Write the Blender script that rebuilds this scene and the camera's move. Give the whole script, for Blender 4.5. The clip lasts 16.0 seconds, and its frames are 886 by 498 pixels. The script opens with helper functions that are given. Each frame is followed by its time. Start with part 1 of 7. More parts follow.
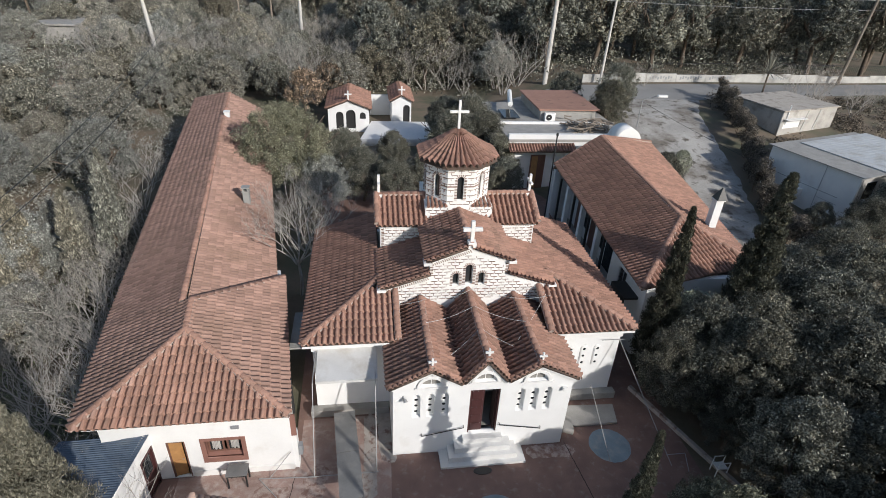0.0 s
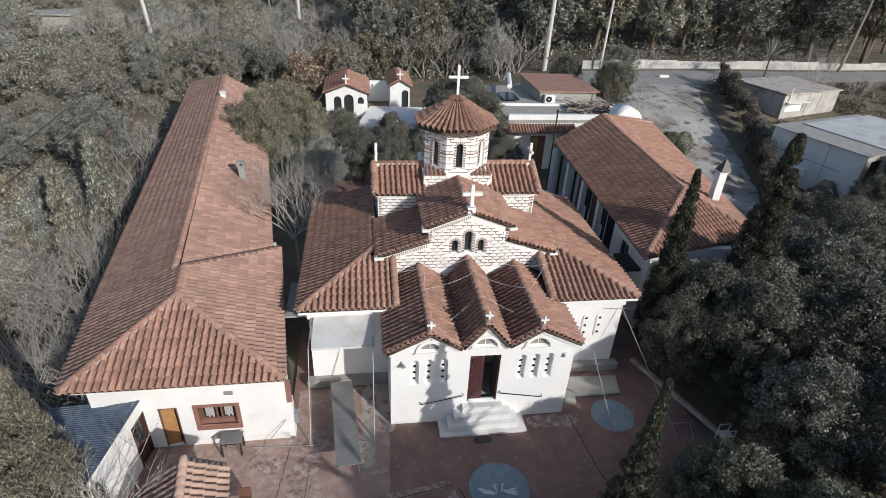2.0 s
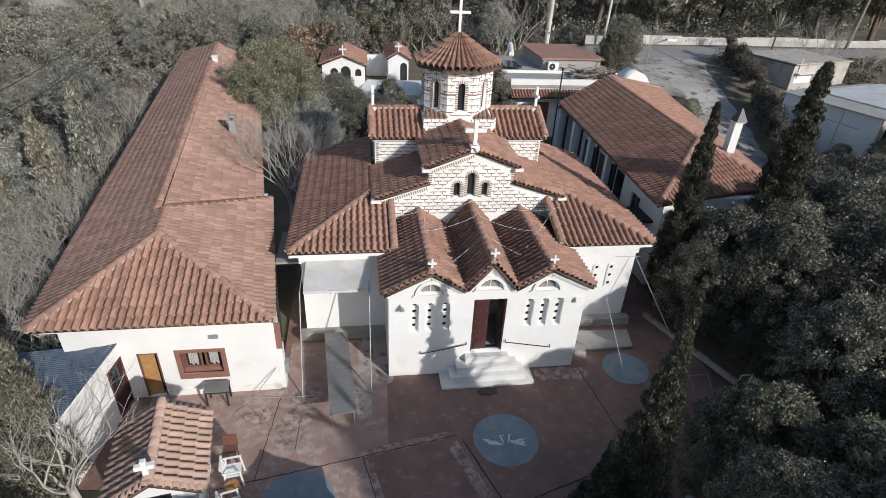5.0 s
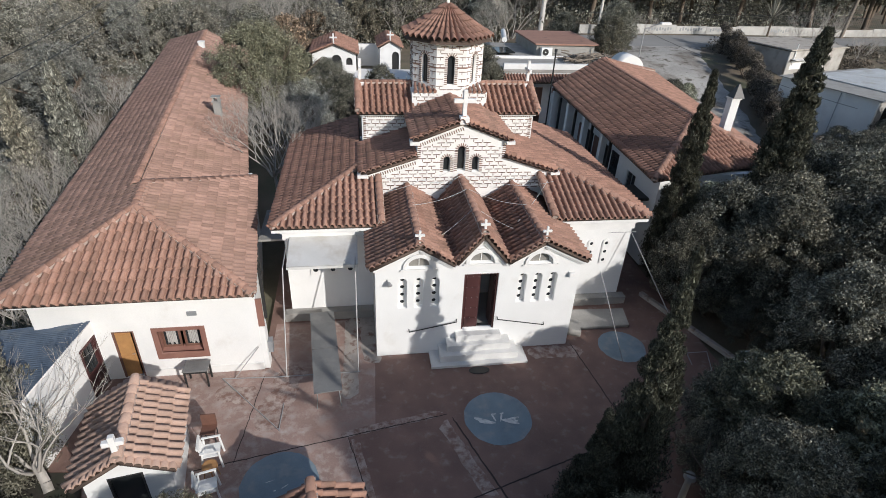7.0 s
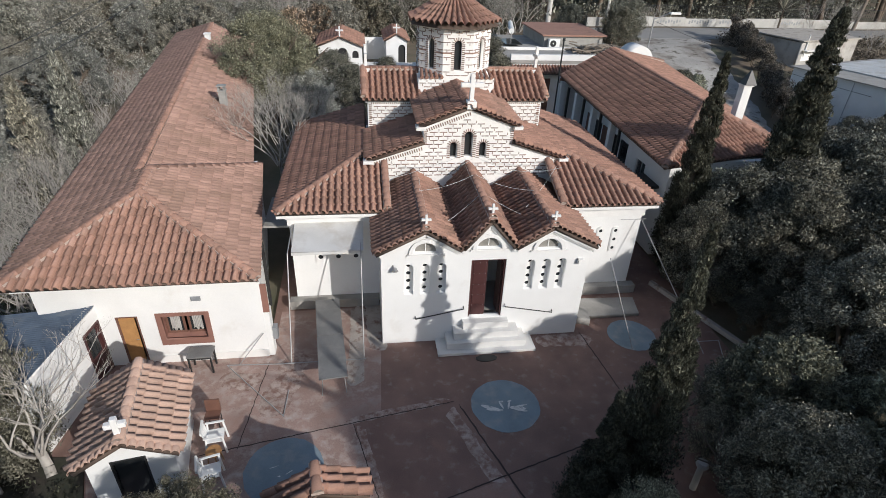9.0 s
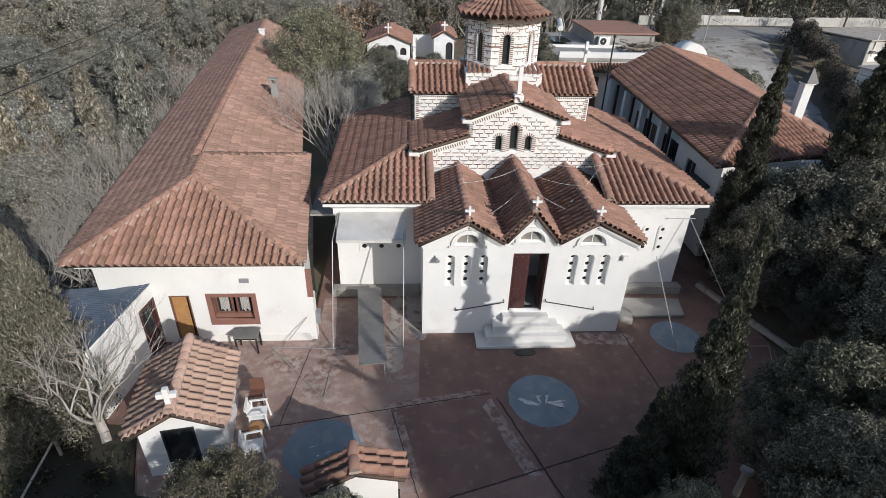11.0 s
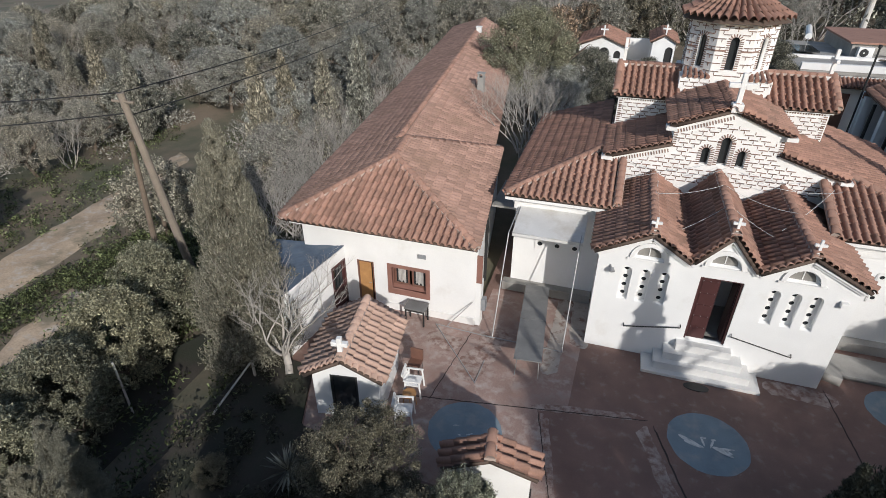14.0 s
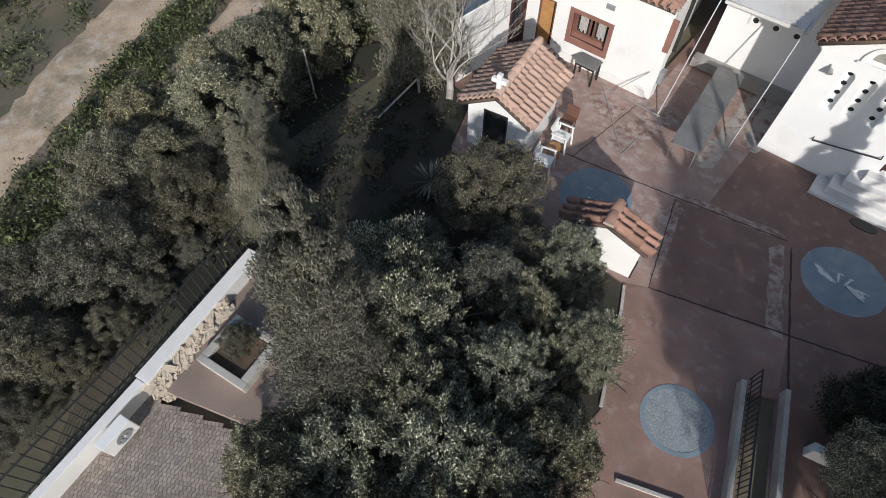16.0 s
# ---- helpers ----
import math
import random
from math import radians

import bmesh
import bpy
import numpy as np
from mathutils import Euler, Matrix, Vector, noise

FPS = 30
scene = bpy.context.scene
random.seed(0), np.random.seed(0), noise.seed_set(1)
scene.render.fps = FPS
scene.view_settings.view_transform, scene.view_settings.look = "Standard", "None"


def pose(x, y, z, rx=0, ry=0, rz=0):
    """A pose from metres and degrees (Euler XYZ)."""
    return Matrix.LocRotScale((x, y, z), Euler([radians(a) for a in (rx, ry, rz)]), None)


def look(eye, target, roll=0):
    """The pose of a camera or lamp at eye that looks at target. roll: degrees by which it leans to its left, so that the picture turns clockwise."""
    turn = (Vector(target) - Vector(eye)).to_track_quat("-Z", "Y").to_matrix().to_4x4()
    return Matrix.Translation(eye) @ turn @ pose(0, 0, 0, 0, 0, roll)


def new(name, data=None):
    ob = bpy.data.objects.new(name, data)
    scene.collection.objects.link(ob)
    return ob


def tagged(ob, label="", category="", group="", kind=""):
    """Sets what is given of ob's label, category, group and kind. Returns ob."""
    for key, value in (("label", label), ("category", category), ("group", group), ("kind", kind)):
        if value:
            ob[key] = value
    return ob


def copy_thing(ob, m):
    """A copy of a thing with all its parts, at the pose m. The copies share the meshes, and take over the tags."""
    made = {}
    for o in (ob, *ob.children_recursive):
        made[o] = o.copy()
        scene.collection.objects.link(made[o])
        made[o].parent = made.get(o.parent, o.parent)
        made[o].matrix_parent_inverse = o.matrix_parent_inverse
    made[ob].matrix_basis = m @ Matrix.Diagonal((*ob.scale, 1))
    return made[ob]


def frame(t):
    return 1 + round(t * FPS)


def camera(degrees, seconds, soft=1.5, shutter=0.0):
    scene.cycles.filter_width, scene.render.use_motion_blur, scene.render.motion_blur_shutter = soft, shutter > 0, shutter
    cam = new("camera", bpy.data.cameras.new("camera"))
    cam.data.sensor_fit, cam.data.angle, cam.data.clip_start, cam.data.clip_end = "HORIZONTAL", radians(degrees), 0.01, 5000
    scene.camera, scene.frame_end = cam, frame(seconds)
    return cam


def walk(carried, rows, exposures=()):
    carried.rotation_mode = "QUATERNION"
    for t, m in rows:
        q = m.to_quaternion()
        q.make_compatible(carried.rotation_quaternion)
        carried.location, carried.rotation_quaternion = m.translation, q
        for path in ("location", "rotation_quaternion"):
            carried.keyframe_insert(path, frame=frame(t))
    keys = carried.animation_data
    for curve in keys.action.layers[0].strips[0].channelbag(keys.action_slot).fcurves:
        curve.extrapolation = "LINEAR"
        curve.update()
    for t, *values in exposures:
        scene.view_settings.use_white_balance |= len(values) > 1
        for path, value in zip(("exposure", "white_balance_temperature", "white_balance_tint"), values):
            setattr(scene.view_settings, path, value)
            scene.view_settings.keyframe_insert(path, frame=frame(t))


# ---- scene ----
cam = camera(78.5, 16.0, soft=0.5)
PATH = [
    (0, (-4.226, -14.431, 17.791), (-3.948, -12.722, 16.79), 3.2),
    (0.5, (-4.24, -14.555, 17.552), (-3.963, -12.846, 16.551), 3.2),
    (1, (-4.233, -14.673, 17.244), (-3.956, -12.963, 16.244), 3.1),
    (1.5, (-4.205, -14.725, 16.847), (-3.927, -13.017, 15.845), 3.2),
    (2, (-4.169, -14.684, 16.402), (-3.889, -12.977, 15.398), 3.1),
    (2.5, (-4.142, -14.607, 15.951), (-3.862, -12.901, 14.946), 3.1),
    (3, (-4.149, -14.544, 15.495), (-3.867, -12.838, 14.488), 3.1),
    (3.5, (-4.183, -14.516, 15.059), (-3.9, -12.81, 14.054), 3.1),
    (4, (-4.197, -14.542, 14.651), (-3.914, -12.837, 13.644), 3.1),
    (6.5, (-3.878, -14.485, 13.009), (-3.589, -12.786, 11.994), 2.9),
    (7, (-3.811, -14.426, 12.807), (-3.514, -12.727, 11.795), 2.9),
    (7.5, (-3.76, -14.404, 12.644), (-3.456, -12.705, 11.633), 2.9),
    (8, (-3.738, -14.4, 12.509), (-3.432, -12.705, 11.494), 2.8),
    (10.5, (-3.919, -14.481, 12.16), (-3.749, -12.771, 11.137), 2.1),
    (11, (-3.888, -14.595, 12.115), (-3.76, -12.881, 11.091), 2.0),
    (11.5, (-3.834, -14.661, 12.075), (-3.781, -12.944, 11.051), 1.7),
    (12, (-3.781, -14.656, 12.068), (-3.824, -12.939, 11.044), 1.4),
    (12.5, (-3.732, -14.633, 12.053), (-3.877, -12.921, 11.029), 1.2),
    (13, (-3.687, -14.589, 11.975), (-3.94, -12.889, 10.951), 0.9),
    (13.5, (-3.673, -14.588, 11.91), (-4.061, -12.917, 10.881), 0.5),
    (14, (-3.673, -14.672, 11.919), (-4.194, -13.037, 10.892), 0.2),
    (14.5, (-3.661, -14.914, 11.922), (-4.302, -13.385, 10.804), 0.1),
    (14.6, (-3.647, -14.964, 11.927), (-4.296, -13.516, 10.709), 0.1),
    (14.7, (-3.626, -15.008, 11.932), (-4.266, -13.653, 10.608), -0.3),
    (14.8, (-3.599, -15.032, 11.936), (-4.223, -13.795, 10.494), -0.2),
    (14.9, (-3.57, -15.036, 11.938), (-4.168, -13.927, 10.385), -0.2),
    (15, (-3.54, -15.026, 11.939), (-4.142, -13.985, 10.341), -0.2),
    (15.5, (-3.398, -14.973, 11.981), (-4.107, -13.998, 10.385), -0.5),
    (16, (-3.243, -14.96, 12.078), (-3.952, -14.124, 10.406), -0.6),
]
walk(cam, [(t, look(eye, target, roll)) for t, eye, target, roll in PATH], exposures=((0.0, 0.0), (4.0, 0.0), (10.5, -0.08), (14.5, -0.10), (15.5, 0.0), (16.0, 0.05)))

# ---- world, sun ----
SUN_ELEV, SUN_AZ = 25.5, 35.0      # degrees above the horizon; degrees to the right of the view's rear
world = bpy.data.worlds.new("sky")
scene.world = world
world.use_nodes = True
wn = world.node_tree.nodes
sky = wn.new("ShaderNodeTexSky")
sky.sky_type = "NISHITA"
sky.sun_disc = False
sky.sun_elevation = radians(SUN_ELEV)
sky.sun_rotation = radians(180 - SUN_AZ)
wn["Background"].inputs["Strength"].default_value = 0.135
world.node_tree.links.new(sky.outputs["Color"], wn["Background"].inputs["Color"])
sun_data = bpy.data.lights.new("sun", "SUN")
sun_data.energy, sun_data.angle, sun_data.color = 4.1, radians(0.6), (1.0, 0.965, 0.925)
sun_at = Vector((math.sin(radians(SUN_AZ)) * math.cos(radians(SUN_ELEV)), -math.cos(radians(SUN_AZ)) * math.cos(radians(SUN_ELEV)), math.sin(radians(SUN_ELEV))))
sun = new("sun", sun_data)
sun.matrix_world = look(sun_at * 60, (0, 0, 0))


# ---- materials ----
def material(name, color, rough=0.8, spread=0.15, scale=3.0, fine=40.0, bump=0.1, metal=0.0, random_kind="", random_amount=0.0, stain=None, stain_scale=0.5, stain_low=0.5, stain_high=0.7, stain2=None):
    """A surface with two scales of variation, a fine relief, chance per piece and stains."""
    m = bpy.data.materials.new(name)
    m.use_nodes = True
    n, l = m.node_tree.nodes, m.node_tree.links
    bsdf = n["Principled BSDF"]
    bsdf.inputs["Roughness"].default_value = rough
    bsdf.inputs["Metallic"].default_value = metal
    geo = n.new("ShaderNodeNewGeometry")

    def noise_node(s, detail=4.0):
        t = n.new("ShaderNodeTexNoise")
        t.inputs["Scale"].default_value = s
        t.inputs["Detail"].default_value = detail
        l.new(geo.outputs["Position"], t.inputs["Vector"])
        return t

    big, small = noise_node(scale), noise_node(fine, 3.0)
    add = n.new("ShaderNodeMath")
    add.operation = "MULTIPLY_ADD"
    l.new(small.outputs["Fac"], add.inputs[0])
    add.inputs[1].default_value = 0.6
    l.new(big.outputs["Fac"], add.inputs[2])
    span = n.new("ShaderNodeMapRange")
    span.inputs["From Min"].default_value, span.inputs["From Max"].default_value = 0.5, 1.1
    span.inputs["To Min"].default_value, span.inputs["To Max"].default_value = 1 - spread, 1 + spread
    l.new(add.outputs[0], span.inputs["Value"])
    value = span.outputs[0]
    if random_kind:
        if random_kind == "island":
            chance = geo.outputs["Random Per Island"]
        else:
            info = n.new("ShaderNodeObjectInfo")
            chance = info.outputs["Random"]
        shift = n.new("ShaderNodeMapRange")
        shift.inputs["To Min"].default_value, shift.inputs["To Max"].default_value = 1 - random_amount, 1 + random_amount
        l.new(chance, shift.inputs["Value"])
        mul = n.new("ShaderNodeMath")
        mul.operation = "MULTIPLY"
        l.new(value, mul.inputs[0])
        l.new(shift.outputs[0], mul.inputs[1])
        value = mul.outputs[0]
    tint = n.new("ShaderNodeVectorMath")
    tint.operation = "SCALE"
    tint.inputs[0].default_value = color
    l.new(value, tint.inputs["Scale"])
    out = tint.outputs[0]
    stains = [(stain, stain_scale, stain_low, stain_high)] if stain else []
    for tone, size, low, high in stains + ([stain2] if stain2 else []):
        blot = noise_node(size, 8.0)
        blot.inputs["Roughness"].default_value = 0.62
        ramp = n.new("ShaderNodeMapRange")
        ramp.inputs["From Min"].default_value, ramp.inputs["From Max"].default_value = low, high
        l.new(blot.outputs["Fac"], ramp.inputs["Value"])
        mix = n.new("ShaderNodeMix")
        mix.data_type = "RGBA"
        l.new(ramp.outputs[0], mix.inputs["Factor"])
        l.new(out, mix.inputs[6])
        mix.inputs[7].default_value = (*tone, 1)
        out = mix.outputs[2]
    l.new(out, bsdf.inputs["Base Color"])
    if bump:
        b = n.new("ShaderNodeBump")
        b.inputs["Strength"].default_value = bump
        b.inputs["Distance"].default_value = 0.02
        l.new(small.outputs["Fac"], b.inputs["Height"])
        l.new(b.outputs[0], bsdf.inputs["Normal"])
    return m


def leaf_material(name, color, low=0.35, high=2.6, gloss=0.5):
    """Leaves: most of them dull, a few pale, by chance per leaf and per plant; a little light passes through."""
    m = bpy.data.materials.new(name)
    m.use_nodes = True
    n, l = m.node_tree.nodes, m.node_tree.links
    bsdf = n["Principled BSDF"]
    bsdf.inputs["Roughness"].default_value = gloss
    bsdf.inputs["Specular IOR Level"].default_value = 0.2
    geo, info = n.new("ShaderNodeNewGeometry"), n.new("ShaderNodeObjectInfo")

    def calc(kind, a, b):
        node = n.new("ShaderNodeMath")
        node.operation = kind
        for k, v in enumerate((a, b)):
            if isinstance(v, float):
                node.inputs[k].default_value = v
            else:
                l.new(v, node.inputs[k])
        return node.outputs[0]

    leaf = calc("ADD", calc("MULTIPLY", calc("POWER", geo.outputs["Random Per Island"], 2.6), high - low), low)
    patch = n.new("ShaderNodeTexNoise")
    patch.inputs["Scale"].default_value, patch.inputs["Detail"].default_value = 1.3, 3.0
    l.new(geo.outputs["Position"], patch.inputs["Vector"])
    tone = calc("ADD", calc("MULTIPLY", patch.outputs["Fac"], 1.1), 0.45)
    plant_tone = calc("ADD", calc("MULTIPLY", info.outputs["Random"], 0.5), 0.75)
    value = calc("MULTIPLY", calc("MULTIPLY", leaf, tone), plant_tone)
    tint = n.new("ShaderNodeMix")
    tint.data_type = "RGBA"
    l.new(calc("FRACT", calc("MULTIPLY", info.outputs["Random"], 7.0), 0.0), tint.inputs["Factor"])
    tint.inputs[6].default_value = (color[0] * 0.97, color[1], color[2] * 1.03, 1)
    tint.inputs[7].default_value = (color[0] * 1.05, color[1] * 0.98, color[2] * 0.90, 1)
    out = n.new("ShaderNodeVectorMath")
    out.operation = "SCALE"
    l.new(tint.outputs[2], out.inputs[0])
    l.new(value, out.inputs["Scale"])
    l.new(out.outputs[0], bsdf.inputs["Base Color"])
    thin = n.new("ShaderNodeBsdfTranslucent")
    l.new(out.outputs[0], thin.inputs["Color"])
    mix = n.new("ShaderNodeMixShader")
    mix.inputs[0].default_value = 0.22
    l.new(bsdf.outputs[0], mix.inputs[1])
    l.new(thin.outputs[0], mix.inputs[2])
    l.new(mix.outputs[0], n["Material Output"].inputs["Surface"])
    return m


M_WHITE = material("white_limewash", (0.72, 0.715, 0.70), 0.85, 0.05, 1.2, 30, 0.15, stain=(0.60, 0.57, 0.53), stain_scale=0.9, stain_low=0.58, stain_high=0.85)
M_TRIM = material("white_plaster_trim", (0.71, 0.70, 0.68), 0.8, 0.06, 3.0, 40, 0.1)
M_MARBLE = material("pale_marble", (0.62, 0.61, 0.59), 0.6, 0.12, 1.5, 30, 0.1)
M_STONE = material("pale_stone_block", (0.76, 0.745, 0.72), 0.85, 0.10, 2.0, 30, 0.25)
M_BRICK = material("dark_red_brick", (0.19, 0.118, 0.094), 0.85, 0.22, 3.0, 50, 0.2, random_kind="object", random_amount=0.3)
M_TILE = material("terracotta_tile", (0.270, 0.150, 0.111), 0.8, 0.18, 0.8, 25, 0.2, random_kind="island", random_amount=0.2, stain=(0.13, 0.085, 0.062), stain_scale=1.6, stain_low=0.55, stain_high=0.8)
M_TILE_ONE = material("terracotta_tile_piece", (0.285, 0.165, 0.124), 0.8, 0.16, 0.8, 25, 0.2, random_kind="object", random_amount=0.2, stain=(0.13, 0.085, 0.062), stain_scale=1.6, stain_low=0.55, stain_high=0.8)
M_TILE_OLD = material("weathered_terracotta_tile", (0.305, 0.190, 0.150), 0.85, 0.16, 0.5, 25, 0.2, random_kind="island", random_amount=0.22, stain=(0.235, 0.15, 0.112), stain_scale=0.6, stain_low=0.5, stain_high=0.75)
M_TILE_PALE = material("pale_terracotta_tile", (0.40, 0.272, 0.215), 0.85, 0.16, 0.9, 25, 0.2, random_kind="object", random_amount=0.14, stain=(0.27, 0.17, 0.13), stain_scale=2.2, stain_low=0.55, stain_high=0.8)
M_MORTAR = material("pale_ridge_mortar", (0.40, 0.32, 0.275), 0.9, 0.2, 3, 30, 0.3)
M_DECK = material("roof_board", (0.10, 0.07, 0.055), 0.9, 0.1)
M_YARD = material("red_painted_concrete", (0.200, 0.122, 0.100), 0.8, 0.28, 0.9, 35, 0.25, stain=(0.27, 0.22, 0.195), stain_scale=3.2, stain_low=0.55, stain_high=0.74, stain2=((0.145, 0.088, 0.072), 0.5, 0.50, 0.75))
# Middle tone: some wear, with sunlight lightened into the colour.
M_YARD_MID = material("sunlit_faded_red_concrete", (0.262, 0.165, 0.136), 0.85, 0.28, 0.9, 35, 0.25, stain=(0.34, 0.275, 0.24), stain_scale=3.2, stain_low=0.52, stain_high=0.72, stain2=((0.185, 0.115, 0.095), 0.8, 0.50, 0.72))
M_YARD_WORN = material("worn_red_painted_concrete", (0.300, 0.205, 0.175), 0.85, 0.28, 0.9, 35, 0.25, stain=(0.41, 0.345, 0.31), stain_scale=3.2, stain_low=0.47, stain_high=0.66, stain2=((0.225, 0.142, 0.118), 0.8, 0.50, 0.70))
M_JOINT = material("dark_tar_joint", (0.05, 0.035, 0.03), 0.9, 0.2)
M_CONCRETE = material("grey_concrete", (0.30, 0.29, 0.27), 0.85, 0.2, 1.5, 40, 0.2)
M_GROUND = material("dry_earth", (0.16, 0.125, 0.09), 0.95, 0.25, 0.25, 12, 0.4, stain=(0.085, 0.088, 0.055), stain_scale=0.22, stain_low=0.42, stain_high=0.62)
# Near-black soil colour carries the deep shade of the gardens.
M_SOIL = material("shade_dark_garden_soil", (0.040, 0.034, 0.027), 0.95, 0.3, 0.8, 14, 0.5, stain=(0.028, 0.032, 0.020), stain_scale=0.7, stain_low=0.45, stain_high=0.6)
M_DIRT = material("pale_dirt_track", (0.40, 0.305, 0.215), 0.95, 0.4, 0.6, 14, 0.7, stain=(0.20, 0.175, 0.12), stain_scale=0.7, stain_low=0.50, stain_high=0.68, stain2=((0.46, 0.40, 0.34), 1.8, 0.52, 0.66))
M_ASPHALT = material("worn_asphalt", (0.24, 0.235, 0.225), 0.9, 0.15, 0.4, 30, 0.15)
# Dark blotches mix brown dirt with tree shadow put into the gravel's colour.
M_GRAVEL = material("pale_gravel_lane", (0.36, 0.345, 0.32), 0.95, 0.3, 0.6, 9, 0.6, stain=(0.17, 0.15, 0.128), stain_scale=0.30, stain_low=0.46, stain_high=0.60, stain2=((0.10, 0.088, 0.072), 1.2, 0.56, 0.66))
M_MAROON = material("maroon_painted_wood", (0.062, 0.022, 0.021), 0.5, 0.15, 3, 40, 0.05)
M_BROWNWOOD = material("brown_stained_wood", (0.145, 0.072, 0.052), 0.55, 0.2, 3, 60, 0.1)
M_OAK = material("light_varnished_wood", (0.36, 0.19, 0.075), 0.5, 0.2, 4, 60, 0.05)
M_DARK = material("dark_room", (0.02, 0.02, 0.02), 0.9, 0.1)
M_GLASS_DARK = material("dark_window_glass", (0.025, 0.028, 0.03), 0.08, 0.05, bump=0)
M_STEEL = material("galvanised_steel", (0.33, 0.33, 0.33), 0.5, 0.1, 4, 60, 0.05, metal=0.3)
M_IRON = material("black_wrought_iron", (0.02, 0.02, 0.02), 0.5, 0.1)
M_SHEET = material("grey_metal_sheet", (0.27, 0.28, 0.29), 0.55, 0.12, 1.5, 30, 0.05, metal=0.2)
M_BLUE = material("faded_blue_paint", (0.18, 0.235, 0.275), 0.8, 0.18, 1.5, 40, 0.1, stain=(0.30, 0.31, 0.31), stain_scale=2.2, stain_low=0.5, stain_high=0.75)
M_BLUE_WORN = material("worn_blue_paint", (0.20, 0.235, 0.26), 0.85, 0.25, 6, 60, 0.15, stain=(0.34, 0.345, 0.335), stain_scale=22.0, stain_low=0.45, stain_high=0.62)
M_CHALK = material("faded_white_paint", (0.58, 0.59, 0.58), 0.85, 0.2, 5, 60, 0.1, stain=(0.26, 0.29, 0.31), stain_scale=9.0, stain_low=0.5, stain_high=0.65)
M_TABLE = material("dull_grey_sheet_metal", (0.165, 0.165, 0.162), 0.65, 0.2, 1.5, 30, 0.05, stain=(0.22, 0.215, 0.205), stain_scale=2.0)
M_SLATE = material("blue_corrugated_sheet", (0.085, 0.115, 0.160), 0.85, 0.2, 2, 30, 0.05, stain=(0.16, 0.18, 0.20), stain_scale=1.5, stain_low=0.5, stain_high=0.75)
M_PLASTIC = material("white_plastic", (0.75, 0.75, 0.73), 0.4, 0.05, 3, 40, 0.02)
M_BARK = material("grey_brown_bark", (0.13, 0.10, 0.075), 0.9, 0.25, 3, 30, 0.4)
M_TWIG = material("pale_grey_twig", (0.39, 0.36, 0.325), 0.9, 0.2, 3, 30, 0.1)
M_POLE = material("weathered_pole_wood", (0.21, 0.175, 0.14), 0.9, 0.2, 2, 40, 0.2)
M_POLE_PALE = material("pale_concrete_pole", (0.50, 0.48, 0.45), 0.85, 0.1, 2, 40, 0.1)
M_PAVER = material("beige_paving_stone", (0.28, 0.235, 0.20), 0.85, 0.18, 2, 40, 0.2, random_kind="island", random_amount=0.2)
M_RUBBLE = material("rubble_stone", (0.42, 0.36, 0.29), 0.9, 0.2, 3, 20, 0.3, random_kind="island", random_amount=0.3)
M_LEAF_CYP = leaf_material("cypress_leaves", (0.098, 0.100, 0.074), 0.45, 2.0)
M_LEAF_PINE = leaf_material("pine_needles", (0.225, 0.226, 0.188), 0.4, 2.2)
M_LEAF_OLIVE = leaf_material("olive_leaves", (0.325, 0.322, 0.285), 0.5, 1.8)
M_LEAF_SHRUB = leaf_material("shrub_leaves", (0.172, 0.168, 0.128), 0.5, 1.9)
M_LEAF_DARK = leaf_material("dark_evergreen_leaves", (0.182, 0.183, 0.150), 0.35, 2.5, 0.42)
M_LEAF_GREY = leaf_material("grey_green_leaves", (0.255, 0.248, 0.205), 0.4, 2.2)
M_LEAF_COLUMN = leaf_material("grey_cypress_sprays", (0.225, 0.225, 0.185), 0.65, 1.6, 0.6)
M_LEAF_FRONT = leaf_material("feathery_evergreen_leaves", (0.305, 0.314, 0.240), 0.25, 2.8)
# Ivy leaves are set this dark to hold the garden's shade.
M_LEAF_IVY = leaf_material("shade_dark_ivy_leaves", (0.055, 0.060, 0.042))
M_LEAF_HEDGE = leaf_material("hedge_leaves", (0.18, 0.155, 0.125))
M_LEAF_DRY = leaf_material("dry_brown_leaves", (0.25, 0.20, 0.155))
M_LEAF_YELLOW = leaf_material("yellow_green_needles", (0.275, 0.268, 0.185), 0.45, 1.9)
M_LEAF_GRASS = leaf_material("grass_blades", (0.095, 0.115, 0.055))


# ---- mesh helpers ----
def mesh_of(name, data):
    """A mesh from a bmesh, from (verts, faces), or as it is."""
    if isinstance(data, bmesh.types.BMesh):
        me = bpy.data.meshes.new(name)
        bmesh.ops.recalc_face_normals(data, faces=data.faces)
        data.to_mesh(me)
        data.free()
        return me
    if isinstance(data, tuple):
        me = bpy.data.meshes.new(name)
        me.from_pydata(*[x.tolist() if isinstance(x, np.ndarray) else x for x in (data[0], [], data[1])])
        return me
    return data


def part(name, data, mat, parent=None, label="", m=None):
    me = mesh_of(name, data)
    if mat and not me.materials:
        me.materials.append(mat)
    ob = new(name, me)
    if parent:
        ob.parent = parent
    if m is not None:
        ob.matrix_basis = m
    if label:
        ob["label"] = label
    return ob


def thing(name, label, category, group="", kind="", m=None):
    ob = new(name)
    if m is not None:
        ob.matrix_basis = m
    return tagged(ob, label, category, group, kind)


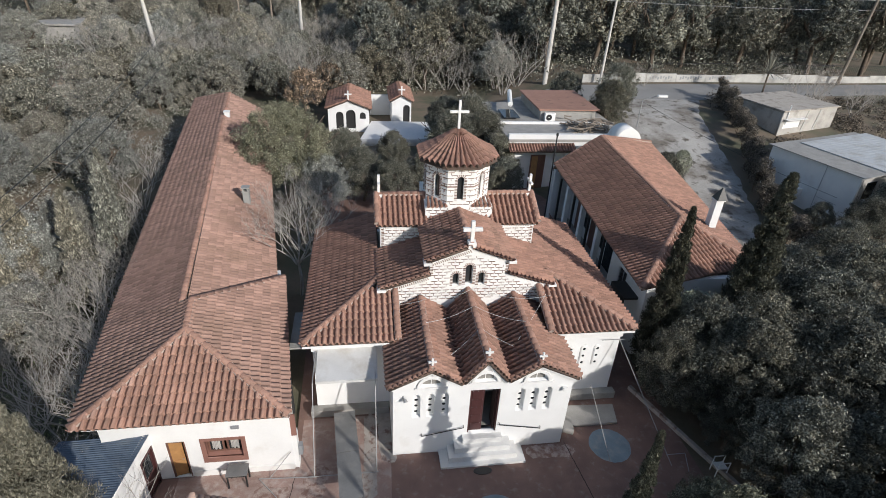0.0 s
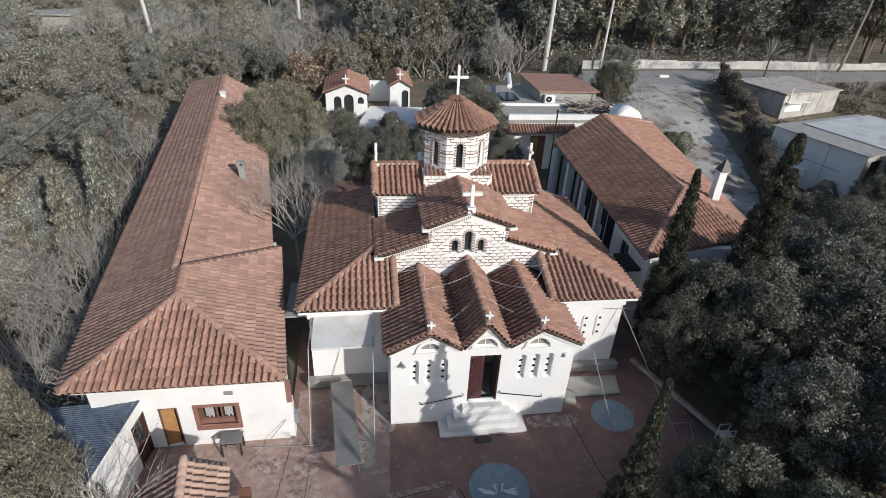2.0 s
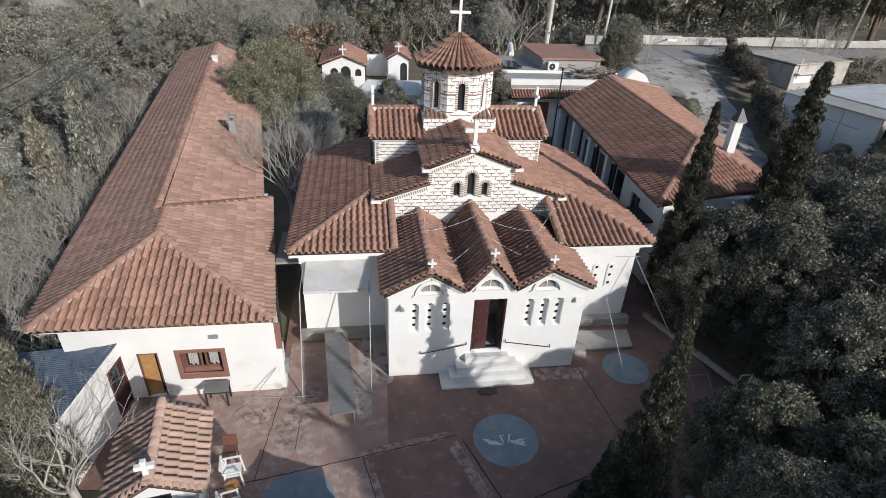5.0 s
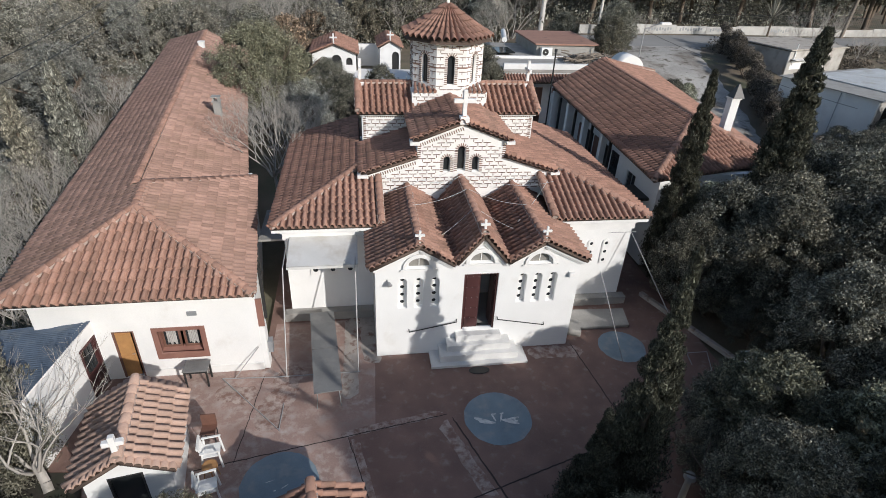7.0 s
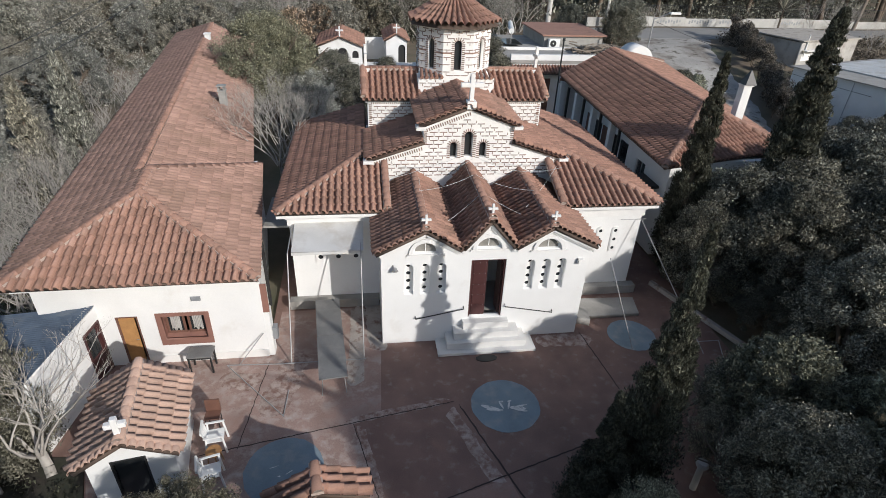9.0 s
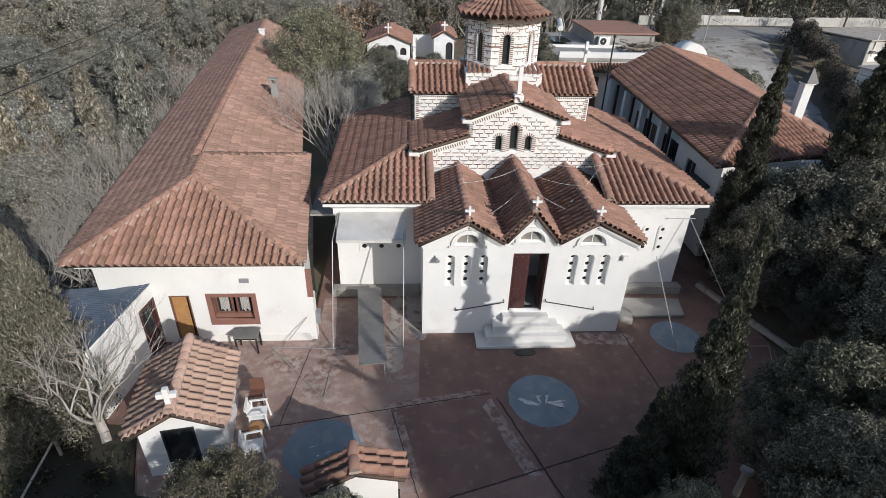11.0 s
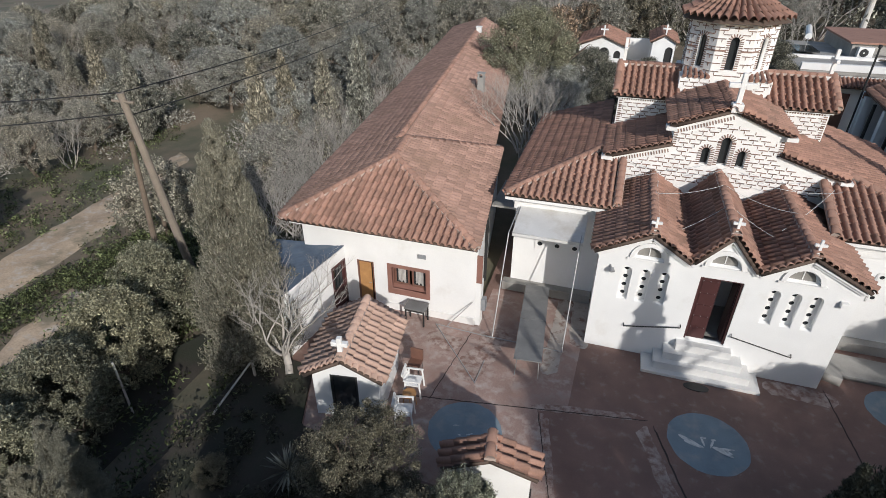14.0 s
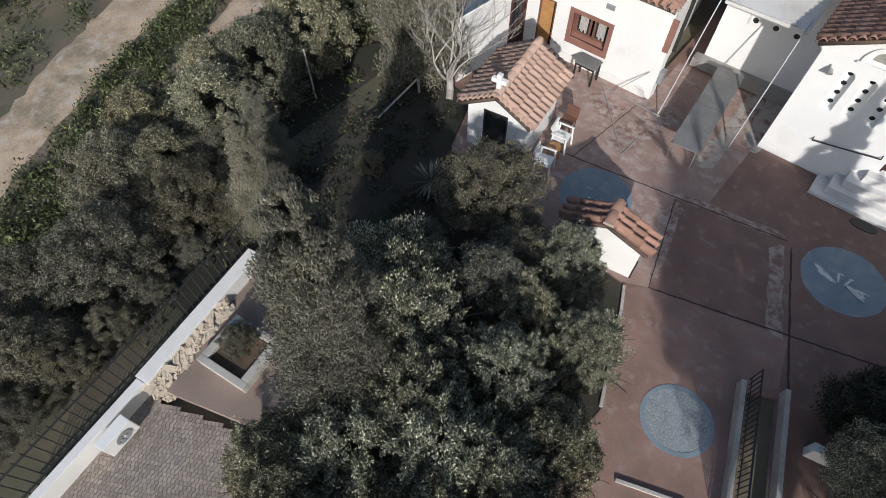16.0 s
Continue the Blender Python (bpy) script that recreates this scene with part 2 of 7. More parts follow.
def box(bm, x0, x1, y0, y1, z0, z1, m=None):
    r = bmesh.ops.create_cube(bm, size=1.0, matrix=Matrix.Translation(((x0 + x1) / 2, (y0 + y1) / 2, (z0 + z1) / 2)) @ Matrix.Diagonal((x1 - x0, y1 - y0, z1 - z0, 1)))
    if m is not None:
        bmesh.ops.transform(bm, matrix=m, verts=r["verts"])
    return r["verts"]


def boxes(*rows, m=None, bevel=0.0):
    bm = bmesh.new()
    for r in rows:
        box(bm, *r)
    if bevel:
        bmesh.ops.bevel(bm, geom=list(bm.edges), offset=bevel, segments=2, affect="EDGES", profile=0.7)
    if m is not None:
        bmesh.ops.transform(bm, matrix=m, verts=bm.verts)
    return bm


def tube(bm, p0, p1, r0, r1=None, sides=8):
    """A tapered round bar between two places."""
    r1 = r0 if r1 is None else r1
    p0, p1 = Vector(p0), Vector(p1)
    d = p1 - p0
    m = Matrix.Translation((p0 + p1) / 2) @ d.to_track_quat("Z", "Y").to_matrix().to_4x4()
    bmesh.ops.create_cone(bm, cap_ends=True, segments=sides, radius1=r0, radius2=r1, depth=d.length, matrix=m)


def tubes(*rows, sides=8):
    bm = bmesh.new()
    for r in rows:
        tube(bm, *r, sides=sides)
    return bm


def wire(name, points, radius, mat, parent=None):
    """A thin line through places, as one closed mesh."""
    pts = [Vector(p) for p in points]
    bm = bmesh.new()
    rings = []
    for k, p in enumerate(pts):
        d = (pts[min(k + 1, len(pts) - 1)] - pts[max(k - 1, 0)]).normalized()
        u = d.cross(Vector((0, 0, 1)) if abs(d.z) < 0.9 else Vector((1, 0, 0))).normalized()
        v = d.cross(u)
        rings.append([bm.verts.new(p + (u * math.cos(a) + v * math.sin(a)) * radius) for a in (0, 1.2566, 2.5133, 3.7699, 5.0265)])
    for r, q in zip(rings, rings[1:]):
        for j in range(5):
            bm.faces.new((r[j], r[(j + 1) % 5], q[(j + 1) % 5], q[j]))
    bm.faces.new(rings[0])
    bm.faces.new(rings[-1])
    return part(name, bm, mat, parent)


def sag(p0, p1, drop, n=10):
    p0, p1 = Vector(p0), Vector(p1)
    return [p0.lerp(p1, k / n) - Vector((0, 0, 4 * drop * k / n * (1 - k / n))) for k in range(n + 1)]


def plate(outline, holes=(), depth=0.2):
    """A slab in the xy plane with holes through it, from z = -depth/2 to depth/2."""
    cu = bpy.data.curves.new("plate", "CURVE")
    cu.dimensions, cu.fill_mode, cu.extrude = "2D", "BOTH", depth / 2
    for ring in (outline, *holes):
        s = cu.splines.new("POLY")
        s.points.add(len(ring) - 1)
        for p, (x, y) in zip(s.points, ring):
            p.co = (x, y, 0, 1)
        s.use_cyclic_u = True
    ob = bpy.data.objects.new("plate", cu)
    me = bpy.data.meshes.new_from_object(ob)
    bpy.data.objects.remove(ob)
    bpy.data.curves.remove(cu)
    me.materials.clear()
    bm = bmesh.new()
    bm.from_mesh(me)
    bmesh.ops.remove_doubles(bm, verts=bm.verts, dist=1e-5)
    bm.to_mesh(me)
    bm.free()
    return me


def arch(x, z0, w, h, n=8):
    """The ring of a round-headed opening centred at x, from z0 up h, w wide."""
    r = w / 2
    return [(x - r, z0), (x + r, z0)] + [(x + r * math.cos(math.pi * k / n), z0 + h - r + r * math.sin(math.pi * k / n)) for k in range(n + 1)]


def rect(x0, x1, z0, z1):
    return [(x0, z0), (x1, z0), (x1, z1), (x0, z1)]


def ring(x, z, r, n=12):
    return [(x + r * math.cos(2 * math.pi * k / n), z + r * math.sin(2 * math.pi * k / n)) for k in range(n)]


# plates are drawn in x and z and stand in a wall: turned so that z points up and the slab's depth along y
STAND = pose(0, 0, 0, 90, 0, 0)


def wall_at(x, y, z=0.0, turn=0.0):
    """The pose of a standing plate whose x runs along the wall, turned about z."""
    return pose(x, y, z, 0, 0, turn) @ STAND


# ---- tiled roofs ----
PU, PV = 0.235, 0.36


def tile_profile():
    """Height over the deck across one tile: a flat channel and a round cover."""
    return [(0.0, 0.006), (0.045, 0.0), (0.090, 0.006), (0.096, 0.065), (0.124, 0.116), (0.163, 0.138), (0.202, 0.116), (0.230, 0.065), (0.235, 0.006)]


def one_tile():
    """One tile at its lower left corner: x across, y up the slope."""
    prof = tile_profile()
    verts, faces, n = [], [], len(prof)
    for y, lift in ((0.0, 0.052), (PV * 1.12, 0.0)):
        verts += [(x, y, z + lift) for x, z in prof]
    verts += [(x, 0.0, max(z - 0.006, -0.004)) for x, z in prof]
    for k in range(n - 1):
        faces += [(k, k + 1, n + k + 1, n + k), (2 * n + k, 2 * n + k + 1, k + 1, k)]
    return np.array(verts), faces


TILE_V, TILE_F = one_tile()
TILE_MESH = mesh_of("tile", (TILE_V, TILE_F))
TILE_MESH.materials.append(M_TILE_ONE)
for poly in TILE_MESH.polygons:
    poly.use_smooth = True
TILE_PALE = TILE_MESH.copy()
TILE_PALE.materials[0] = M_TILE_PALE


def tiled(name, parent, low_left, low_right, rest, mat=None, deck=0.10, singles=0, seed=1, label="", piece=None):
    """A tiled roof plane: its eave from low_left to low_right (seen from outside, facing it), and the plan's other corners going on round it.
    The deck is a slab, and its tiles lie on it; the lowest singles whole tiles are pieces of their own."""
    mat = mat or M_TILE
    a, b = Vector(low_left), Vector(low_right)
    pts = [a, b] + [Vector(p) for p in rest]
    u = (b - a).normalized()
    nrm = Vector((0, 0, 0))
    for p, q in zip(pts, pts[1:] + pts[:1]):
        nrm += p.cross(q)
    nrm.normalize()
    if nrm.z < 0:
        nrm = -nrm
    v = nrm.cross(u).normalized()
    frame_m = Matrix.Translation(a) @ Matrix((u, v, nrm)).transposed().to_4x4()
    inv = frame_m.inverted()
    flat = [inv @ p for p in pts]
    poly = [(p.x, p.y) for p in flat]
    u0, u1 = min(p[0] for p in poly), max(p[0] for p in poly)
    v1 = max(p[1] for p in poly)
    # deck
    me = plate(poly, (), deck)
    deck_ob = part(name, me, M_DECK, parent, label, frame_m @ Matrix.Translation((0, 0, -deck / 2)))
    nu, nv = int(math.ceil((u1 - u0) / PU)) + 1, int(math.ceil(v1 / PV))
    area = sum(p[0] * q[1] - q[0] * p[1] for p, q in zip(poly, poly[1:] + poly[:1]))
    sign = 1 if area > 0 else -1
    edges = [(Vector(p), Vector(q)) for p, q in zip(poly, poly[1:] + poly[:1])]

    def side(pt, p, q):
        return sign * ((q.x - p.x) * (pt[1] - p.y) - (q.y - p.y) * (pt[0] - p.x)) / max((q - p).length, 1e-6)

    rng = np.random.default_rng(seed)
    bulk_v, bulk_f, count, placed = [], [], 0, 0
    cut = False
    for r in range(nv):
        for c in range(nu):
            x, y = u0 + c * PU, r * PV - 0.05
            corners = [(x, y + 0.06), (x + PU, y + 0.06), (x + PU, y + PV), (x, y + PV)]
            dist = [min(side(pt, p, q) for p, q in edges) for pt in corners]
            if max(dist) < -0.02:
                continue
            whole = min(dist) > -0.03
            cut = cut or not whole
            jit = rng.normal(0, 1, 3)
            if whole and placed < singles:
                ob = new("tile", piece or TILE_MESH)
                ob.parent = deck_ob
                ob.matrix_basis = Matrix.Translation((x, y, deck / 2 + 0.004 + 0.003 * abs(jit[0]))) @ Matrix.Rotation(0.012 * jit[1], 4, "Z")
                placed += 1
                continue
            vv = TILE_V + (x + 0.003 * jit[0], y + 0.006 * jit[1], 0.002 * abs(jit[2]))
            bulk_v.append(vv)
            bulk_f += [tuple(i + count for i in f) for f in TILE_F]
            count += len(TILE_V)
    if count:
        me = mesh_of("tiles", (np.concatenate(bulk_v), bulk_f))
        bm = bmesh.new()
        bm.from_mesh(me)
        for k, (p, q) in enumerate(edges):
            if k == 0:
                continue
            d = q - p
            out = Vector((d.y, -d.x, 0)) * sign
            if max((Vector((x, y, 0)) - Vector((p.x, p.y, 0))).dot(out.normalized()) for x, y in ((u0, -0.1), (u0 + nu * PU, -0.1), (u0 + nu * PU, nv * PV + 0.1), (u0, nv * PV + 0.1))) < 0.01:
                continue
            bmesh.ops.bisect_plane(bm, geom=list(bm.verts) + list(bm.edges) + list(bm.faces), plane_co=(p.x, p.y, 0), plane_no=out, clear_outer=True)
        for f in bm.faces:
            f.smooth = True
        bm.to_mesh(me)
        bm.free()
        me.materials.append(mat)
        tiles = new("tiles", me)
        tiles.parent = deck_ob
        tiles.matrix_basis = Matrix.Translation((0, 0, deck / 2 + 0.004))
        tagged(tiles, kind="stuff")
    return deck_ob


def cap_mesh(length=0.40, r0=0.105, r1=0.085, n=7):
    """A half-round ridge tile along y with an open end."""
    verts, faces = [], []
    for y, r in ((0, r0), (length, r1), (0, r0 - 0.02)):
        verts += [(r * math.cos(math.pi * k / n), y, r * 0.85 * math.sin(math.pi * k / n)) for k in range(n + 1)]
    for k in range(n):
        faces += [(k + 1, k, n + 1 + k, n + 2 + k), (k, k + 1, 2 * n + 3 + k, 2 * n + 2 + k)]
    me = mesh_of("ridge_tile", (verts, faces))
    for p in me.polygons:
        p.use_smooth = True
    return me


CAP_MESH = cap_mesh()
CAP_MESH.materials.append(M_TILE_ONE)
CAP_PALE = CAP_MESH.copy()
CAP_PALE.materials[0] = M_TILE_PALE


def ridge(parent, p0, p1, lift=0.085, step=0.34, mesh=None):
    """Half-round tiles along a ridge or hip, laid from the low end p0."""
    p0, p1 = Vector(p0), Vector(p1)
    d = p1 - p0
    n = max(1, int(round(d.length / step)))
    q = d.to_track_quat("Y", "Z").to_matrix().to_4x4()
    rng = random.Random(int(d.length * 1000))
    bed = boxes((-0.135, 0.135, 0.0, d.length, -0.06, 0.022), m=Matrix.Translation(p0 + Vector((0, 0, lift - 0.02))) @ q)
    part("mortar_bed", bed, M_MORTAR, parent, "pale mortar under the ridge tiles")
    for k in range(n):
        ob = new("ridge_tile", mesh or CAP_MESH)
        ob.parent = parent
        ob.matrix_basis = Matrix.Translation(p0 + d * (k / n) + Vector((0, 0, lift + rng.uniform(-0.006, 0.006)))) @ q @ Matrix.Rotation(rng.uniform(-0.03, 0.03), 4, "Z") @ Matrix.Diagonal((1.25, 1.0, 1.2, 1.0))


# ---- ground ----
def smooth(v):
    v = min(1.0, max(0.0, v))
    return v * v * (3 - 2 * v)


def ground_height(x, y):
    """The land: level round the church, a little lower to the left, uneven far off."""
    z = -0.12
    z += 0.5 * noise.noise((x * 0.02, y * 0.02, 0.3)) * min(1.0, max(0.0, (math.hypot(x, y - 8) - 30) / 30))
    rise = smooth((y - 16) / 24) * smooth((x - 6) / 16)
    z += 3.2 * rise
    if x < -12:
        z -= min(1.0, (-12 - x) / 5) * 0.9 * max(0.0, min(1.0, (26 - y) / 10))
    return z


def build_ground():
    xs = list(np.arange(-60, 61, 1.5)) 
    ys = list(np.arange(-36, 80, 1.5))
    xs = [-900, -500, -260, -140, -90] + xs + [90, 140, 260, 500, 900]
    ys = [-500, -200, -90, -55] + ys + [100, 130, 180, 260, 420, 700, 1200]
    verts = [(x, y, ground_height(x, y)) for y in ys for x in xs]
    w = len(xs)
    faces = [(j * w + i, j * w + i + 1, (j + 1) * w + i + 1, (j + 1) * w + i) for j in range(len(ys) - 1) for i in range(w - 1)]
    ob = part("ground", (verts, faces), M_GROUND)
    for p in ob.data.polygons:
        p.use_smooth = True
    tagged(ob, "dry earth ground with patchy green weeds and grass", "ground", kind="structure")


build_ground()


def slab(name, outline, z0, z1, mat, label, category, kind="structure", holes=()):
    """A flat piece of paving with a rim of its own thickness."""
    me = plate(outline, holes, z1 - z0)
    ob = part(name, me, mat, m=Matrix.Translation((0, 0, (z0 + z1) / 2)))
    return tagged(ob, label, category, kind=kind)


# Slab added to darken the sunken garden, where tree shade lies.
slab("lower_bed", [(-16.9, -12.5), (-13.52, -12.5), (-13.52, -1.2), (-15.6, -1.2), (-17.2, -4.5)], -1.4, -0.70, M_SOIL, "leaf-covered soil of the sunken garden, shade painted into its dark colour", "ground")
slab("garden_bed", [(-13.5, -14.5), (-3.4, -14.5), (-2.95, -9.95), (-4.1, -6.85), (-7.9, -6.6), (-10.6, -5.9), (-11.4, -3.8), (-13.4, -3.6)], -0.5, 0.0, M_SOIL, "garden soil with fallen leaves, shade painted into its dark colour", "ground")
slab("yard", [(-13.4, -3.58), (-11.38, -3.78), (-10.58, -5.88), (-7.88, -6.58), (-4.08, -6.83), (-2.93, -9.95), (-3.38, -14.5), (8.6, -14.5), (8.6, 6), (12, 26), (-7.5, 26), (-7.2, -0.2), (-13.4, -0.3)], -0.5, 0.0, M_YARD, "worn red painted concrete yard with pale patches", "pavement", holes=[[(-0.66, -7.52), (0.0, -7.22), (0.96, -10.50), (0.34, -10.80)]])
slab("yard_bay", [(-11.3, -3.95), (-10.5, -5.95), (-7.9, -6.5), (-4.2, -6.78), (-3.6, -6.5), (-4.4, -3.40), (-3.6, -3.24), (-3.5, -0.4), (-4.4, 2.1), (-7.0, 2.1), (-7.0, -0.27), (-11.3, -0.27)], 0.0, 0.003, M_YARD_WORN, "paler worn bay of the red concrete yard, paler where sunlight is painted in", "pavement")
# Bay outlined to the sunlit area; its paler tone paints that light.
slab("yard_bay", [(-4.05, -6.86), (-3.6, -6.5), (-0.36, -5.62), (-0.06, -7.0), (-0.74, -7.5), (0.28, -10.9), (0.28, -14.4), (-3.3, -14.4), (-2.9, -9.95)], 0.0, 0.003, M_YARD_MID, "worn bay of the red concrete yard, paler where sunlight is painted in", "pavement")


# ---- church ----
church = thing("church", "small white Byzantine church with terracotta roofs and an octagonal dome", "church")
PX, EAVE = 3.42, 3.42


def gable_wall():
    top = [(PX, 3.56), (2.03, 4.28), (0.86, 3.58), (0.0, 4.54), (-0.86, 3.58), (-2.03, 4.28), (-PX, 3.56)]
    outline = [(-PX, 0.0), (PX, 0.0)] + top
    holes = [rect(-0.53, 0.63, 0.92, 3.22)]
    for cx in (-2.02, 1.98):
        for dx in (-0.53, 0.0, 0.53):
            holes.append(arch(cx + dx, 1.98, 0.30, 1.18))
        holes.append([(cx + 0.40 * math.cos(math.pi * k / 10), 3.55 + 0.36 * math.sin(math.pi * k / 10)) for k in range(11)])
    holes.append([(0.0 + 0.42 * math.cos(math.pi * k / 10), 3.66 + 0.36 * math.sin(math.pi * k / 10)) for k in range(11)])
    part("front_wall", plate(outline, holes, 0.35), M_WHITE, church, "bright white limewashed front wall", wall_at(0, 0.175))


gable_wall()
for args in ((-PX, -PX + 0.3, 0.352, 4.35, 0, 3.56), (PX - 0.3, PX, 0.352, 4.35, 0, 3.56), (-6.45, -3.42, 2.55, 2.85, 0, 3.95), (3.42, 6.45, 2.55, 2.85, 0, 3.95),
             (-6.45, -6.15, 2.852, 11.198, 0, 3.95), (6.15, 6.45, 2.852, 11.198, 0, 3.95), (-6.45, 6.45, 11.2, 11.5, 0, 3.95)):
    part("side_wall", boxes(args), M_WHITE, church)
# porch roofs: three gables side by side
for cx, zr, lo, hi, zlo, zhi in ((-2.03, 4.43, -3.60, -0.86, 3.64, 3.70), (2.03, 4.43, 0.86, 3.60, 3.70, 3.64), (0.0, 4.74, -0.86, 0.86, 3.72, 3.72)):
    y0, y1 = -0.16, 4.35
    tiled("porch_roof", church, (lo, y1, zlo), (lo, y0, zlo), [(cx, y0, zr), (cx, y1, zr)], singles=60)
    tiled("porch_roof", church, (hi, y0, zhi), (hi, y1, zhi), [(cx, y1, zr), (cx, y0, zr)], singles=60)
    ridge(church, (cx, y0, zr), (cx, y1, zr))
# wings: hipped roofs on both sides
for s in (-1, 1):
    a, b = (s * 6.80, 2.10, 4.00), (s * 3.08, 2.10, 4.00)
    h = (s * 3.72, 5.18, 4.98)
    if s < 0:
        tiled("wing_roof", church, a, b, [(b[0], 4.6, 4.80), (s * 4.31, 4.59, 4.80)], singles=80)
        tiled("wing_roof", church, (s * 6.8, 11.4, 4.0), a, [h, (s * 3.72, 11.4, 4.98)], singles=0)
    else:
        tiled("wing_roof", church, b, a, [(s * 4.31, 4.59, 4.80), (b[0], 4.6, 4.80)], singles=80)
        tiled("wing_roof", church, a, (s * 6.8, 11.4, 4.0), [(s * 3.72, 11.4, 4.98), h], singles=0)
    ridge(church, a, h)
# raised nave with its stepped gable
GY = 4.35
outline = [(-3.55, 3.6), (3.55, 3.6), (3.55, 4.92), (1.66, 5.52), (1.66, 6.16), (0, 6.80), (-1.66, 6.16), (-1.66, 5.52), (-3.55, 4.92)]
holes = [arch(0, 5.02, 0.32, 0.98), arch(-0.55, 4.98, 0.28, 0.62), arch(0.55, 4.98, 0.28, 0.62)]
part("gable_wall", plate(outline, holes, 0.3), M_STONE, church, "pale stone gable with dark red brick courses", wall_at(0, GY + 0.15))
bm = boxes((-3.55, -3.25, GY + 0.3, 10.4, 3.6, 4.9), (3.25, 3.55, GY + 0.3, 10.4, 3.6, 4.9), (-1.66, -1.36, GY + 0.3, 7.6, 4.9, 6.1), (1.36, 1.66, GY + 0.3, 7.6, 4.9, 6.1))
part("nave_wall", bm, M_STONE, church)
for s in (-1, 1):
    lo, hi = (s * 3.74, 4.98), (s * 1.64, 5.66)
    y0, y1 = GY - 0.12, 7.5
    if s < 0:
        tiled("aisle_roof", church, (lo[0], y1, lo[1]), (lo[0], y0, lo[1]), [(hi[0], y0, hi[1]), (hi[0], y1, hi[1])])
        tiled("nave_roof", church, (-1.84, 7.7, 6.24), (-1.84, y0, 6.24), [(0, y0, 6.95), (0, 7.7, 6.95)], singles=40)
    else:
        tiled("aisle_roof", church, (lo[0], y0, lo[1]), (lo[0], y1, lo[1]), [(hi[0], y1, hi[1]), (hi[0], y0, hi[1])])
        tiled("nave_roof", church, (1.84, y0, 6.24), (1.84, 7.7, 6.24), [(0, 7.7, 6.95), (0, y0, 6.95)], singles=40)
ridge(church, (0, GY - 0.12, 6.95), (0, 7.6, 6.95))
# transept
part("transept_wall", boxes((-3.6, 3.6, 7.45, 10.35, 4.6, 6.28)), M_STONE, church)
for s in (-1, 1):
    part("transept_gable", plate([(7.45, 6.28), (10.35, 6.28), (8.9, 7.05)], (), 0.3), M_STONE, church, "", pose(s * 3.45, 0, 0, 90, 0, 90))
tiled("transept_roof", church, (-3.8, 7.28, 6.34), (3.8, 7.28, 6.34), [(3.8, 8.9, 7.14), (-3.8, 8.9, 7.14)])
tiled("transept_roof", church, (3.8, 10.52, 6.34), (-3.8, 10.52, 6.34), [(-3.8, 8.9, 7.14), (3.8, 8.9, 7.14)])
ridge(church, (-3.8, 8.9, 7.14), (-1.5, 8.9, 7.14))
ridge(church, (3.8, 8.9, 7.14), (1.5, 8.9, 7.14))
# drum and dome
DC = Vector((0, 9.04, 0))
part("drum_base", boxes((-1.55, 1.55, 7.6, 10.5, 6.5, 7.12)), M_STONE, church)
AP = 1.45
for k in range(8):
    half = AP * math.tan(math.pi / 8)
    a = 45 * k
    m = Matrix.Translation(DC) @ pose(0, 0, 0, 0, 0, a) @ wall_at(0, -AP + 0.125)
    part("drum_wall", plate([(-half, 7.1), (half, 7.1), (half, 9.10), (-half, 9.10)], [arch(0, 7.42, 0.30, 1.14)], 0.25), M_STONE, church, "", m)
    part("drum_window", plate(arch(0, 7.44, 0.32, 1.12), (), 0.04), M_GLASS_DARK, church, "", Matrix.Translation(DC) @ pose(0, 0, 0, 0, 0, a) @ wall_at(0, -AP + 0.16))


def dome_roof():
    """An eight-sided roof of round tile ribs that run up to its point."""
    r0, z0, z1 = 1.98, 9.10, 10.28
    verts, faces = [], []
    for k in range(8):
        a0, a1 = math.radians(45 * k + 22.5 - 90), math.radians(45 * k + 67.5 - 90)
        n, rows = 5, 6
        p0, p1 = Vector((math.cos(a0), math.sin(a0), 0)), Vector((math.cos(a1), math.sin(a1), 0))
        for j in range(rows):
            t0, t1 = j / rows, (j + 1.12) / rows
            for c in range(n):
                prof = []
                for q in range(6):
                    f = (c + q / 5) / n
                    prof.append((f, 0.17 * math.sin(math.pi * q / 5)))
                base = len(verts)
                for tt, lift in ((t0, 0.045), (min(t1, 1.0), 0.0)):
                    rr = r0 * (1 - tt * 0.94)
                    zz = z0 + (z1 - z0) * (tt ** 1.12)
                    for f, h in prof:
                        p = p0.lerp(p1, f) * rr
                        verts.append((p.x, p.y, zz + h * (0.35 + 0.65 * (1 - tt)) + lift))
                faces += [(base + q, base + q + 1, base + 6 + q + 1, base + 6 + q) for q in range(5)]
    me = mesh_of("dome_roof", (verts, faces))
    for p in me.polygons:
        p.use_smooth = True
    part("dome_roof", me, M_TILE, church, "conical eight-sided terracotta tile roof", Matrix.Translation(DC))
    bm = bmesh.new()
    bmesh.ops.create_cone(bm, cap_ends=True, segments=8, radius1=1.92, radius2=0.06, depth=0.98, matrix=Matrix.Translation((0, 9.04, 9.02 + 0.49)) @ Matrix.Rotation(radians(22.5), 4, "Z"))
    part("dome_core", bm, M_DECK, church)


dome_roof()


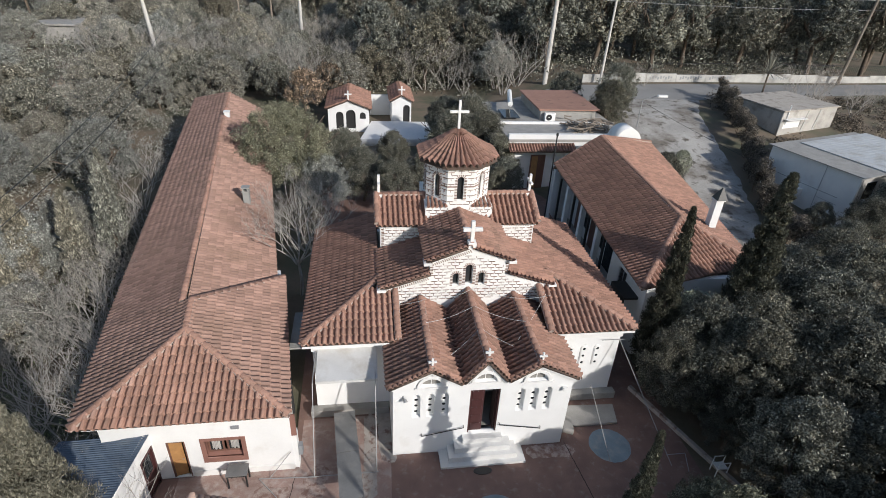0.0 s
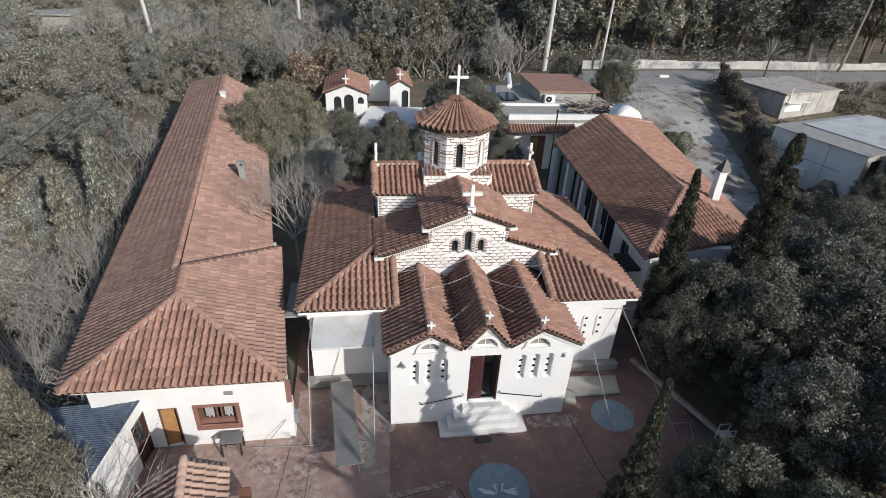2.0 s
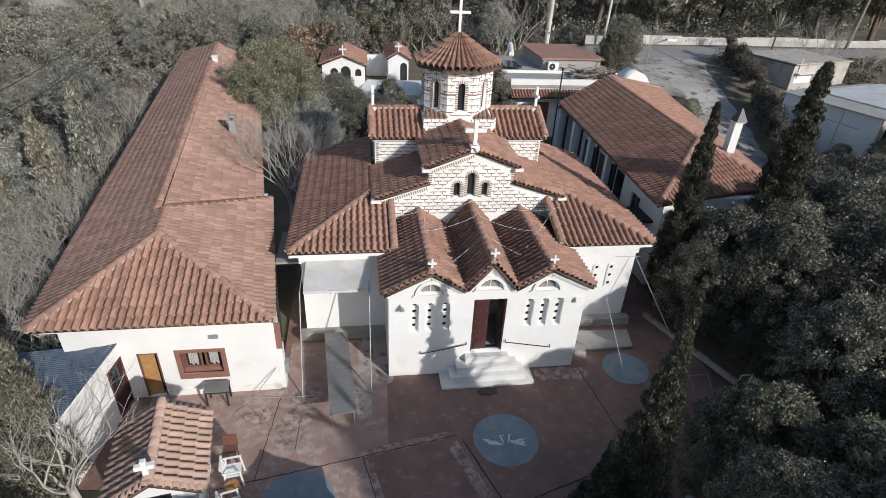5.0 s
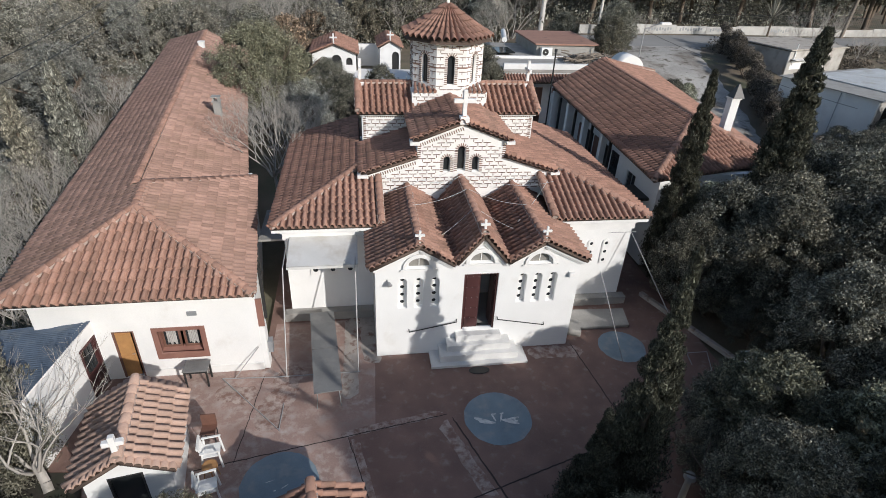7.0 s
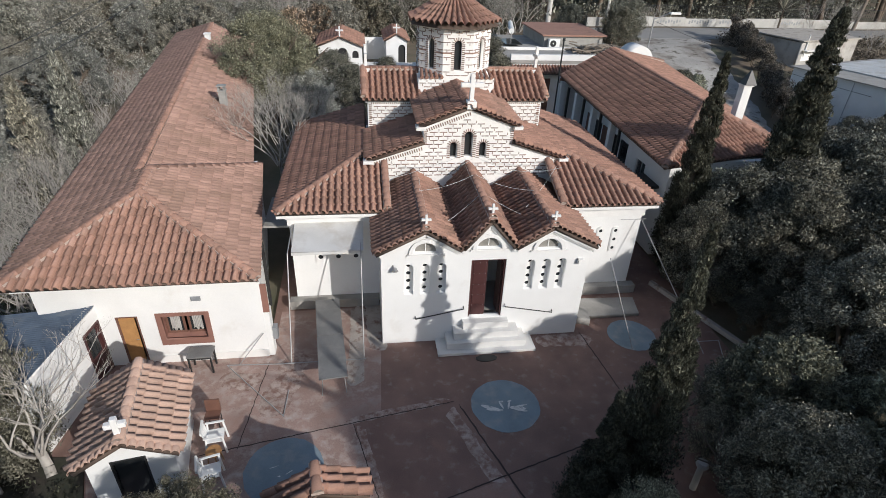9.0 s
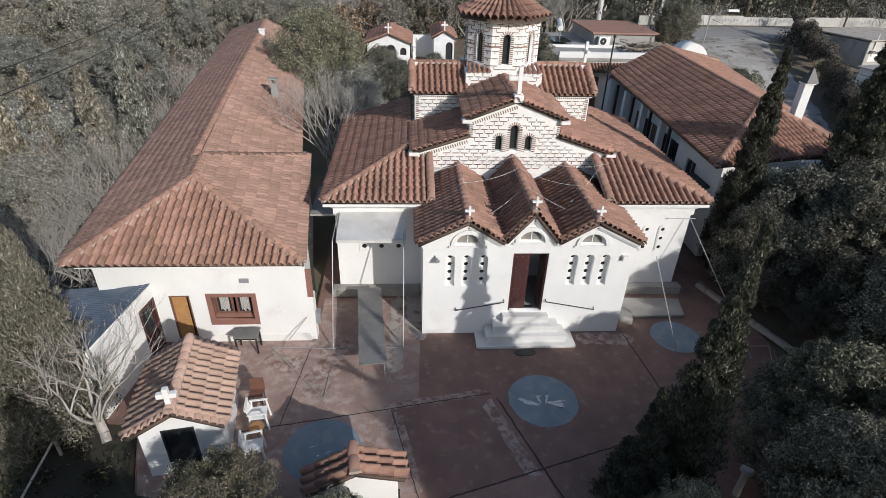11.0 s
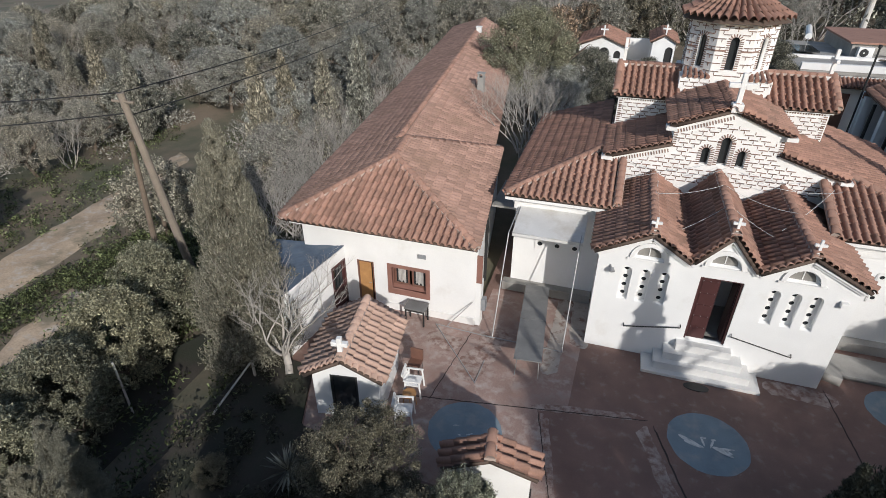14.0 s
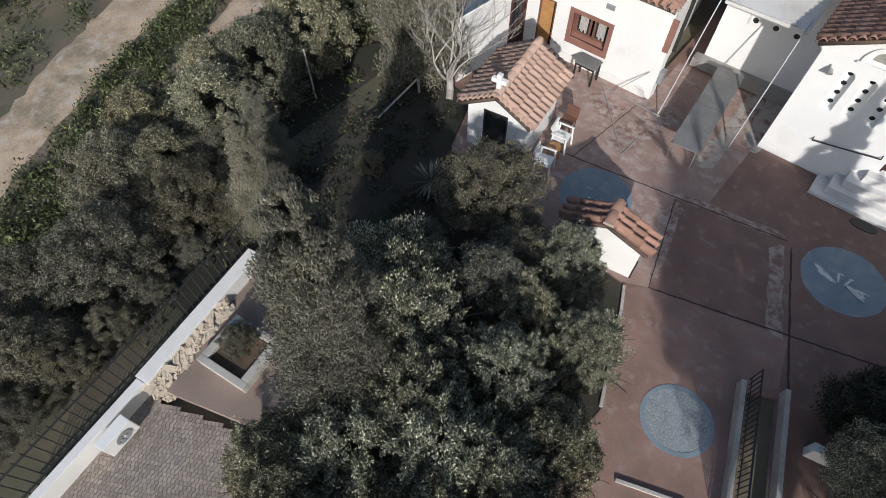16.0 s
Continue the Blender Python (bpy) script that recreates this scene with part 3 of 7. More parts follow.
def cross(name, at, h, w, t, mat, parent, turn=0.0, base=None, label=""):
    """A Latin cross with a stepped foot."""
    bm = bmesh.new()
    box(bm, -t / 2, t / 2, -t / 2, t / 2, 0, h)
    box(bm, -w / 2, -t / 2, -t / 2, t / 2, h * 0.60 - t / 2, h * 0.60 + t / 2)
    box(bm, t / 2, w / 2, -t / 2, t / 2, h * 0.60 - t / 2, h * 0.60 + t / 2)
    if base:
        box(bm, -base / 2, base / 2, -base / 2, base / 2, -0.25, 0.02)
    bmesh.ops.bevel(bm, geom=list(bm.edges), offset=t * 0.08, segments=1, affect="EDGES")
    return part(name, bm, mat, parent, label, Matrix.Translation(at) @ Matrix.Rotation(radians(turn), 4, "Z"))


cross("dome_cross", (0, 9.04, 10.30), 1.28, 0.86, 0.11, M_TRIM, church)
cross("gable_cross", (0.0, 4.35, 7.10), 0.95, 0.80, 0.15, M_TRIM, church, base=0.34)
for cx, z in ((-2.03, 4.52), (0.0, 4.83), (2.03, 4.52)):
    cross("porch_cross", (cx, -0.05, z), 0.40, 0.30, 0.07, M_TRIM, church)
for s in (-1, 1):
    cross("transept_cross", (s * 3.62, 8.9, 7.20), 0.95, 0.7, 0.12, M_TRIM, church, turn=90, base=0.34)

# ---- steps at the church door ----
steps = thing("door_steps", "pale grey marble steps in front of the church door", "steps")
for args in ((-1.62, 1.74, -0.85, 0.0, 0, 0.10), (-1.30, 1.42, -0.66, 0.0, 0.10, 0.36), (-1.05, 1.17, -0.46, 0.0, 0.36, 0.62), (-0.72, 0.84, -0.26, 0.0, 0.62, 0.88)):
    part("step", boxes(args, bevel=0.012), M_MARBLE, steps)

# ---- long house ----
house = thing("long_house", "long white house with a hipped terracotta tile roof", "house")
HF = -0.25
E1, E2, HA = (-13.90, -0.82, 3.36), (-6.98, -0.80, 3.36), (-10.93, 2.45, 4.72)
part("front_wall", plate([(-13.45, -0.4), (-7.12, -0.4), (-7.12, 3.3), (-13.45, 3.3)], [rect(-10.29, -8.73, 0.70, 1.93), rect(-11.44, -10.80, 0.0, 1.86)], 0.3), M_WHITE, house, "white limewashed front wall", wall_at(0, HF + 0.15))
SL = -0.148
part("side_wall", boxes((-0.3, 0, 0, 8.7, -0.4, 3.3), m=Matrix.Translation((-7.14, HF + 0.302, 0)) @ Matrix.Rotation(-math.atan(SL), 4, "Z")), M_WHITE, house)
part("side_wall", boxes((-0.3, 0, 0, 26.2, -0.4, 3.2), m=Matrix.Translation((-9.25, 8.9, 0)) @ Matrix.Rotation(-math.atan(SL), 4, "Z")), M_WHITE, house)
part("step_wall", boxes((-9.5, -8.5, 8.55, 8.8, -0.4, 3.2)), M_WHITE, house)
part("side_wall", boxes((0, 0.3, 0, 38.2, -1.2, 3.2), m=Matrix.Translation((-13.45, HF + 0.3, 0)) @ Matrix.Rotation(-math.atan(SL), 4, "Z")), M_WHITE, house)
tiled("roof", house, E1, E2, [HA], mat=M_TILE_OLD, singles=150)
HB, E3 = (-11.18, 4.35, 4.72), (-8.15, 7.90, 3.36)
tiled("roof", house, E2, E3, [HB, HA], mat=M_TILE_OLD)
tiled("roof", house, (-14.72, 4.60, 3.36), E1, [HA, HB], mat=M_TILE_OLD)
R2, R3 = (-11.55, 4.30, 4.62), (-16.0, 36.5, 4.62)
tiled("roof", house, (-8.50, 7.60, 3.28), (-12.75, 35.0, 3.28), [R3, (-11.40, 4.30, 4.62)], mat=M_TILE_OLD)
tiled("roof", house, (-19.8, 39.5, 3.28), (-14.74, 4.45, 3.28), [R2, R3], mat=M_TILE_OLD)
tiled("roof", house, (-12.75, 35.0, 3.28), (-19.8, 39.5, 3.28), [R3], mat=M_TILE_OLD)
ridge(house, E1, HA)
ridge(house, E2, HA)
ridge(house, HA, HB)
ridge(house, R2, R3)
ridge(house, E3, HB)

# ---- side house ----
annex = thing("annex_house", "white annex with a veranda under a hipped terracotta roof", "house")
A, B, C, D = (7.9, 4.2, 4.5), (14.6, 5.9, 4.5), (18.0, 24.0, 4.5), (8.7, 19.3, 4.5)
RN, RF = (11.9, 8.7, 5.75), (12.7, 21.5, 5.75)
tiled("roof", annex, D, A, [RN, RF])
tiled("roof", annex, A, B, [RN])
tiled("roof", annex, B, C, [RF, RN])
tiled("roof", annex, C, D, [RF])
for p, q in ((A, RN), (B, RN), (RN, RF), (C, RF), (D, RF)):
    ridge(annex, p, q)
for args in ((8.7, 14.0, 5.0, 5.3, 0, 4.4), (10.4, 10.7, 8.9, 19.4, 0, 4.4), (13.9, 14.2, 5.3, 19.4, 0, 4.4), (8.7, 10.4, 8.65, 8.9, 0, 4.4), (8.7, 13.9, 19.4, 19.7, 0, 4.4)):
    part("wall", boxes(args), M_WHITE, annex)
part("side_wall", plate([(5.3, 0), (8.65, 0), (8.65, 4.4), (5.3, 4.4)], [rect(7.0, 7.9, 2.2, 3.5)], 0.25), M_WHITE, annex, "", Matrix.Translation((8.82, 0, 0)) @ pose(0, 0, 0, 90, 0, 90))
w = part("window_2", plate(rect(7.0, 7.9, 2.2, 3.5), [rect(7.06, 7.42, 2.26, 3.44), rect(7.48, 7.84, 2.26, 3.44)], 0.06), M_SHEET, annex, "grey metal window", Matrix.Translation((8.80, 0, 0)) @ pose(0, 0, 0, 90, 0, 90))
part("pane", plate(rect(7.05, 7.85, 2.25, 3.45), (), 0.01), M_GLASS_DARK, w)
part("awning_box", boxes((7.95, 8.69, 5.5, 7.0, 3.0, 3.12), (7.95, 8.0, 5.5, 7.0, 2.75, 3.0)), M_IRON, annex, "dark metal canopy")
for y in (11.1, 13.6, 16.2, 18.9):
    part("pier", boxes((8.62, 8.92, y - 0.16, y + 0.16, 0, 4.3), bevel=0.01), M_WHITE, annex)
part("veranda_floor", boxes((8.5, 10.4, 8.9, 19.4, 0, 0.35)), M_CONCRETE, annex)
for y in (9.9, 12.3, 14.8, 17.4):
    part("post", boxes((8.56, 8.68, y - 0.06, y + 0.06, 0.35, 4.3)), M_IRON, annex, "dark metal veranda post")
for y0, y1 in ((12.4, 14.7), (14.9, 17.3), (17.5, 18.7)):
    part("balustrade", boxes((8.60, 8.64, y0, y1, 1.05, 1.12), (8.60, 8.64, y0, y1, 0.45, 0.52), *[(8.605, 8.635, y0 + 0.15 * k, y0 + 0.15 * k + 0.05, 0.52, 1.05) for k in range(int((y1 - y0) / 0.15))]), M_BROWNWOOD, annex, "brown wooden balustrade")
# Wide dark panes and doors partly stand in for the veranda's shade.
for y in (11.2, 13.7, 16.3):
    part("window", boxes((10.35, 10.40, y - 0.55, y + 0.55, 1.2, 2.6)), M_GLASS_DARK, annex, "dark veranda window")
for y in (10.0, 12.4, 15.0, 17.5):
    part("door", boxes((10.34, 10.40, y - 0.5, y + 0.5, 0.35, 2.6)), M_BROWNWOOD if y != 12.4 else M_GLASS_DARK, annex)
part("roof_vent", boxes((13.85, 14.27, 9.0, 9.4, 4.6, 6.50), (13.80, 14.32, 8.95, 9.45, 6.50, 6.56), bevel=0.01), M_WHITE, annex, "white rendered chimney")
bm = bmesh.new()
bmesh.ops.create_cone(bm, cap_ends=True, segments=4, radius1=0.40, radius2=0.04, depth=0.62, matrix=Matrix.Translation((14.12, 9.2, 6.87)) @ Matrix.Rotation(radians(45), 4, "Z"))
part("chimney_cap", bm, M_IRON, annex, "dark metal cowl")
flue = tagged(part("stove_flue", tubes(((8.45, 19.0, 0.0), (8.45, 19.0, 6.7), 0.05), ((8.45, 19.0, 6.7), (8.45, 19.0, 6.85), 0.10, 0.08)), M_IRON), "tall dark metal stove pipe beside the annex", "flue")


# ---- masonry of the church: pale stones with dark red brick joints ----
def inside(poly, x, z):
    hit = False
    for (x0, z0), (x1, z1) in zip(poly, poly[1:] + poly[:1]):
        if (z0 > z) != (z1 > z) and x < (x1 - x0) * (z - z0) / (z1 - z0) + x0:
            hit = not hit
    return hit


BRICK_H = mesh_of("brick", boxes((-0.135, 0.135, -0.014, 0.01, -0.015, 0.015)))
BRICK_V = mesh_of("brick", boxes((-0.012, 0.012, -0.014, 0.01, -0.045, 0.045)))
BRICK_S = mesh_of("brick", boxes((-0.018, 0.018, -0.016, 0.01, -0.06, 0.06)))
for me in (BRICK_H, BRICK_V, BRICK_S):
    me.materials.append(M_BRICK)
M_BRICK_MANY = material("dark_red_brick_joints", (0.20, 0.13, 0.105), 0.85, 0.22, 3.0, 50, 0.2, random_kind="island", random_amount=0.3)


def lay_bricks(parent, m, places, singles=0):
    """Bricks at (x, z, kind, turn) on a wall whose face is y = 0 of the pose m; the first are pieces of their own."""
    bm = bmesh.new()
    for k, (x, z, me, turn) in enumerate(places):
        pm = m @ Matrix.Translation((x, 0, z)) @ Matrix.Rotation(turn, 4, "Y")
        if k < singles:
            ob = new("brick", me)
            ob.parent, ob.matrix_basis = parent, pm
        else:
            n0 = len(bm.verts)
            bm.from_mesh(me)
            bm.verts.ensure_lookup_table()
            bmesh.ops.transform(bm, matrix=pm, verts=bm.verts[n0:])
    if len(bm.verts):
        me = bpy.data.meshes.new("bricks")
        bm.to_mesh(me)
        me.materials.append(M_BRICK_MANY)
        ob = new("bricks", me)
        ob.parent = parent
        tagged(ob, kind="stuff")
    bm.free()


def courses(poly, holes, pitch=0.150, length=0.34, seed=3, margin=-0.03):
    rng = random.Random(seed)
    xs, zs = [p[0] for p in poly], [p[1] for p in poly]
    out = []
    row, z = 0, min(zs) + 0.08
    while z < max(zs):
        x = min(xs) + (row % 2) * length / 2
        while x < max(xs):
            def free(px, pz, hw, hz):
                pts = [(px - hw, pz - hz), (px + hw, pz - hz), (px + hw, pz + hz), (px - hw, pz + hz)]
                return all(inside(poly, *p) for p in pts) and not any(inside(h, *p) for h in holes for p in pts)
            if free(x, z, 0.125 + margin, 0.03) and rng.random() < 0.99:
                out.append((x + rng.uniform(-0.02, 0.02), z, BRICK_H, rng.uniform(-0.02, 0.02)))
            if free(x + length / 2, z + pitch / 2, 0.03 + margin, 0.06) and rng.random() < 0.97:
                out.append((x + length / 2, z + pitch / 2, BRICK_V, 0))
            x += length
        z += pitch
        row += 1
    return out


def arch_bricks(x, z0, w, h, step=0.075, gap=0.055):
    """Small bricks that stand round a round-headed opening."""
    out, r = [], w / 2 + gap
    z = z0 + 0.03
    while z < z0 + h - w / 2:
        out += [(x - r, z, BRICK_S, math.pi / 2), (x + r, z, BRICK_S, math.pi / 2)]
        z += step
    n = int(math.pi * r / step)
    for k in range(n + 1):
        a = math.pi * k / n
        out.append((x + r * math.cos(a), z0 + h - w / 2 + r * math.sin(a), BRICK_S, math.pi / 2 - a))
    return out


def along(p, q, step=0.085, off=-0.10):
    """Bricks that stand side by side below a sloping edge."""
    (x0, z0), (x1, z1) = p, q
    length = math.hypot(x1 - x0, z1 - z0)
    n = int(length / step)
    a = math.atan2(z1 - z0, x1 - x0)
    return [(x0 + (x1 - x0) * (k + 0.5) / n - off * math.sin(a) * 1, z0 + (z1 - z0) * (k + 0.5) / n + off * math.cos(a), BRICK_S, -a) for k in range(n)]


wide = [arch(0, 4.9, 0.56, 1.25), arch(-0.55, 4.9, 0.5, 0.85), arch(0.55, 4.9, 0.5, 0.85)]
gable_poly = [(-3.5, 4.25), (3.5, 4.25), (3.5, 4.72), (1.6, 5.34), (1.6, 5.98), (0, 6.58), (-1.6, 5.98), (-1.6, 5.34), (-3.5, 4.72)]
rows = arch_bricks(0, 5.02, 0.32, 0.98) + arch_bricks(-0.55, 4.98, 0.28, 0.62) + arch_bricks(0.55, 4.98, 0.28, 0.62)
rows += courses(gable_poly, wide)
for s in (-1, 1):
    rows += along((s * 1.62, 6.14), (0, 6.76)) + along((s * 3.5, 4.90), (s * 1.72, 5.47))
    rows += [(s * 1.60, 5.55 + 0.075 * k, BRICK_S, math.pi / 2) for k in range(7)]
lay_bricks(church, Matrix.Translation((0, GY, 0)), rows, 300)
for x, z0, w, h in ((0, 5.02, 0.32, 0.98), (-0.55, 4.98, 0.28, 0.62), (0.55, 4.98, 0.28, 0.62)):
    win = part("gable_window", plate(arch(x, z0, w + 0.02, h + 0.01), [arch(x, z0 + 0.04, w - 0.07, h - 0.08)], 0.05), M_STEEL, church, "narrow round-headed window", wall_at(0, GY + 0.16))
    part("pane", plate(arch(x, z0 + 0.03, w - 0.05, h - 0.06), (), 0.012), M_GLASS_DARK, win, "", Matrix.Translation((0, 0, 0)))
half = AP * math.tan(math.pi / 8)
for k in range(8):
    m = Matrix.Translation(DC) @ pose(0, 0, 0, 0, 0, 45 * k) @ Matrix.Translation((0, -AP, 0))
    rows = arch_bricks(0, 7.42, 0.30, 1.14, gap=0.06) + courses([(-half, 7.15), (half, 7.15), (half, 9.02), (-half, 9.02)], [arch(0, 7.3, 0.56, 1.44), rect(-0.12, 0.12, 8.68, 9.05)], 0.140, 0.30, seed=k, margin=-0.08)
    rows += [(0, 8.78, BRICK_V, 0), (0, 8.87, BRICK_V, 0), (0, 8.84, BRICK_H, 0)]
    lay_bricks(church, m, rows)
    part("brick_band", boxes((-half, -0.24, -0.012, 0.0, 8.06, 8.12), (0.24, half, -0.012, 0.0, 8.06, 8.12)), M_BRICK_MANY, church, "", m)
rows = []
for s in (-1, 1):
    poly = [(s * 3.56, 5.05), (s * 1.7, 5.05), (s * 1.7, 6.14), (s * 3.56, 6.14)]
    rows += courses(poly if s > 0 else poly, [], seed=9 + s) + [(s * (1.75 + 0.085 * k), 6.2, BRICK_S, 0) for k in range(21)]
    rows += [(s * 3.5, 5.05 + 0.08 * k, BRICK_S, math.pi / 2) for k in range(14)]
lay_bricks(church, Matrix.Translation((0, 7.45, 0)), rows)
lay_bricks(church, Matrix.Translation((0, 7.6, 0)), courses([(-1.55, 6.7), (1.55, 6.7), (1.55, 7.1), (-1.55, 7.1)], [], seed=5))

for k in range(8):
    part("eave_band", boxes((-half - 0.03, half + 0.03, -0.10, 0.0, 9.04, 9.12)), M_TRIM, church, "", Matrix.Translation(DC) @ pose(0, 0, 0, 0, 0, 45 * k) @ Matrix.Translation((0, -AP, 0)))
for s in (-1, 1):
    part("eave_band", boxes((min(s * 1.66, s * 3.68), max(s * 1.66, s * 3.68), 7.34, 7.449, 6.22, 6.33)), M_TRIM, church)
    for x0, x1, z in ((1.62, 1.95, 6.10), (3.5, 3.86, 4.86)):
        part("kneeler", boxes((min(s * x0, s * x1), max(s * x0, s * x1), GY - 0.20, GY + 0.25, z, z + 0.12), bevel=0.01), M_TRIM, church)
# corner roofs of the drum's square base
for s in (-1, 1):
    bm = bmesh.new()
    for j in range(5):
        tube(bm, (s * (0.62 + 0.2 * j), 7.52, 7.16), (s * (0.70 + 0.17 * j), 8.0 + 0.06 * j, 7.34), 0.075, 0.05, sides=8)
    part("corner_tiles", bm, M_TILE, church, "small tiled corner at the foot of the drum")


def verge(parent, p0, p1, out=(0, -1, 0), step=0.20, length_scale=0.9, mesh=None):
    """Round tiles laid across a gable's edge, their open ends to the front."""
    p0, p1 = Vector(p0), Vector(p1)
    n = max(2, int(round((p1 - p0).length / step)))
    q = (-Vector(out)).to_track_quat("Y", "Z").to_matrix().to_4x4()
    slope = math.atan2(p1.z - p0.z, math.copysign(math.hypot(p1.x - p0.x, p1.y - p0.y), (p1 - p0).dot(Vector((1, 0, 0))) or 1))
    for k in range(n):
        ob = new("verge_tile", mesh or CAP_MESH)
        ob.parent = parent
        ob.matrix_basis = Matrix.Translation(p0 + (p1 - p0) * ((k + 0.5) / n)) @ q @ Matrix.Rotation(-slope if out[1] < 0 else slope, 4, "Y") @ Matrix.Rotation(-0.12, 4, "X") @ Matrix.Diagonal((1.0, length_scale, 1.0, 1))


for cx, zr, lo, hi, zlo, zhi in ((-2.03, 4.43, -3.60, -0.90, 3.64, 3.70), (2.03, 4.43, 0.90, 3.60, 3.70, 3.64), (0.0, 4.74, -0.86, 0.86, 3.72, 3.72)):
    verge(church, (lo, -0.25, zlo + 0.05), (cx, -0.25, zr + 0.07))
    verge(church, (cx, -0.25, zr + 0.07), (hi, -0.25, zhi + 0.05))
for s in (-1, 1):
    verge(church, (s * 1.84, GY - 0.24, 6.30), (0, GY - 0.24, 7.02))
    verge(church, (s * 3.74, GY - 0.24, 5.04), (s * 1.70, GY - 0.24, 5.70))
    ridge(church, (s * 3.74, 7.28, 6.40), (s * 3.74, 8.9, 7.18))
    ridge(church, (s * 3.10, 2.05, 4.06), (s * 3.10, 4.3, 4.80))

# ---- church door, niches, lunettes ----
door = part("door", boxes((-0.53, -0.47, -0.06, 0.06, 0.92, 3.22), (0.57, 0.63, -0.06, 0.06, 0.92, 3.22), (-0.47, 0.57, -0.06, 0.06, 3.16, 3.22)), M_MAROON, church, "maroon double door with one leaf open", Matrix.Translation((0, 0.12, 0)))
bm = boxes((-0.47, 0.05, 0.0, 0.05, 0.94, 3.15))
for k in range(5):
    box(bm, -0.41, -0.01, -0.018, 0.0, 1.02 + 0.42 * k, 1.34 + 0.42 * k)
part("closed_leaf", bm, M_MAROON, door, "maroon panelled leaf", Matrix.Translation((0, 0.02, 0)))
part("open_leaf", boxes((0, 0.05, 0, 0.52, 0.94, 3.15)), M_MAROON, door, "maroon leaf folded inwards", Matrix.Translation((0.51, 0.05, 0)))
bm = bmesh.new()
for k in range(5):
    for j in range(3):
        bmesh.ops.create_uvsphere(bm, u_segments=6, v_segments=4, radius=0.014, matrix=Matrix.Translation((-0.40 + 0.19 * j, -0.005, 1.36 + 0.42 * k)))
part("studs", bm, M_STEEL, door, "pale metal studs")
part("vestibule_floor", boxes((-3.1, 3.1, 0.36, 4.3, 0.80, 0.90)), M_CONCRETE, church)
part("vestibule_wall", boxes((-3.1, 3.1, 2.2, 2.35, 0.9, 3.3)), M_WHITE, church)


def niche(parent, x, z0, w, h, y, discs):
    """A round-headed niche with a pale panel that holds small round panes one over another."""
    holes = [ring(x, z0 + 0.16 + k * (h - 0.30) / (discs - 1), 0.072) for k in range(discs)]
    panel = part("niche_panel", plate(arch(x, z0 - 0.01, w + 0.02, h + 0.02), holes, 0.05), M_TRIM, parent, "pale panel with small round panes", wall_at(0, y))
    for k in range(discs):
        part("round_pane", plate(ring(x, z0 + 0.16 + k * (h - 0.30) / (discs - 1), 0.077), (), 0.02), M_GLASS_DARK, panel, "dark round glass", Matrix.Translation((0, 0, -0.012)))


for cx in (-2.02, 1.98):
    for dx in (-0.53, 0.0, 0.53):
        niche(church, cx + dx, 1.98, 0.30, 1.18, 0.20, 4)


def half_ring(cx, z, r0, r1, n=12):
    return [(cx + r1 * math.cos(math.pi * k / n), z + r1 * math.sin(math.pi * k / n)) for k in range(n + 1)] + [(cx + r0 * math.cos(math.pi * k / n), z + r0 * math.sin(math.pi * k / n)) for k in range(n, -1, -1)]


M_PANE_GREY = material("dusty_grey_glass", (0.22, 0.21, 0.19), 0.25, 0.2, 4, 40, 0.02)
for cx, z in ((-2.02, 3.55), (1.98, 3.55), (0.0, 3.66)):
    part("lunette_hood", plate(half_ring(cx, z - 0.02, 0.42, 0.54), (), 0.07), M_TRIM, church, "", wall_at(0, -0.03))
    part("lunette_sill", boxes((cx - 0.60, cx + 0.60, -0.07, 0.02, z - 0.08, z - 0.03), bevel=0.008), M_TRIM, church)
    lun = part("lunette", plate(half_ring(cx, z, 0.34, 0.41), (), 0.04), M_TRIM, church, "half-round fanlight", wall_at(0, 0.12))
    part("pane", plate([(cx + 0.36 * math.cos(math.pi * k / 10), z + 0.33 * math.sin(math.pi * k / 10)) for k in range(11)], (), 0.015), M_PANE_GREY, lun, "", Matrix.Translation((0, 0, -0.02)))
    for a in (90,):
        part("glazing_bar", boxes((0.03, 0.36, -0.012, 0.012, -0.012, 0.012)), M_TRIM, lun, "", Matrix.Translation((cx, z, 0)) @ Matrix.Rotation(radians(a), 4, "Z"))
# raking mouldings on the porch front
for p, q in (((-3.46, 3.50), (-2.03, 4.22)), ((-2.03, 4.22), (-0.92, 3.55)), ((-0.84, 3.55), (0, 4.48)), ((0, 4.48), (0.84, 3.55)), ((0.92, 3.55), (2.03, 4.22)), ((2.03, 4.22), (3.46, 3.50))):
    d = Vector((q[0] - p[0], 0, q[1] - p[1]))
    part("raking_moulding", boxes((0, d.length, -0.11, 0.02, 0.0, 0.06), (0, d.length, -0.06, 0.02, -0.07, 0.0)), M_TRIM, church, "", Matrix.Translation((p[0], 0, p[1])) @ Matrix.Rotation(-math.atan2(d.z, d.x), 4, "Y"))
for x0, z0, x1, z1 in ((-2.32, 1.04, -0.70, 1.36), (0.72, 1.37, 2.42, 1.02)):
    part("wall_rail", tubes(((x0, -0.09, z0), (x1, -0.09, z1), 0.018), ((x0, 0.0, z0 + 0.06), (x0, -0.09, z0), 0.014), ((x1, 0.0, z1 + 0.06), (x1, -0.09, z1), 0.014)), M_IRON, church, "black iron handrail")
part("wall_lamp", tubes(((-3.05, 0, 3.15), (-3.0, -0.16, 3.08), 0.025), ((-3.0, -0.12, 3.12), (-2.97, -0.22, 3.04), 0.05, 0.085), sides=10), M_STEEL, church, "round floodlight")
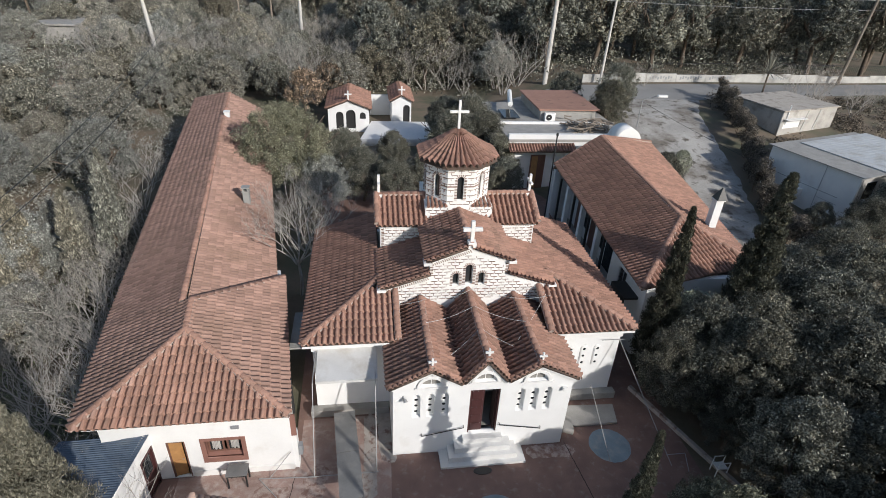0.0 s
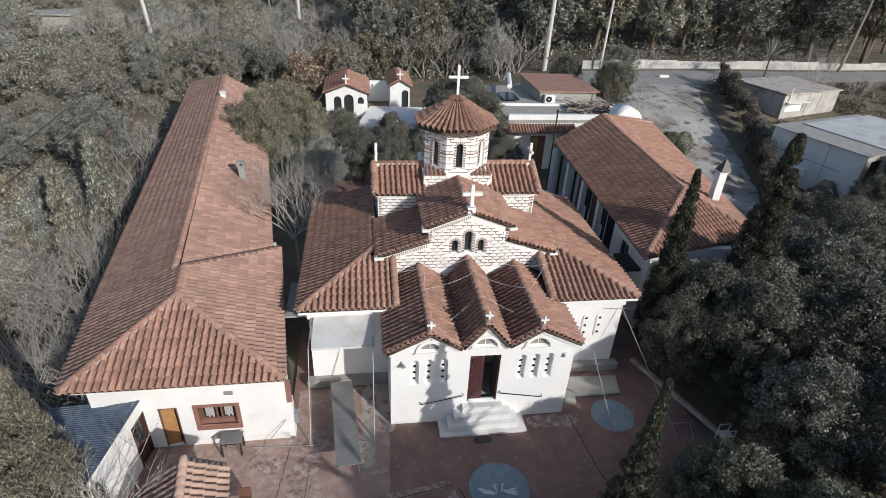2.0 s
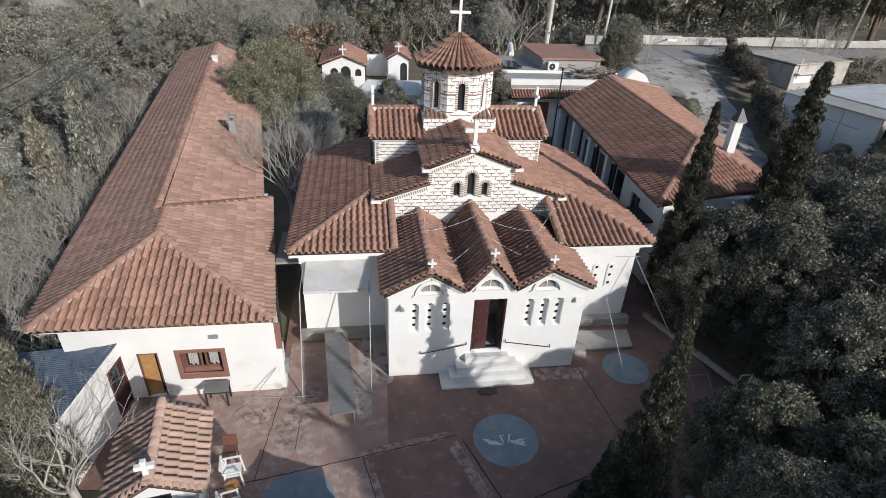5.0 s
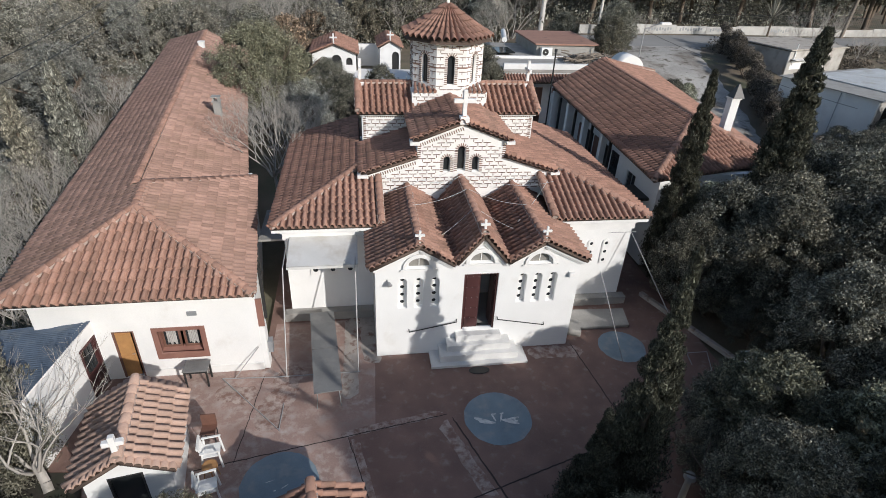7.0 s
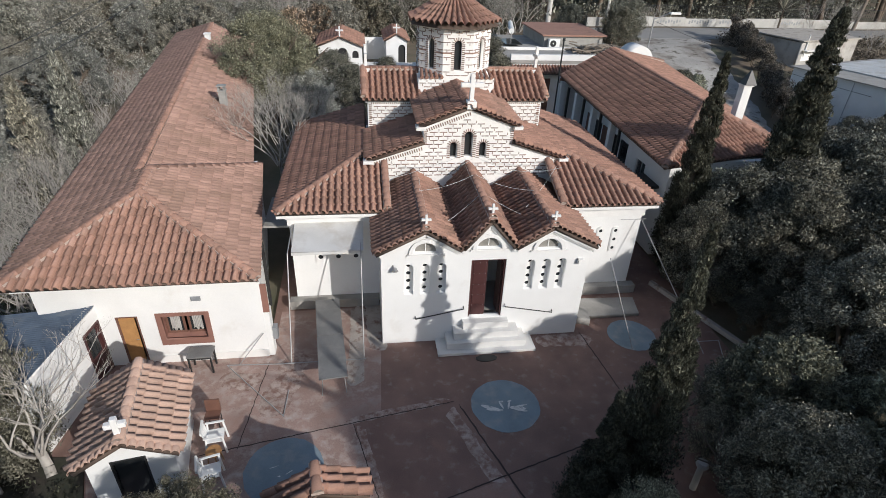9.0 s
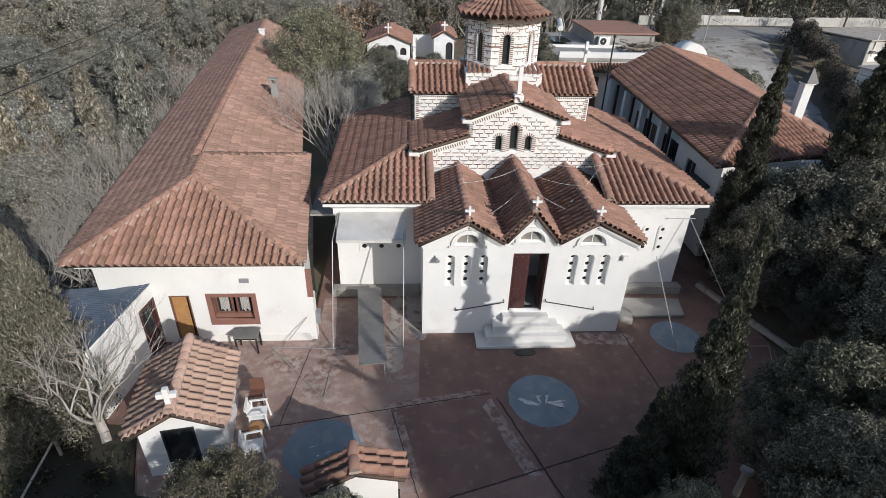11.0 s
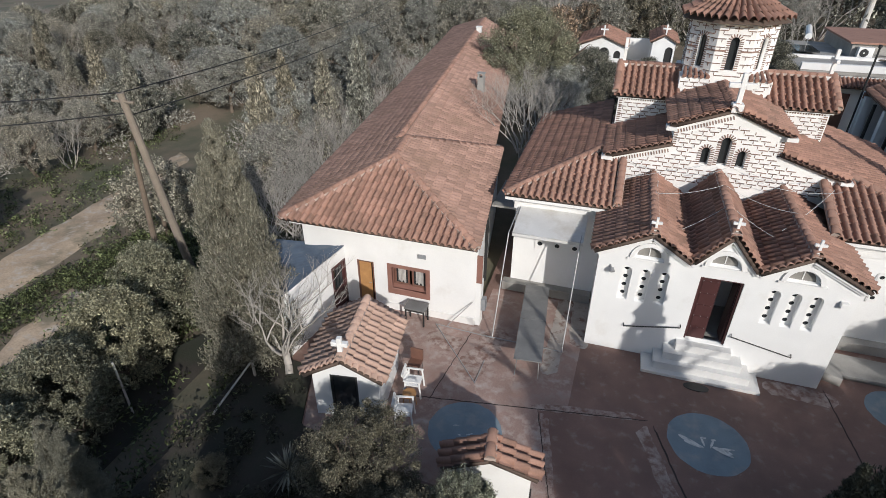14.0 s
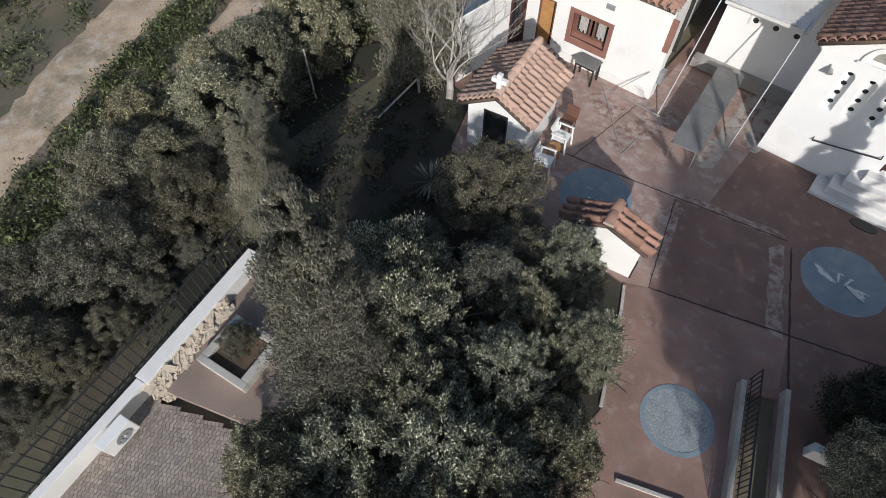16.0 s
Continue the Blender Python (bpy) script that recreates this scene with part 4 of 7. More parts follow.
part("wall_lamp", boxes((3.02, 3.20, -0.14, 0.0, 3.0, 3.16), bevel=0.015), M_TRIM, church, "small white box light")

# ---- wings of the church ----
for s in (-1, 1):
    part("cornice", boxes((min(s * 6.55, s * 3.42), max(s * 6.55, s * 3.42), 2.40, 2.549, 3.62, 3.90), (min(s * 6.5, s * 3.42), max(s * 6.5, s * 3.42), 2.47, 2.549, 3.34, 3.62)), M_TRIM, church, "moulded white cornice")
    part("plinth", boxes((min(s * 6.7, s * 3.45), max(s * 6.7, s * 3.45), 2.2, 2.549, 0, 0.34)), M_CONCRETE, church, "bare grey concrete plinth")
    part("eave_board", boxes((min(s * 6.78, s * 3.1), max(s * 6.78, s * 3.1), 2.12, 2.40, 3.80, 3.90)), M_TRIM, church)
for x in (4.32, 4.92, 5.52):
    part("niche_recess", plate(arch(x, 1.78, 0.30, 1.10), [arch(x, 1.81, 0.24, 1.03)], 0.03), M_TRIM, church, "", wall_at(0, 2.535))
    niche(church, x, 1.80, 0.22, 1.05, 2.53, 3)
for x in (-5.48, -4.86, -4.24):
    frame_ob = part("small_window", plate(rect(x - 0.17, x + 0.17, 1.82, 2.24), [ring(x, 2.03, 0.09)], 0.04), M_TRIM, church, "small pale panel with a round pane", wall_at(0, 2.53))
    part("round_pane", plate(ring(x, 2.03, 0.095), (), 0.01), M_GLASS_DARK, frame_ob, "", Matrix.Translation((0, 0, -0.012)))
M_AWNING = material("faded_awning_cloth", (0.56, 0.555, 0.54), 0.9, 0.1, 1.2, 30, 0.05, stain=(0.44, 0.41, 0.37), stain_scale=1.1, stain_low=0.52, stain_high=0.75)
awning = thing("awning", "faded white awning on thin steel pipes against the church", "awning")
part("sheet", plate([(-6.25, 0.0), (-3.95, 0.0), (-3.95, 1.62), (-6.25, 1.62)], (), 0.015), M_AWNING, awning, "", Matrix.Translation((0, 0.95, 3.19)) @ Matrix.Rotation(math.atan2(0.26, 1.55), 4, "X"))
part("valance", boxes((-6.25, -3.95, 0.93, 0.945, 3.08, 3.18)), M_AWNING, awning)
for x in (-6.38, -4.06):
    part("post", tubes(((x, -0.72, 0), (x + 0.02, 0.9, 3.19), 0.020), ((x + 0.02, 0.9, 3.19), (x + 0.05, 2.5, 3.40), 0.018)), M_STEEL, awning, "thin leaning steel pipe")
part("rail", tubes(((-6.6, -0.72, 0.03), (-4.0, -0.74, 0.03), 0.018)), M_STEEL, awning)

table = thing("trestle_table", "long grey metal-topped trestle table on thin steel legs", "table")
tm = Matrix.Translation((-5.13, -0.30, 0)) @ Matrix.Rotation(radians(5.0), 4, "Z")
part("table_top", boxes((-0.42, 0.42, -2.0, -0.01, 0.73, 0.76), m=tm), M_TABLE, table)
part("table_top", boxes((-0.42, 0.42, 0.01, 2.0, 0.73, 0.76), m=tm), M_TABLE, table)
for y in (-1.9, -0.1, 0.1, 1.9):
    for x in (-0.36, 0.36):
        part("leg", tubes((tm @ Vector((x, y, 0)), tm @ Vector((x * 0.9, y * 0.97, 0.73)), 0.014)), M_STEEL, table)

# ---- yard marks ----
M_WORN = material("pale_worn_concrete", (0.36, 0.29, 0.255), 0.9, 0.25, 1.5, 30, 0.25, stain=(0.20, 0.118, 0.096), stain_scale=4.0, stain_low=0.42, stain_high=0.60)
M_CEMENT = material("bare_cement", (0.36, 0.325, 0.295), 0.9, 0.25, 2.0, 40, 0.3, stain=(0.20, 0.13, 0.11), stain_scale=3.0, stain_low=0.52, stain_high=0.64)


def rough_line(pts, seed, step=0.12, jitter=0.012):
    """A line through places with small chance kinks."""
    rng = random.Random(seed)
    out = []
    for p, q in zip(pts, pts[1:]):
        n = max(2, int(math.hypot(q[0] - p[0], q[1] - p[1]) / step))
        out += [(p[0] + (q[0] - p[0]) * k / n + rng.uniform(-jitter, jitter), p[1] + (q[1] - p[1]) * k / n + rng.uniform(-jitter, jitter)) for k in range(n)]
    return out + [pts[-1]]


def yard_strip(name, pts, widths, z, mat, label, category, seed):
    """A low strip on the yard along a line, with an uneven width."""
    rng = random.Random(seed)
    line = [Vector((*p, 0)) for p in pts]
    bm = bmesh.new()
    rows = []
    d = (line[-1] - line[0]).normalized()
    n = Vector((-d.y, d.x, 0))
    wa, wb = widths
    for k, p in enumerate(line):
        wa = widths[0] + (wa - widths[0]) * 0.6 + rng.uniform(-0.06, 0.06) * (widths[0] + widths[1])
        wb = widths[1] + (wb - widths[1]) * 0.6 + rng.uniform(-0.06, 0.06) * (widths[0] + widths[1])
        end = min(1.0, 0.3 + 0.35 * min(k, len(line) - 1 - k))
        a, b = p + n * wa * end, p - n * wb * end
        rows.append([bm.verts.new((q.x, q.y, zz)) for q, zz in ((a, 0.0), (a, z), (b, z), (b, 0.0))])
    for r, q in zip(rows, rows[1:]):
        for j in range(3):
            bm.faces.new((r[j], r[j + 1], q[j + 1], q[j]))
    tagged(part(name, bm, mat), label, category, kind="structure")


for k, (pts, w) in enumerate((([(-8.6, -4.1), (-1.4, -2.85)], 0.014), ([(-3.6, -6.5), (1.6, -4.95), (5.0, -4.0)], 0.018), ([(-1.26, -3.0), (-0.30, -5.74), (0.3, -7.4)], 0.022), ([(-4.4, -3.4), (-3.6, -6.5)], 0.012), ([(3.6, 0.0), (3.9, -2.9), (4.3, -4.2)], 0.016), ([(-7.1, -0.6), (-7.5, -4.0)], 0.012))):
    yard_strip("yard_joint", rough_line(pts, k), (w, w), 0.008, M_JOINT, "dark tarred joint in the concrete yard", "joint", k)
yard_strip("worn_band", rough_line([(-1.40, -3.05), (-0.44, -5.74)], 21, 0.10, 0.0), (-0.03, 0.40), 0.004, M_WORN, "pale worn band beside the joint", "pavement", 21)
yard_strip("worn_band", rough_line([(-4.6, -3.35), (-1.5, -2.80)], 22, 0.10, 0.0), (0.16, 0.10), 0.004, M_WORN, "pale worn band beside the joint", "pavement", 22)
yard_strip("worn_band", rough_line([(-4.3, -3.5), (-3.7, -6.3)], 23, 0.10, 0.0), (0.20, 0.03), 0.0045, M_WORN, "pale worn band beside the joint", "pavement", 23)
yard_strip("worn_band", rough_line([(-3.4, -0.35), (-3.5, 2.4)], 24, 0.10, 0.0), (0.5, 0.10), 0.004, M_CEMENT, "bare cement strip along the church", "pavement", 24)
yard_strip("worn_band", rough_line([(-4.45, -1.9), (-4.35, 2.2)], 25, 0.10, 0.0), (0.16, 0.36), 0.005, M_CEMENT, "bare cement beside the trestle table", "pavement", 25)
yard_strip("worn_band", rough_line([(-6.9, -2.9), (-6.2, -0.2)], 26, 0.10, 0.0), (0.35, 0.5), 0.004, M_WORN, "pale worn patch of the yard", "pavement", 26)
yard_strip("worn_band", rough_line([(1.9, -0.32), (3.9, -0.4)], 27, 0.10, 0.0), (0.25, 0.35), 0.004, M_WORN, "pale patch in front of the porch", "pavement", 27)
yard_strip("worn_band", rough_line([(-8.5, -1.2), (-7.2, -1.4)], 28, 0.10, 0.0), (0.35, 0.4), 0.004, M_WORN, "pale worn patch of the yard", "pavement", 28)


def painted_disc(x, y, r, label, strokes, mat=None):
    """A faded blue disc painted on the yard, with pale brush marks."""
    rng = random.Random(int(100 * (x + 20)))
    pts = [(x + r * (1 + rng.uniform(-0.015, 0.015)) * math.cos(2 * math.pi * k / 40), y + r * (1 + rng.uniform(-0.015, 0.015)) * math.sin(2 * math.pi * k / 40)) for k in range(40)]
    ob = tagged(part("painted_disc", plate(pts, (), 0.004), mat or M_BLUE, m=Matrix.Translation((0, 0, 0.004))), label, "painted marking")
    for k, (sx, sy, lx, ly, turn) in enumerate(strokes):
        lift = 0.0065 + 0.0015 * k
        pts = [(lx * math.cos(2 * math.pi * j / 14), ly * math.sin(2 * math.pi * j / 14)) for j in range(14)]
        part("pale_mark", plate(pts, (), 0.003), M_CHALK, ob, "faded white brush mark", Matrix.Translation((x + sx, y + sy, lift)) @ Matrix.Rotation(turn, 4, "Z"))


painted_disc(0.13, -3.15, 1.04, "faded blue painted disc with two pale brush shapes on the yard", [(-0.46, -0.08, 0.32, 0.07, -0.45), (-0.36, -0.16, 0.26, 0.06, -0.2), (-0.13, 0.0, 0.03, 0.16, 0.25), (-0.10, 0.14, 0.07, 0.03, 0.1), (0.10, -0.02, 0.03, 0.17, -0.35), (0.15, 0.13, 0.07, 0.03, 0.3), (0.34, -0.17, 0.25, 0.07, -0.2), (0.44, -0.10, 0.22, 0.04, 0.15), (0.42, -0.26, 0.20, 0.045, -0.3)])
painted_disc(-6.19, -4.75, 1.02, "faded blue painted disc on the yard", [(-0.1, -0.2, 0.04, 0.02, 0.2), (0.15, -0.1, 0.1, 0.015, 0.6), (-0.25, 0.1, 0.12, 0.012, 0.3)])
painted_disc(-1.52, -9.10, 0.80, "worn blue painted disc with chalky speckles on the yard", [], M_BLUE_WORN)
rim = part("rim", plate(ring(0, 0, 0.80, 44), [ring(0, 0, 0.70, 44)], 0.003), M_BLUE, bpy.data.objects["painted_disc.002"], "faded blue rim", Matrix.Translation((-1.52, -9.10, 0.0065)))
painted_disc(5.45, -0.35, 0.85, "pale blue painted disc beside the church", [])
tagged(part("drain_mat", plate([(0.36 * math.cos(2 * math.pi * k / 24), 0.17 * math.sin(2 * math.pi * k / 24)) for k in range(24)], (), 0.02), M_IRON, m=Matrix.Translation((-0.02, -1.06, 0.012))), "black rubber doormat below the church steps", "doormat")

# ---- long house: window, doors, lean-to ----
M_LACE = material("grey_white_lace", (0.36, 0.35, 0.33), 0.9, 0.25, 8, 60, 0.1)
M_FRAME = material("red_brown_painted_wood", (0.235, 0.118, 0.092), 0.55, 0.15, 3, 60, 0.1)


def framed_window(parent, x0, x1, z0, z1, y):
    """A wide flat surround, a deep reveal with a sloping sill, and two small sashes set back in it."""
    w = part("window_1", plate(rect(x0, x1, z0, z1), [rect(x0 + 0.15, x1 - 0.15, z0 + 0.22, z1 - 0.13)], 0.10), M_FRAME, parent, "red-brown framed window with lace curtains", wall_at(0, y))
    mid = (x0 + x1) / 2
    part("reveal", boxes((x0 + 0.12, x0 + 0.15, z0 + 0.2, z1 - 0.1, -0.26, -0.051), (x1 - 0.15, x1 - 0.12, z0 + 0.2, z1 - 0.1, -0.26, -0.051), (x0 + 0.15, x1 - 0.15, z1 - 0.13, z1 - 0.10, -0.26, -0.051)), M_FRAME, w)
    sill = boxes((x0 + 0.15, x1 - 0.15, z0 + 0.19, z0 + 0.22, -0.26, -0.051))
    for v in sill.verts:
        if v.co.z < -0.1:
            v.co.y += 0.10
    part("window_sill", sill, M_FRAME, w, "sloping red-brown sill")
    for a, b in ((x0 + 0.17, mid - 0.04), (mid + 0.04, x1 - 0.17)):
        part("sash", plate(rect(a, b, z0 + 0.30, z1 - 0.14), [rect(a + 0.07, b - 0.07, z0 + 0.37, z1 - 0.2)], 0.04), M_BROWNWOOD, w, "", Matrix.Translation((0, 0, -0.20)))
        part("pane", plate(rect(a + 0.06, b - 0.06, z0 + 0.36, z1 - 0.19), (), 0.01), M_GLASS_DARK, w, "", Matrix.Translation((0, 0, -0.21)))
        bm = bmesh.new()
        n = 12
        for k in range(n):
            u0, u1 = a + 0.14 + (b - a - 0.28) * k / n, a + 0.14 + (b - a - 0.28) * (k + 1) / n
            za, zb = -0.196 + 0.012 * (k % 2), -0.196 + 0.012 * ((k + 1) % 2)
            drop = z0 + 0.42 + 0.05 * math.sin(k * 1.1)
            bm.faces.new([bm.verts.new(p) for p in ((u0, drop, za), (u1, drop, zb), (u1, z1 - 0.21, zb), (u0, z1 - 0.21, za))])
        part("curtain", bm, M_LACE, w, "white lace curtain")


framed_window(house, -10.29, -8.73, 0.70, 1.93, HF + 0.03)
x0, x1 = -11.44, -10.80
d = part("door", boxes((x0, x0 + 0.06, 0, 0.12, 0, 1.86), (x1 - 0.06, x1, 0, 0.12, 0, 1.86), (x0 + 0.06, x1 - 0.06, 0, 0.12, 1.80, 1.86)), M_BROWNWOOD, house, "varnished light wood door standing ajar", Matrix.Translation((0, HF + 0.02, 0)))
bm = boxes((0, 0.42, 0, 0.04, 0.02, 1.79))
for z in (0.14, 0.98):
    box(bm, 0.07, 0.35, -0.014, 0, z, z + 0.70)
part("leaf", bm, M_OAK, d, "light varnished leaf", Matrix.Translation((x0 + 0.065, 0.03, 0)) @ Matrix.Rotation(radians(12), 4, "Z"))
part("handle", tubes(((x0 + 0.42, 0.0, 0.95), (x0 + 0.50, 0.0, 0.95), 0.012)), M_STEEL, d)
part("room_back", boxes((-13.1, -7.4, 2.5, 2.6, 0, 3.2)), M_DARK, house)
part("vent", boxes((-9.14, -8.86, HF - 0.05, HF - 0.001, 2.36, 2.50), (-9.12, -8.88, HF - 0.06, HF - 0.05, 2.38, 2.40), (-9.12, -8.88, HF - 0.06, HF - 0.05, 2.42, 2.44)), M_SHEET, house, "grey louvred vent")
part("eave_moulding", boxes((-13.5, -7.05, HF - 0.12, HF - 0.001, 3.05, 3.28), (-13.6, -7.0, -0.76, HF - 0.001, 3.22, 3.29)), M_TRIM, house, "white eave moulding")
part("floor_band", boxes((-10.7, -7.13, HF - 0.03, HF - 0.001, 0.0, 0.28)), M_TRIM, house)
part("chimney", boxes((-11.12, -10.78, 14.85, 15.2, 3.5, 4.66), (-11.16, -10.74, 14.81, 15.24, 4.66, 4.72), (-11.12, -11.04, 14.85, 15.2, 4.72, 4.9), (-10.86, -10.78, 14.85, 15.2, 4.72, 4.9), (-11.17, -10.73, 14.80, 15.25, 4.9, 4.96), bevel=0.012), M_CONCRETE, house, "small grey rendered chimney")
part("ridge_vent", boxes((-15.0, -14.65, 29.3, 29.7, 4.2, 5.0), (-15.05, -14.6, 29.25, 29.75, 5.0, 5.08), bevel=0.015), M_WHITE, house, "small white chimney at the ridge")
part("pilaster", boxes((-7.118, -6.95, HF + 0.02, HF + 0.40, 0, 1.74), bevel=0.01), M_WHITE, house)
part("shutter", boxes((-7.118, -6.93, HF + 0.02, HF + 0.07, 1.75, 2.80)), M_FRAME, house, "brown painted shutter at the corner")
meter = part("meter_box", boxes((-6.948, -6.80, HF + 0.10, HF + 0.36, 0.60, 1.05), bevel=0.01), M_SHEET, house, "grey metal meter box")
part("side_canopy", boxes((-7.45, -6.45, 3.2, 5.6, 2.90, 2.98)), M_CONCRETE, house)

# side room under a blue sheet roof: its wall runs out from the house, with a maroon door near the corner
lean = thing("lean_to", "white walled lean-to room with a blue corrugated sheet roof", "lean-to", m=Matrix.Translation((-11.88, -0.255, 0)) @ Matrix.Rotation(radians(83), 4, "Z") @ Matrix.Rotation(radians(180), 4, "Z"))
part("wall", plate([(0, -1.0), (3.15, -1.0), (3.15, 2.26), (0, 2.30)], [rect(0.06, 0.86, 0.0, 1.86)], 0.2), M_WHITE, lean, "", wall_at(0, -0.10))
part("wall", boxes((3.15, 3.35, -2.9, 0.0, -1.0, 1.78)), M_WHITE, lean)
d = part("door", boxes((0.06, 0.12, -0.10, 0.03, 0, 1.86), (0.80, 0.86, -0.10, 0.03, 0, 1.86), (0.12, 0.80, -0.10, 0.03, 1.80, 1.86)), M_MAROON, lean, "dark maroon glazed door")
part("leaf", plate(rect(0.12, 0.80, 0.02, 1.79), [rect(0.20, 0.72, 0.85, 1.70)], 0.04), M_MAROON, d, "", wall_at(0, -0.06))
part("pane", plate(rect(0.19, 0.73, 0.84, 1.71), (), 0.01), M_GLASS_DARK, d, "", wall_at(0, -0.06))
for x in (0.37, 0.54):
    part("bar", boxes((x - 0.012, x + 0.012, -0.035, -0.02, 0.86, 1.69)), M_IRON, d)
bm = bmesh.new()
n = 72
for k in range(n):
    y0, y1 = -0.05 + 3.35 * k / n, -0.05 + 3.35 * (k + 1) / n
    z0, z1 = 0.026 * (k % 2), 0.026 * ((k + 1) % 2)
    bm.faces.new([bm.verts.new(p) for p in ((y0, 0.0, 2.31 + z0), (y1, 0.0, 2.31 + z1), (y1, -3.2, 1.80 + z1), (y0, -3.2, 1.80 + z0))])
bmesh.ops.remove_doubles(bm, verts=bm.verts, dist=0.001)
bmesh.ops.solidify(bm, geom=list(bm.faces), thickness=0.006)
part("roof_sheet", bm, M_SLATE, lean, "faded blue corrugated sheet")
for x, y, z in ((0.4, -3.0, 1.80), (3.2, -3.0, 1.80)):
    part("post", tubes(((x, y, -1.1), (x, y, z), 0.05)), M_POLE, lean)

side_table = thing("outdoor_table", "worn grey wooden table standing against the white wall", "table")
part("table_top", boxes((-9.45, -8.70, -0.95, -0.42, 0.66, 0.70), bevel=0.008), M_TABLE, side_table)
for x in (-9.40, -8.75):
    for y in (-0.90, -0.47):
        part("leg", boxes((x - 0.025, x + 0.025, y - 0.025, y + 0.025, 0, 0.66)), M_IRON, side_table)
part("apron", boxes((-9.40, -8.75, -0.92, -0.90, 0.58, 0.66)), M_IRON, side_table)
ob = thing("clothes_line_frame", "thin bent steel pipe frame standing on the yard", "pipe frame")
part("pipe", tubes(((-8.4, -0.62, 0.02), (-6.3, -0.74, 0.02), 0.016), ((-8.4, -0.62, 0.02), (-6.38, -2.95, 0.02), 0.016), ((-8.0, -0.60, 0.02), (-7.2, -0.32, 1.0), 0.014), ((-6.4, -2.95, 0.02), (-6.35, -1.9, 0.02), 0.014)), M_STEEL, ob)

# ---- shrine ----
SM = Matrix.Translation((-9.42, -5.28, 0)) @ Matrix.Rotation(radians(9), 4, "Z")
shrine = thing("shrine", "small white chapel shrine with a tiled gable roof and cross", "shrine", m=SM)
part("front_wall", plate([(-0.92, 0), (0.92, 0), (0.92, 1.68), (0, 2.18), (-0.92, 1.68)], [rect(-0.42, 0.34, 0.0, 1.55)], 0.16), M_WHITE, shrine, "", wall_at(0, 0.08))
part("back_wall", plate([(-0.92, 0), (0.92, 0), (0.92, 1.68), (0, 2.18), (-0.92, 1.68)], (), 0.16), M_WHITE, shrine, "", wall_at(0, 2.22))
for s in (-1, 1):
    part("side_wall", boxes((min(s * 0.92, s * 0.76), max(s * 0.92, s * 0.76), 0.16, 2.14, 0, 1.68)), M_WHITE, shrine)
part("doorway", boxes((-0.42, -0.37, 0.0, 0.1, 0, 1.55), (0.29, 0.34, 0.0, 0.1, 0, 1.55), (-0.37, 0.29, 0.0, 0.1, 1.50, 1.55)), M_IRON, shrine, "dark metal door frame")
part("door_leaf", boxes((-0.37, 0.29, 0.06, 0.09, 0.02, 1.5)), M_GLASS_DARK, shrine, "dark glazed metal door")
tiled("roof", shrine, (-1.12, 2.45, 1.62), (-1.12, -0.20, 1.62), [(0, -0.20, 2.26), (0, 2.45, 2.26)], singles=90, mat=M_TILE_PALE, piece=TILE_PALE)
tiled("roof", shrine, (1.12, -0.20, 1.62), (1.12, 2.45, 1.62), [(0, 2.45, 2.26), (0, -0.20, 2.26)], singles=90, mat=M_TILE_PALE, piece=TILE_PALE)
ridge(shrine, (0, -0.2, 2.28), (0, 2.45, 2.28), mesh=CAP_PALE)
verge(shrine, (-1.12, -0.30, 1.70), (0, -0.30, 2.34), step=0.19, mesh=CAP_PALE)
verge(shrine, (0, -0.30, 2.34), (1.12, -0.30, 1.70), step=0.19, mesh=CAP_PALE)
verge(shrine, (-1.12, 2.52, 1.70), (0, 2.52, 2.34), out=(0, 1, 0), step=0.19, mesh=CAP_PALE)
verge(shrine, (0, 2.52, 2.34), (1.12, 2.52, 1.70), out=(0, 1, 0), step=0.19, mesh=CAP_PALE)
cross("roof_cross", (-0.02, -0.02, 2.38), 0.52, 0.44, 0.13, M_TRIM, shrine, label="white cross")

# ---- kiosk ----
KM = Matrix.Translation((-5.08, -6.72, 0)) @ Matrix.Rotation(radians(9), 4, "Z")
kiosk = thing("kiosk", "small white masonry kiosk with a tiled gable roof", "kiosk", m=KM)
part("front_wall", plate([(-0.95, 0), (0.95, 0), (0.95, 1.28), (0, 1.66), (-0.95, 1.28)], (), 0.12), M_WHITE, kiosk, "", wall_at(0, 0.06))
part("back_wall", plate([(-0.95, 0), (0.95, 0), (0.95, 1.28), (0, 1.66), (-0.95, 1.28)], (), 0.12), M_WHITE, kiosk, "", wall_at(0, 0.48))
for s in (-1, 1):
    part("side_wall", boxes((min(s * 0.95, s * 0.83), max(s * 0.95, s * 0.83), 0.122, 0.418, 0, 1.28)), M_WHITE, kiosk)
tiled("roof", kiosk, (-1.12, 0.66, 1.24), (-1.12, -0.10, 1.24), [(0, -0.10, 1.72), (0, 0.66, 1.72)], singles=90)
tiled("roof", kiosk, (1.12, -0.10, 1.24), (1.12, 0.66, 1.24), [(0, 0.66, 1.72), (0, -0.10, 1.72)], singles=90)
ridge(kiosk, (0, -0.12, 1.74), (0, 0.68, 1.74))
part("pipe", tubes(((0.97, 0.02, 0.0), (0.97, 0.02, 0.75), 0.025)), M_IRON, kiosk, "dark rusty pipe")


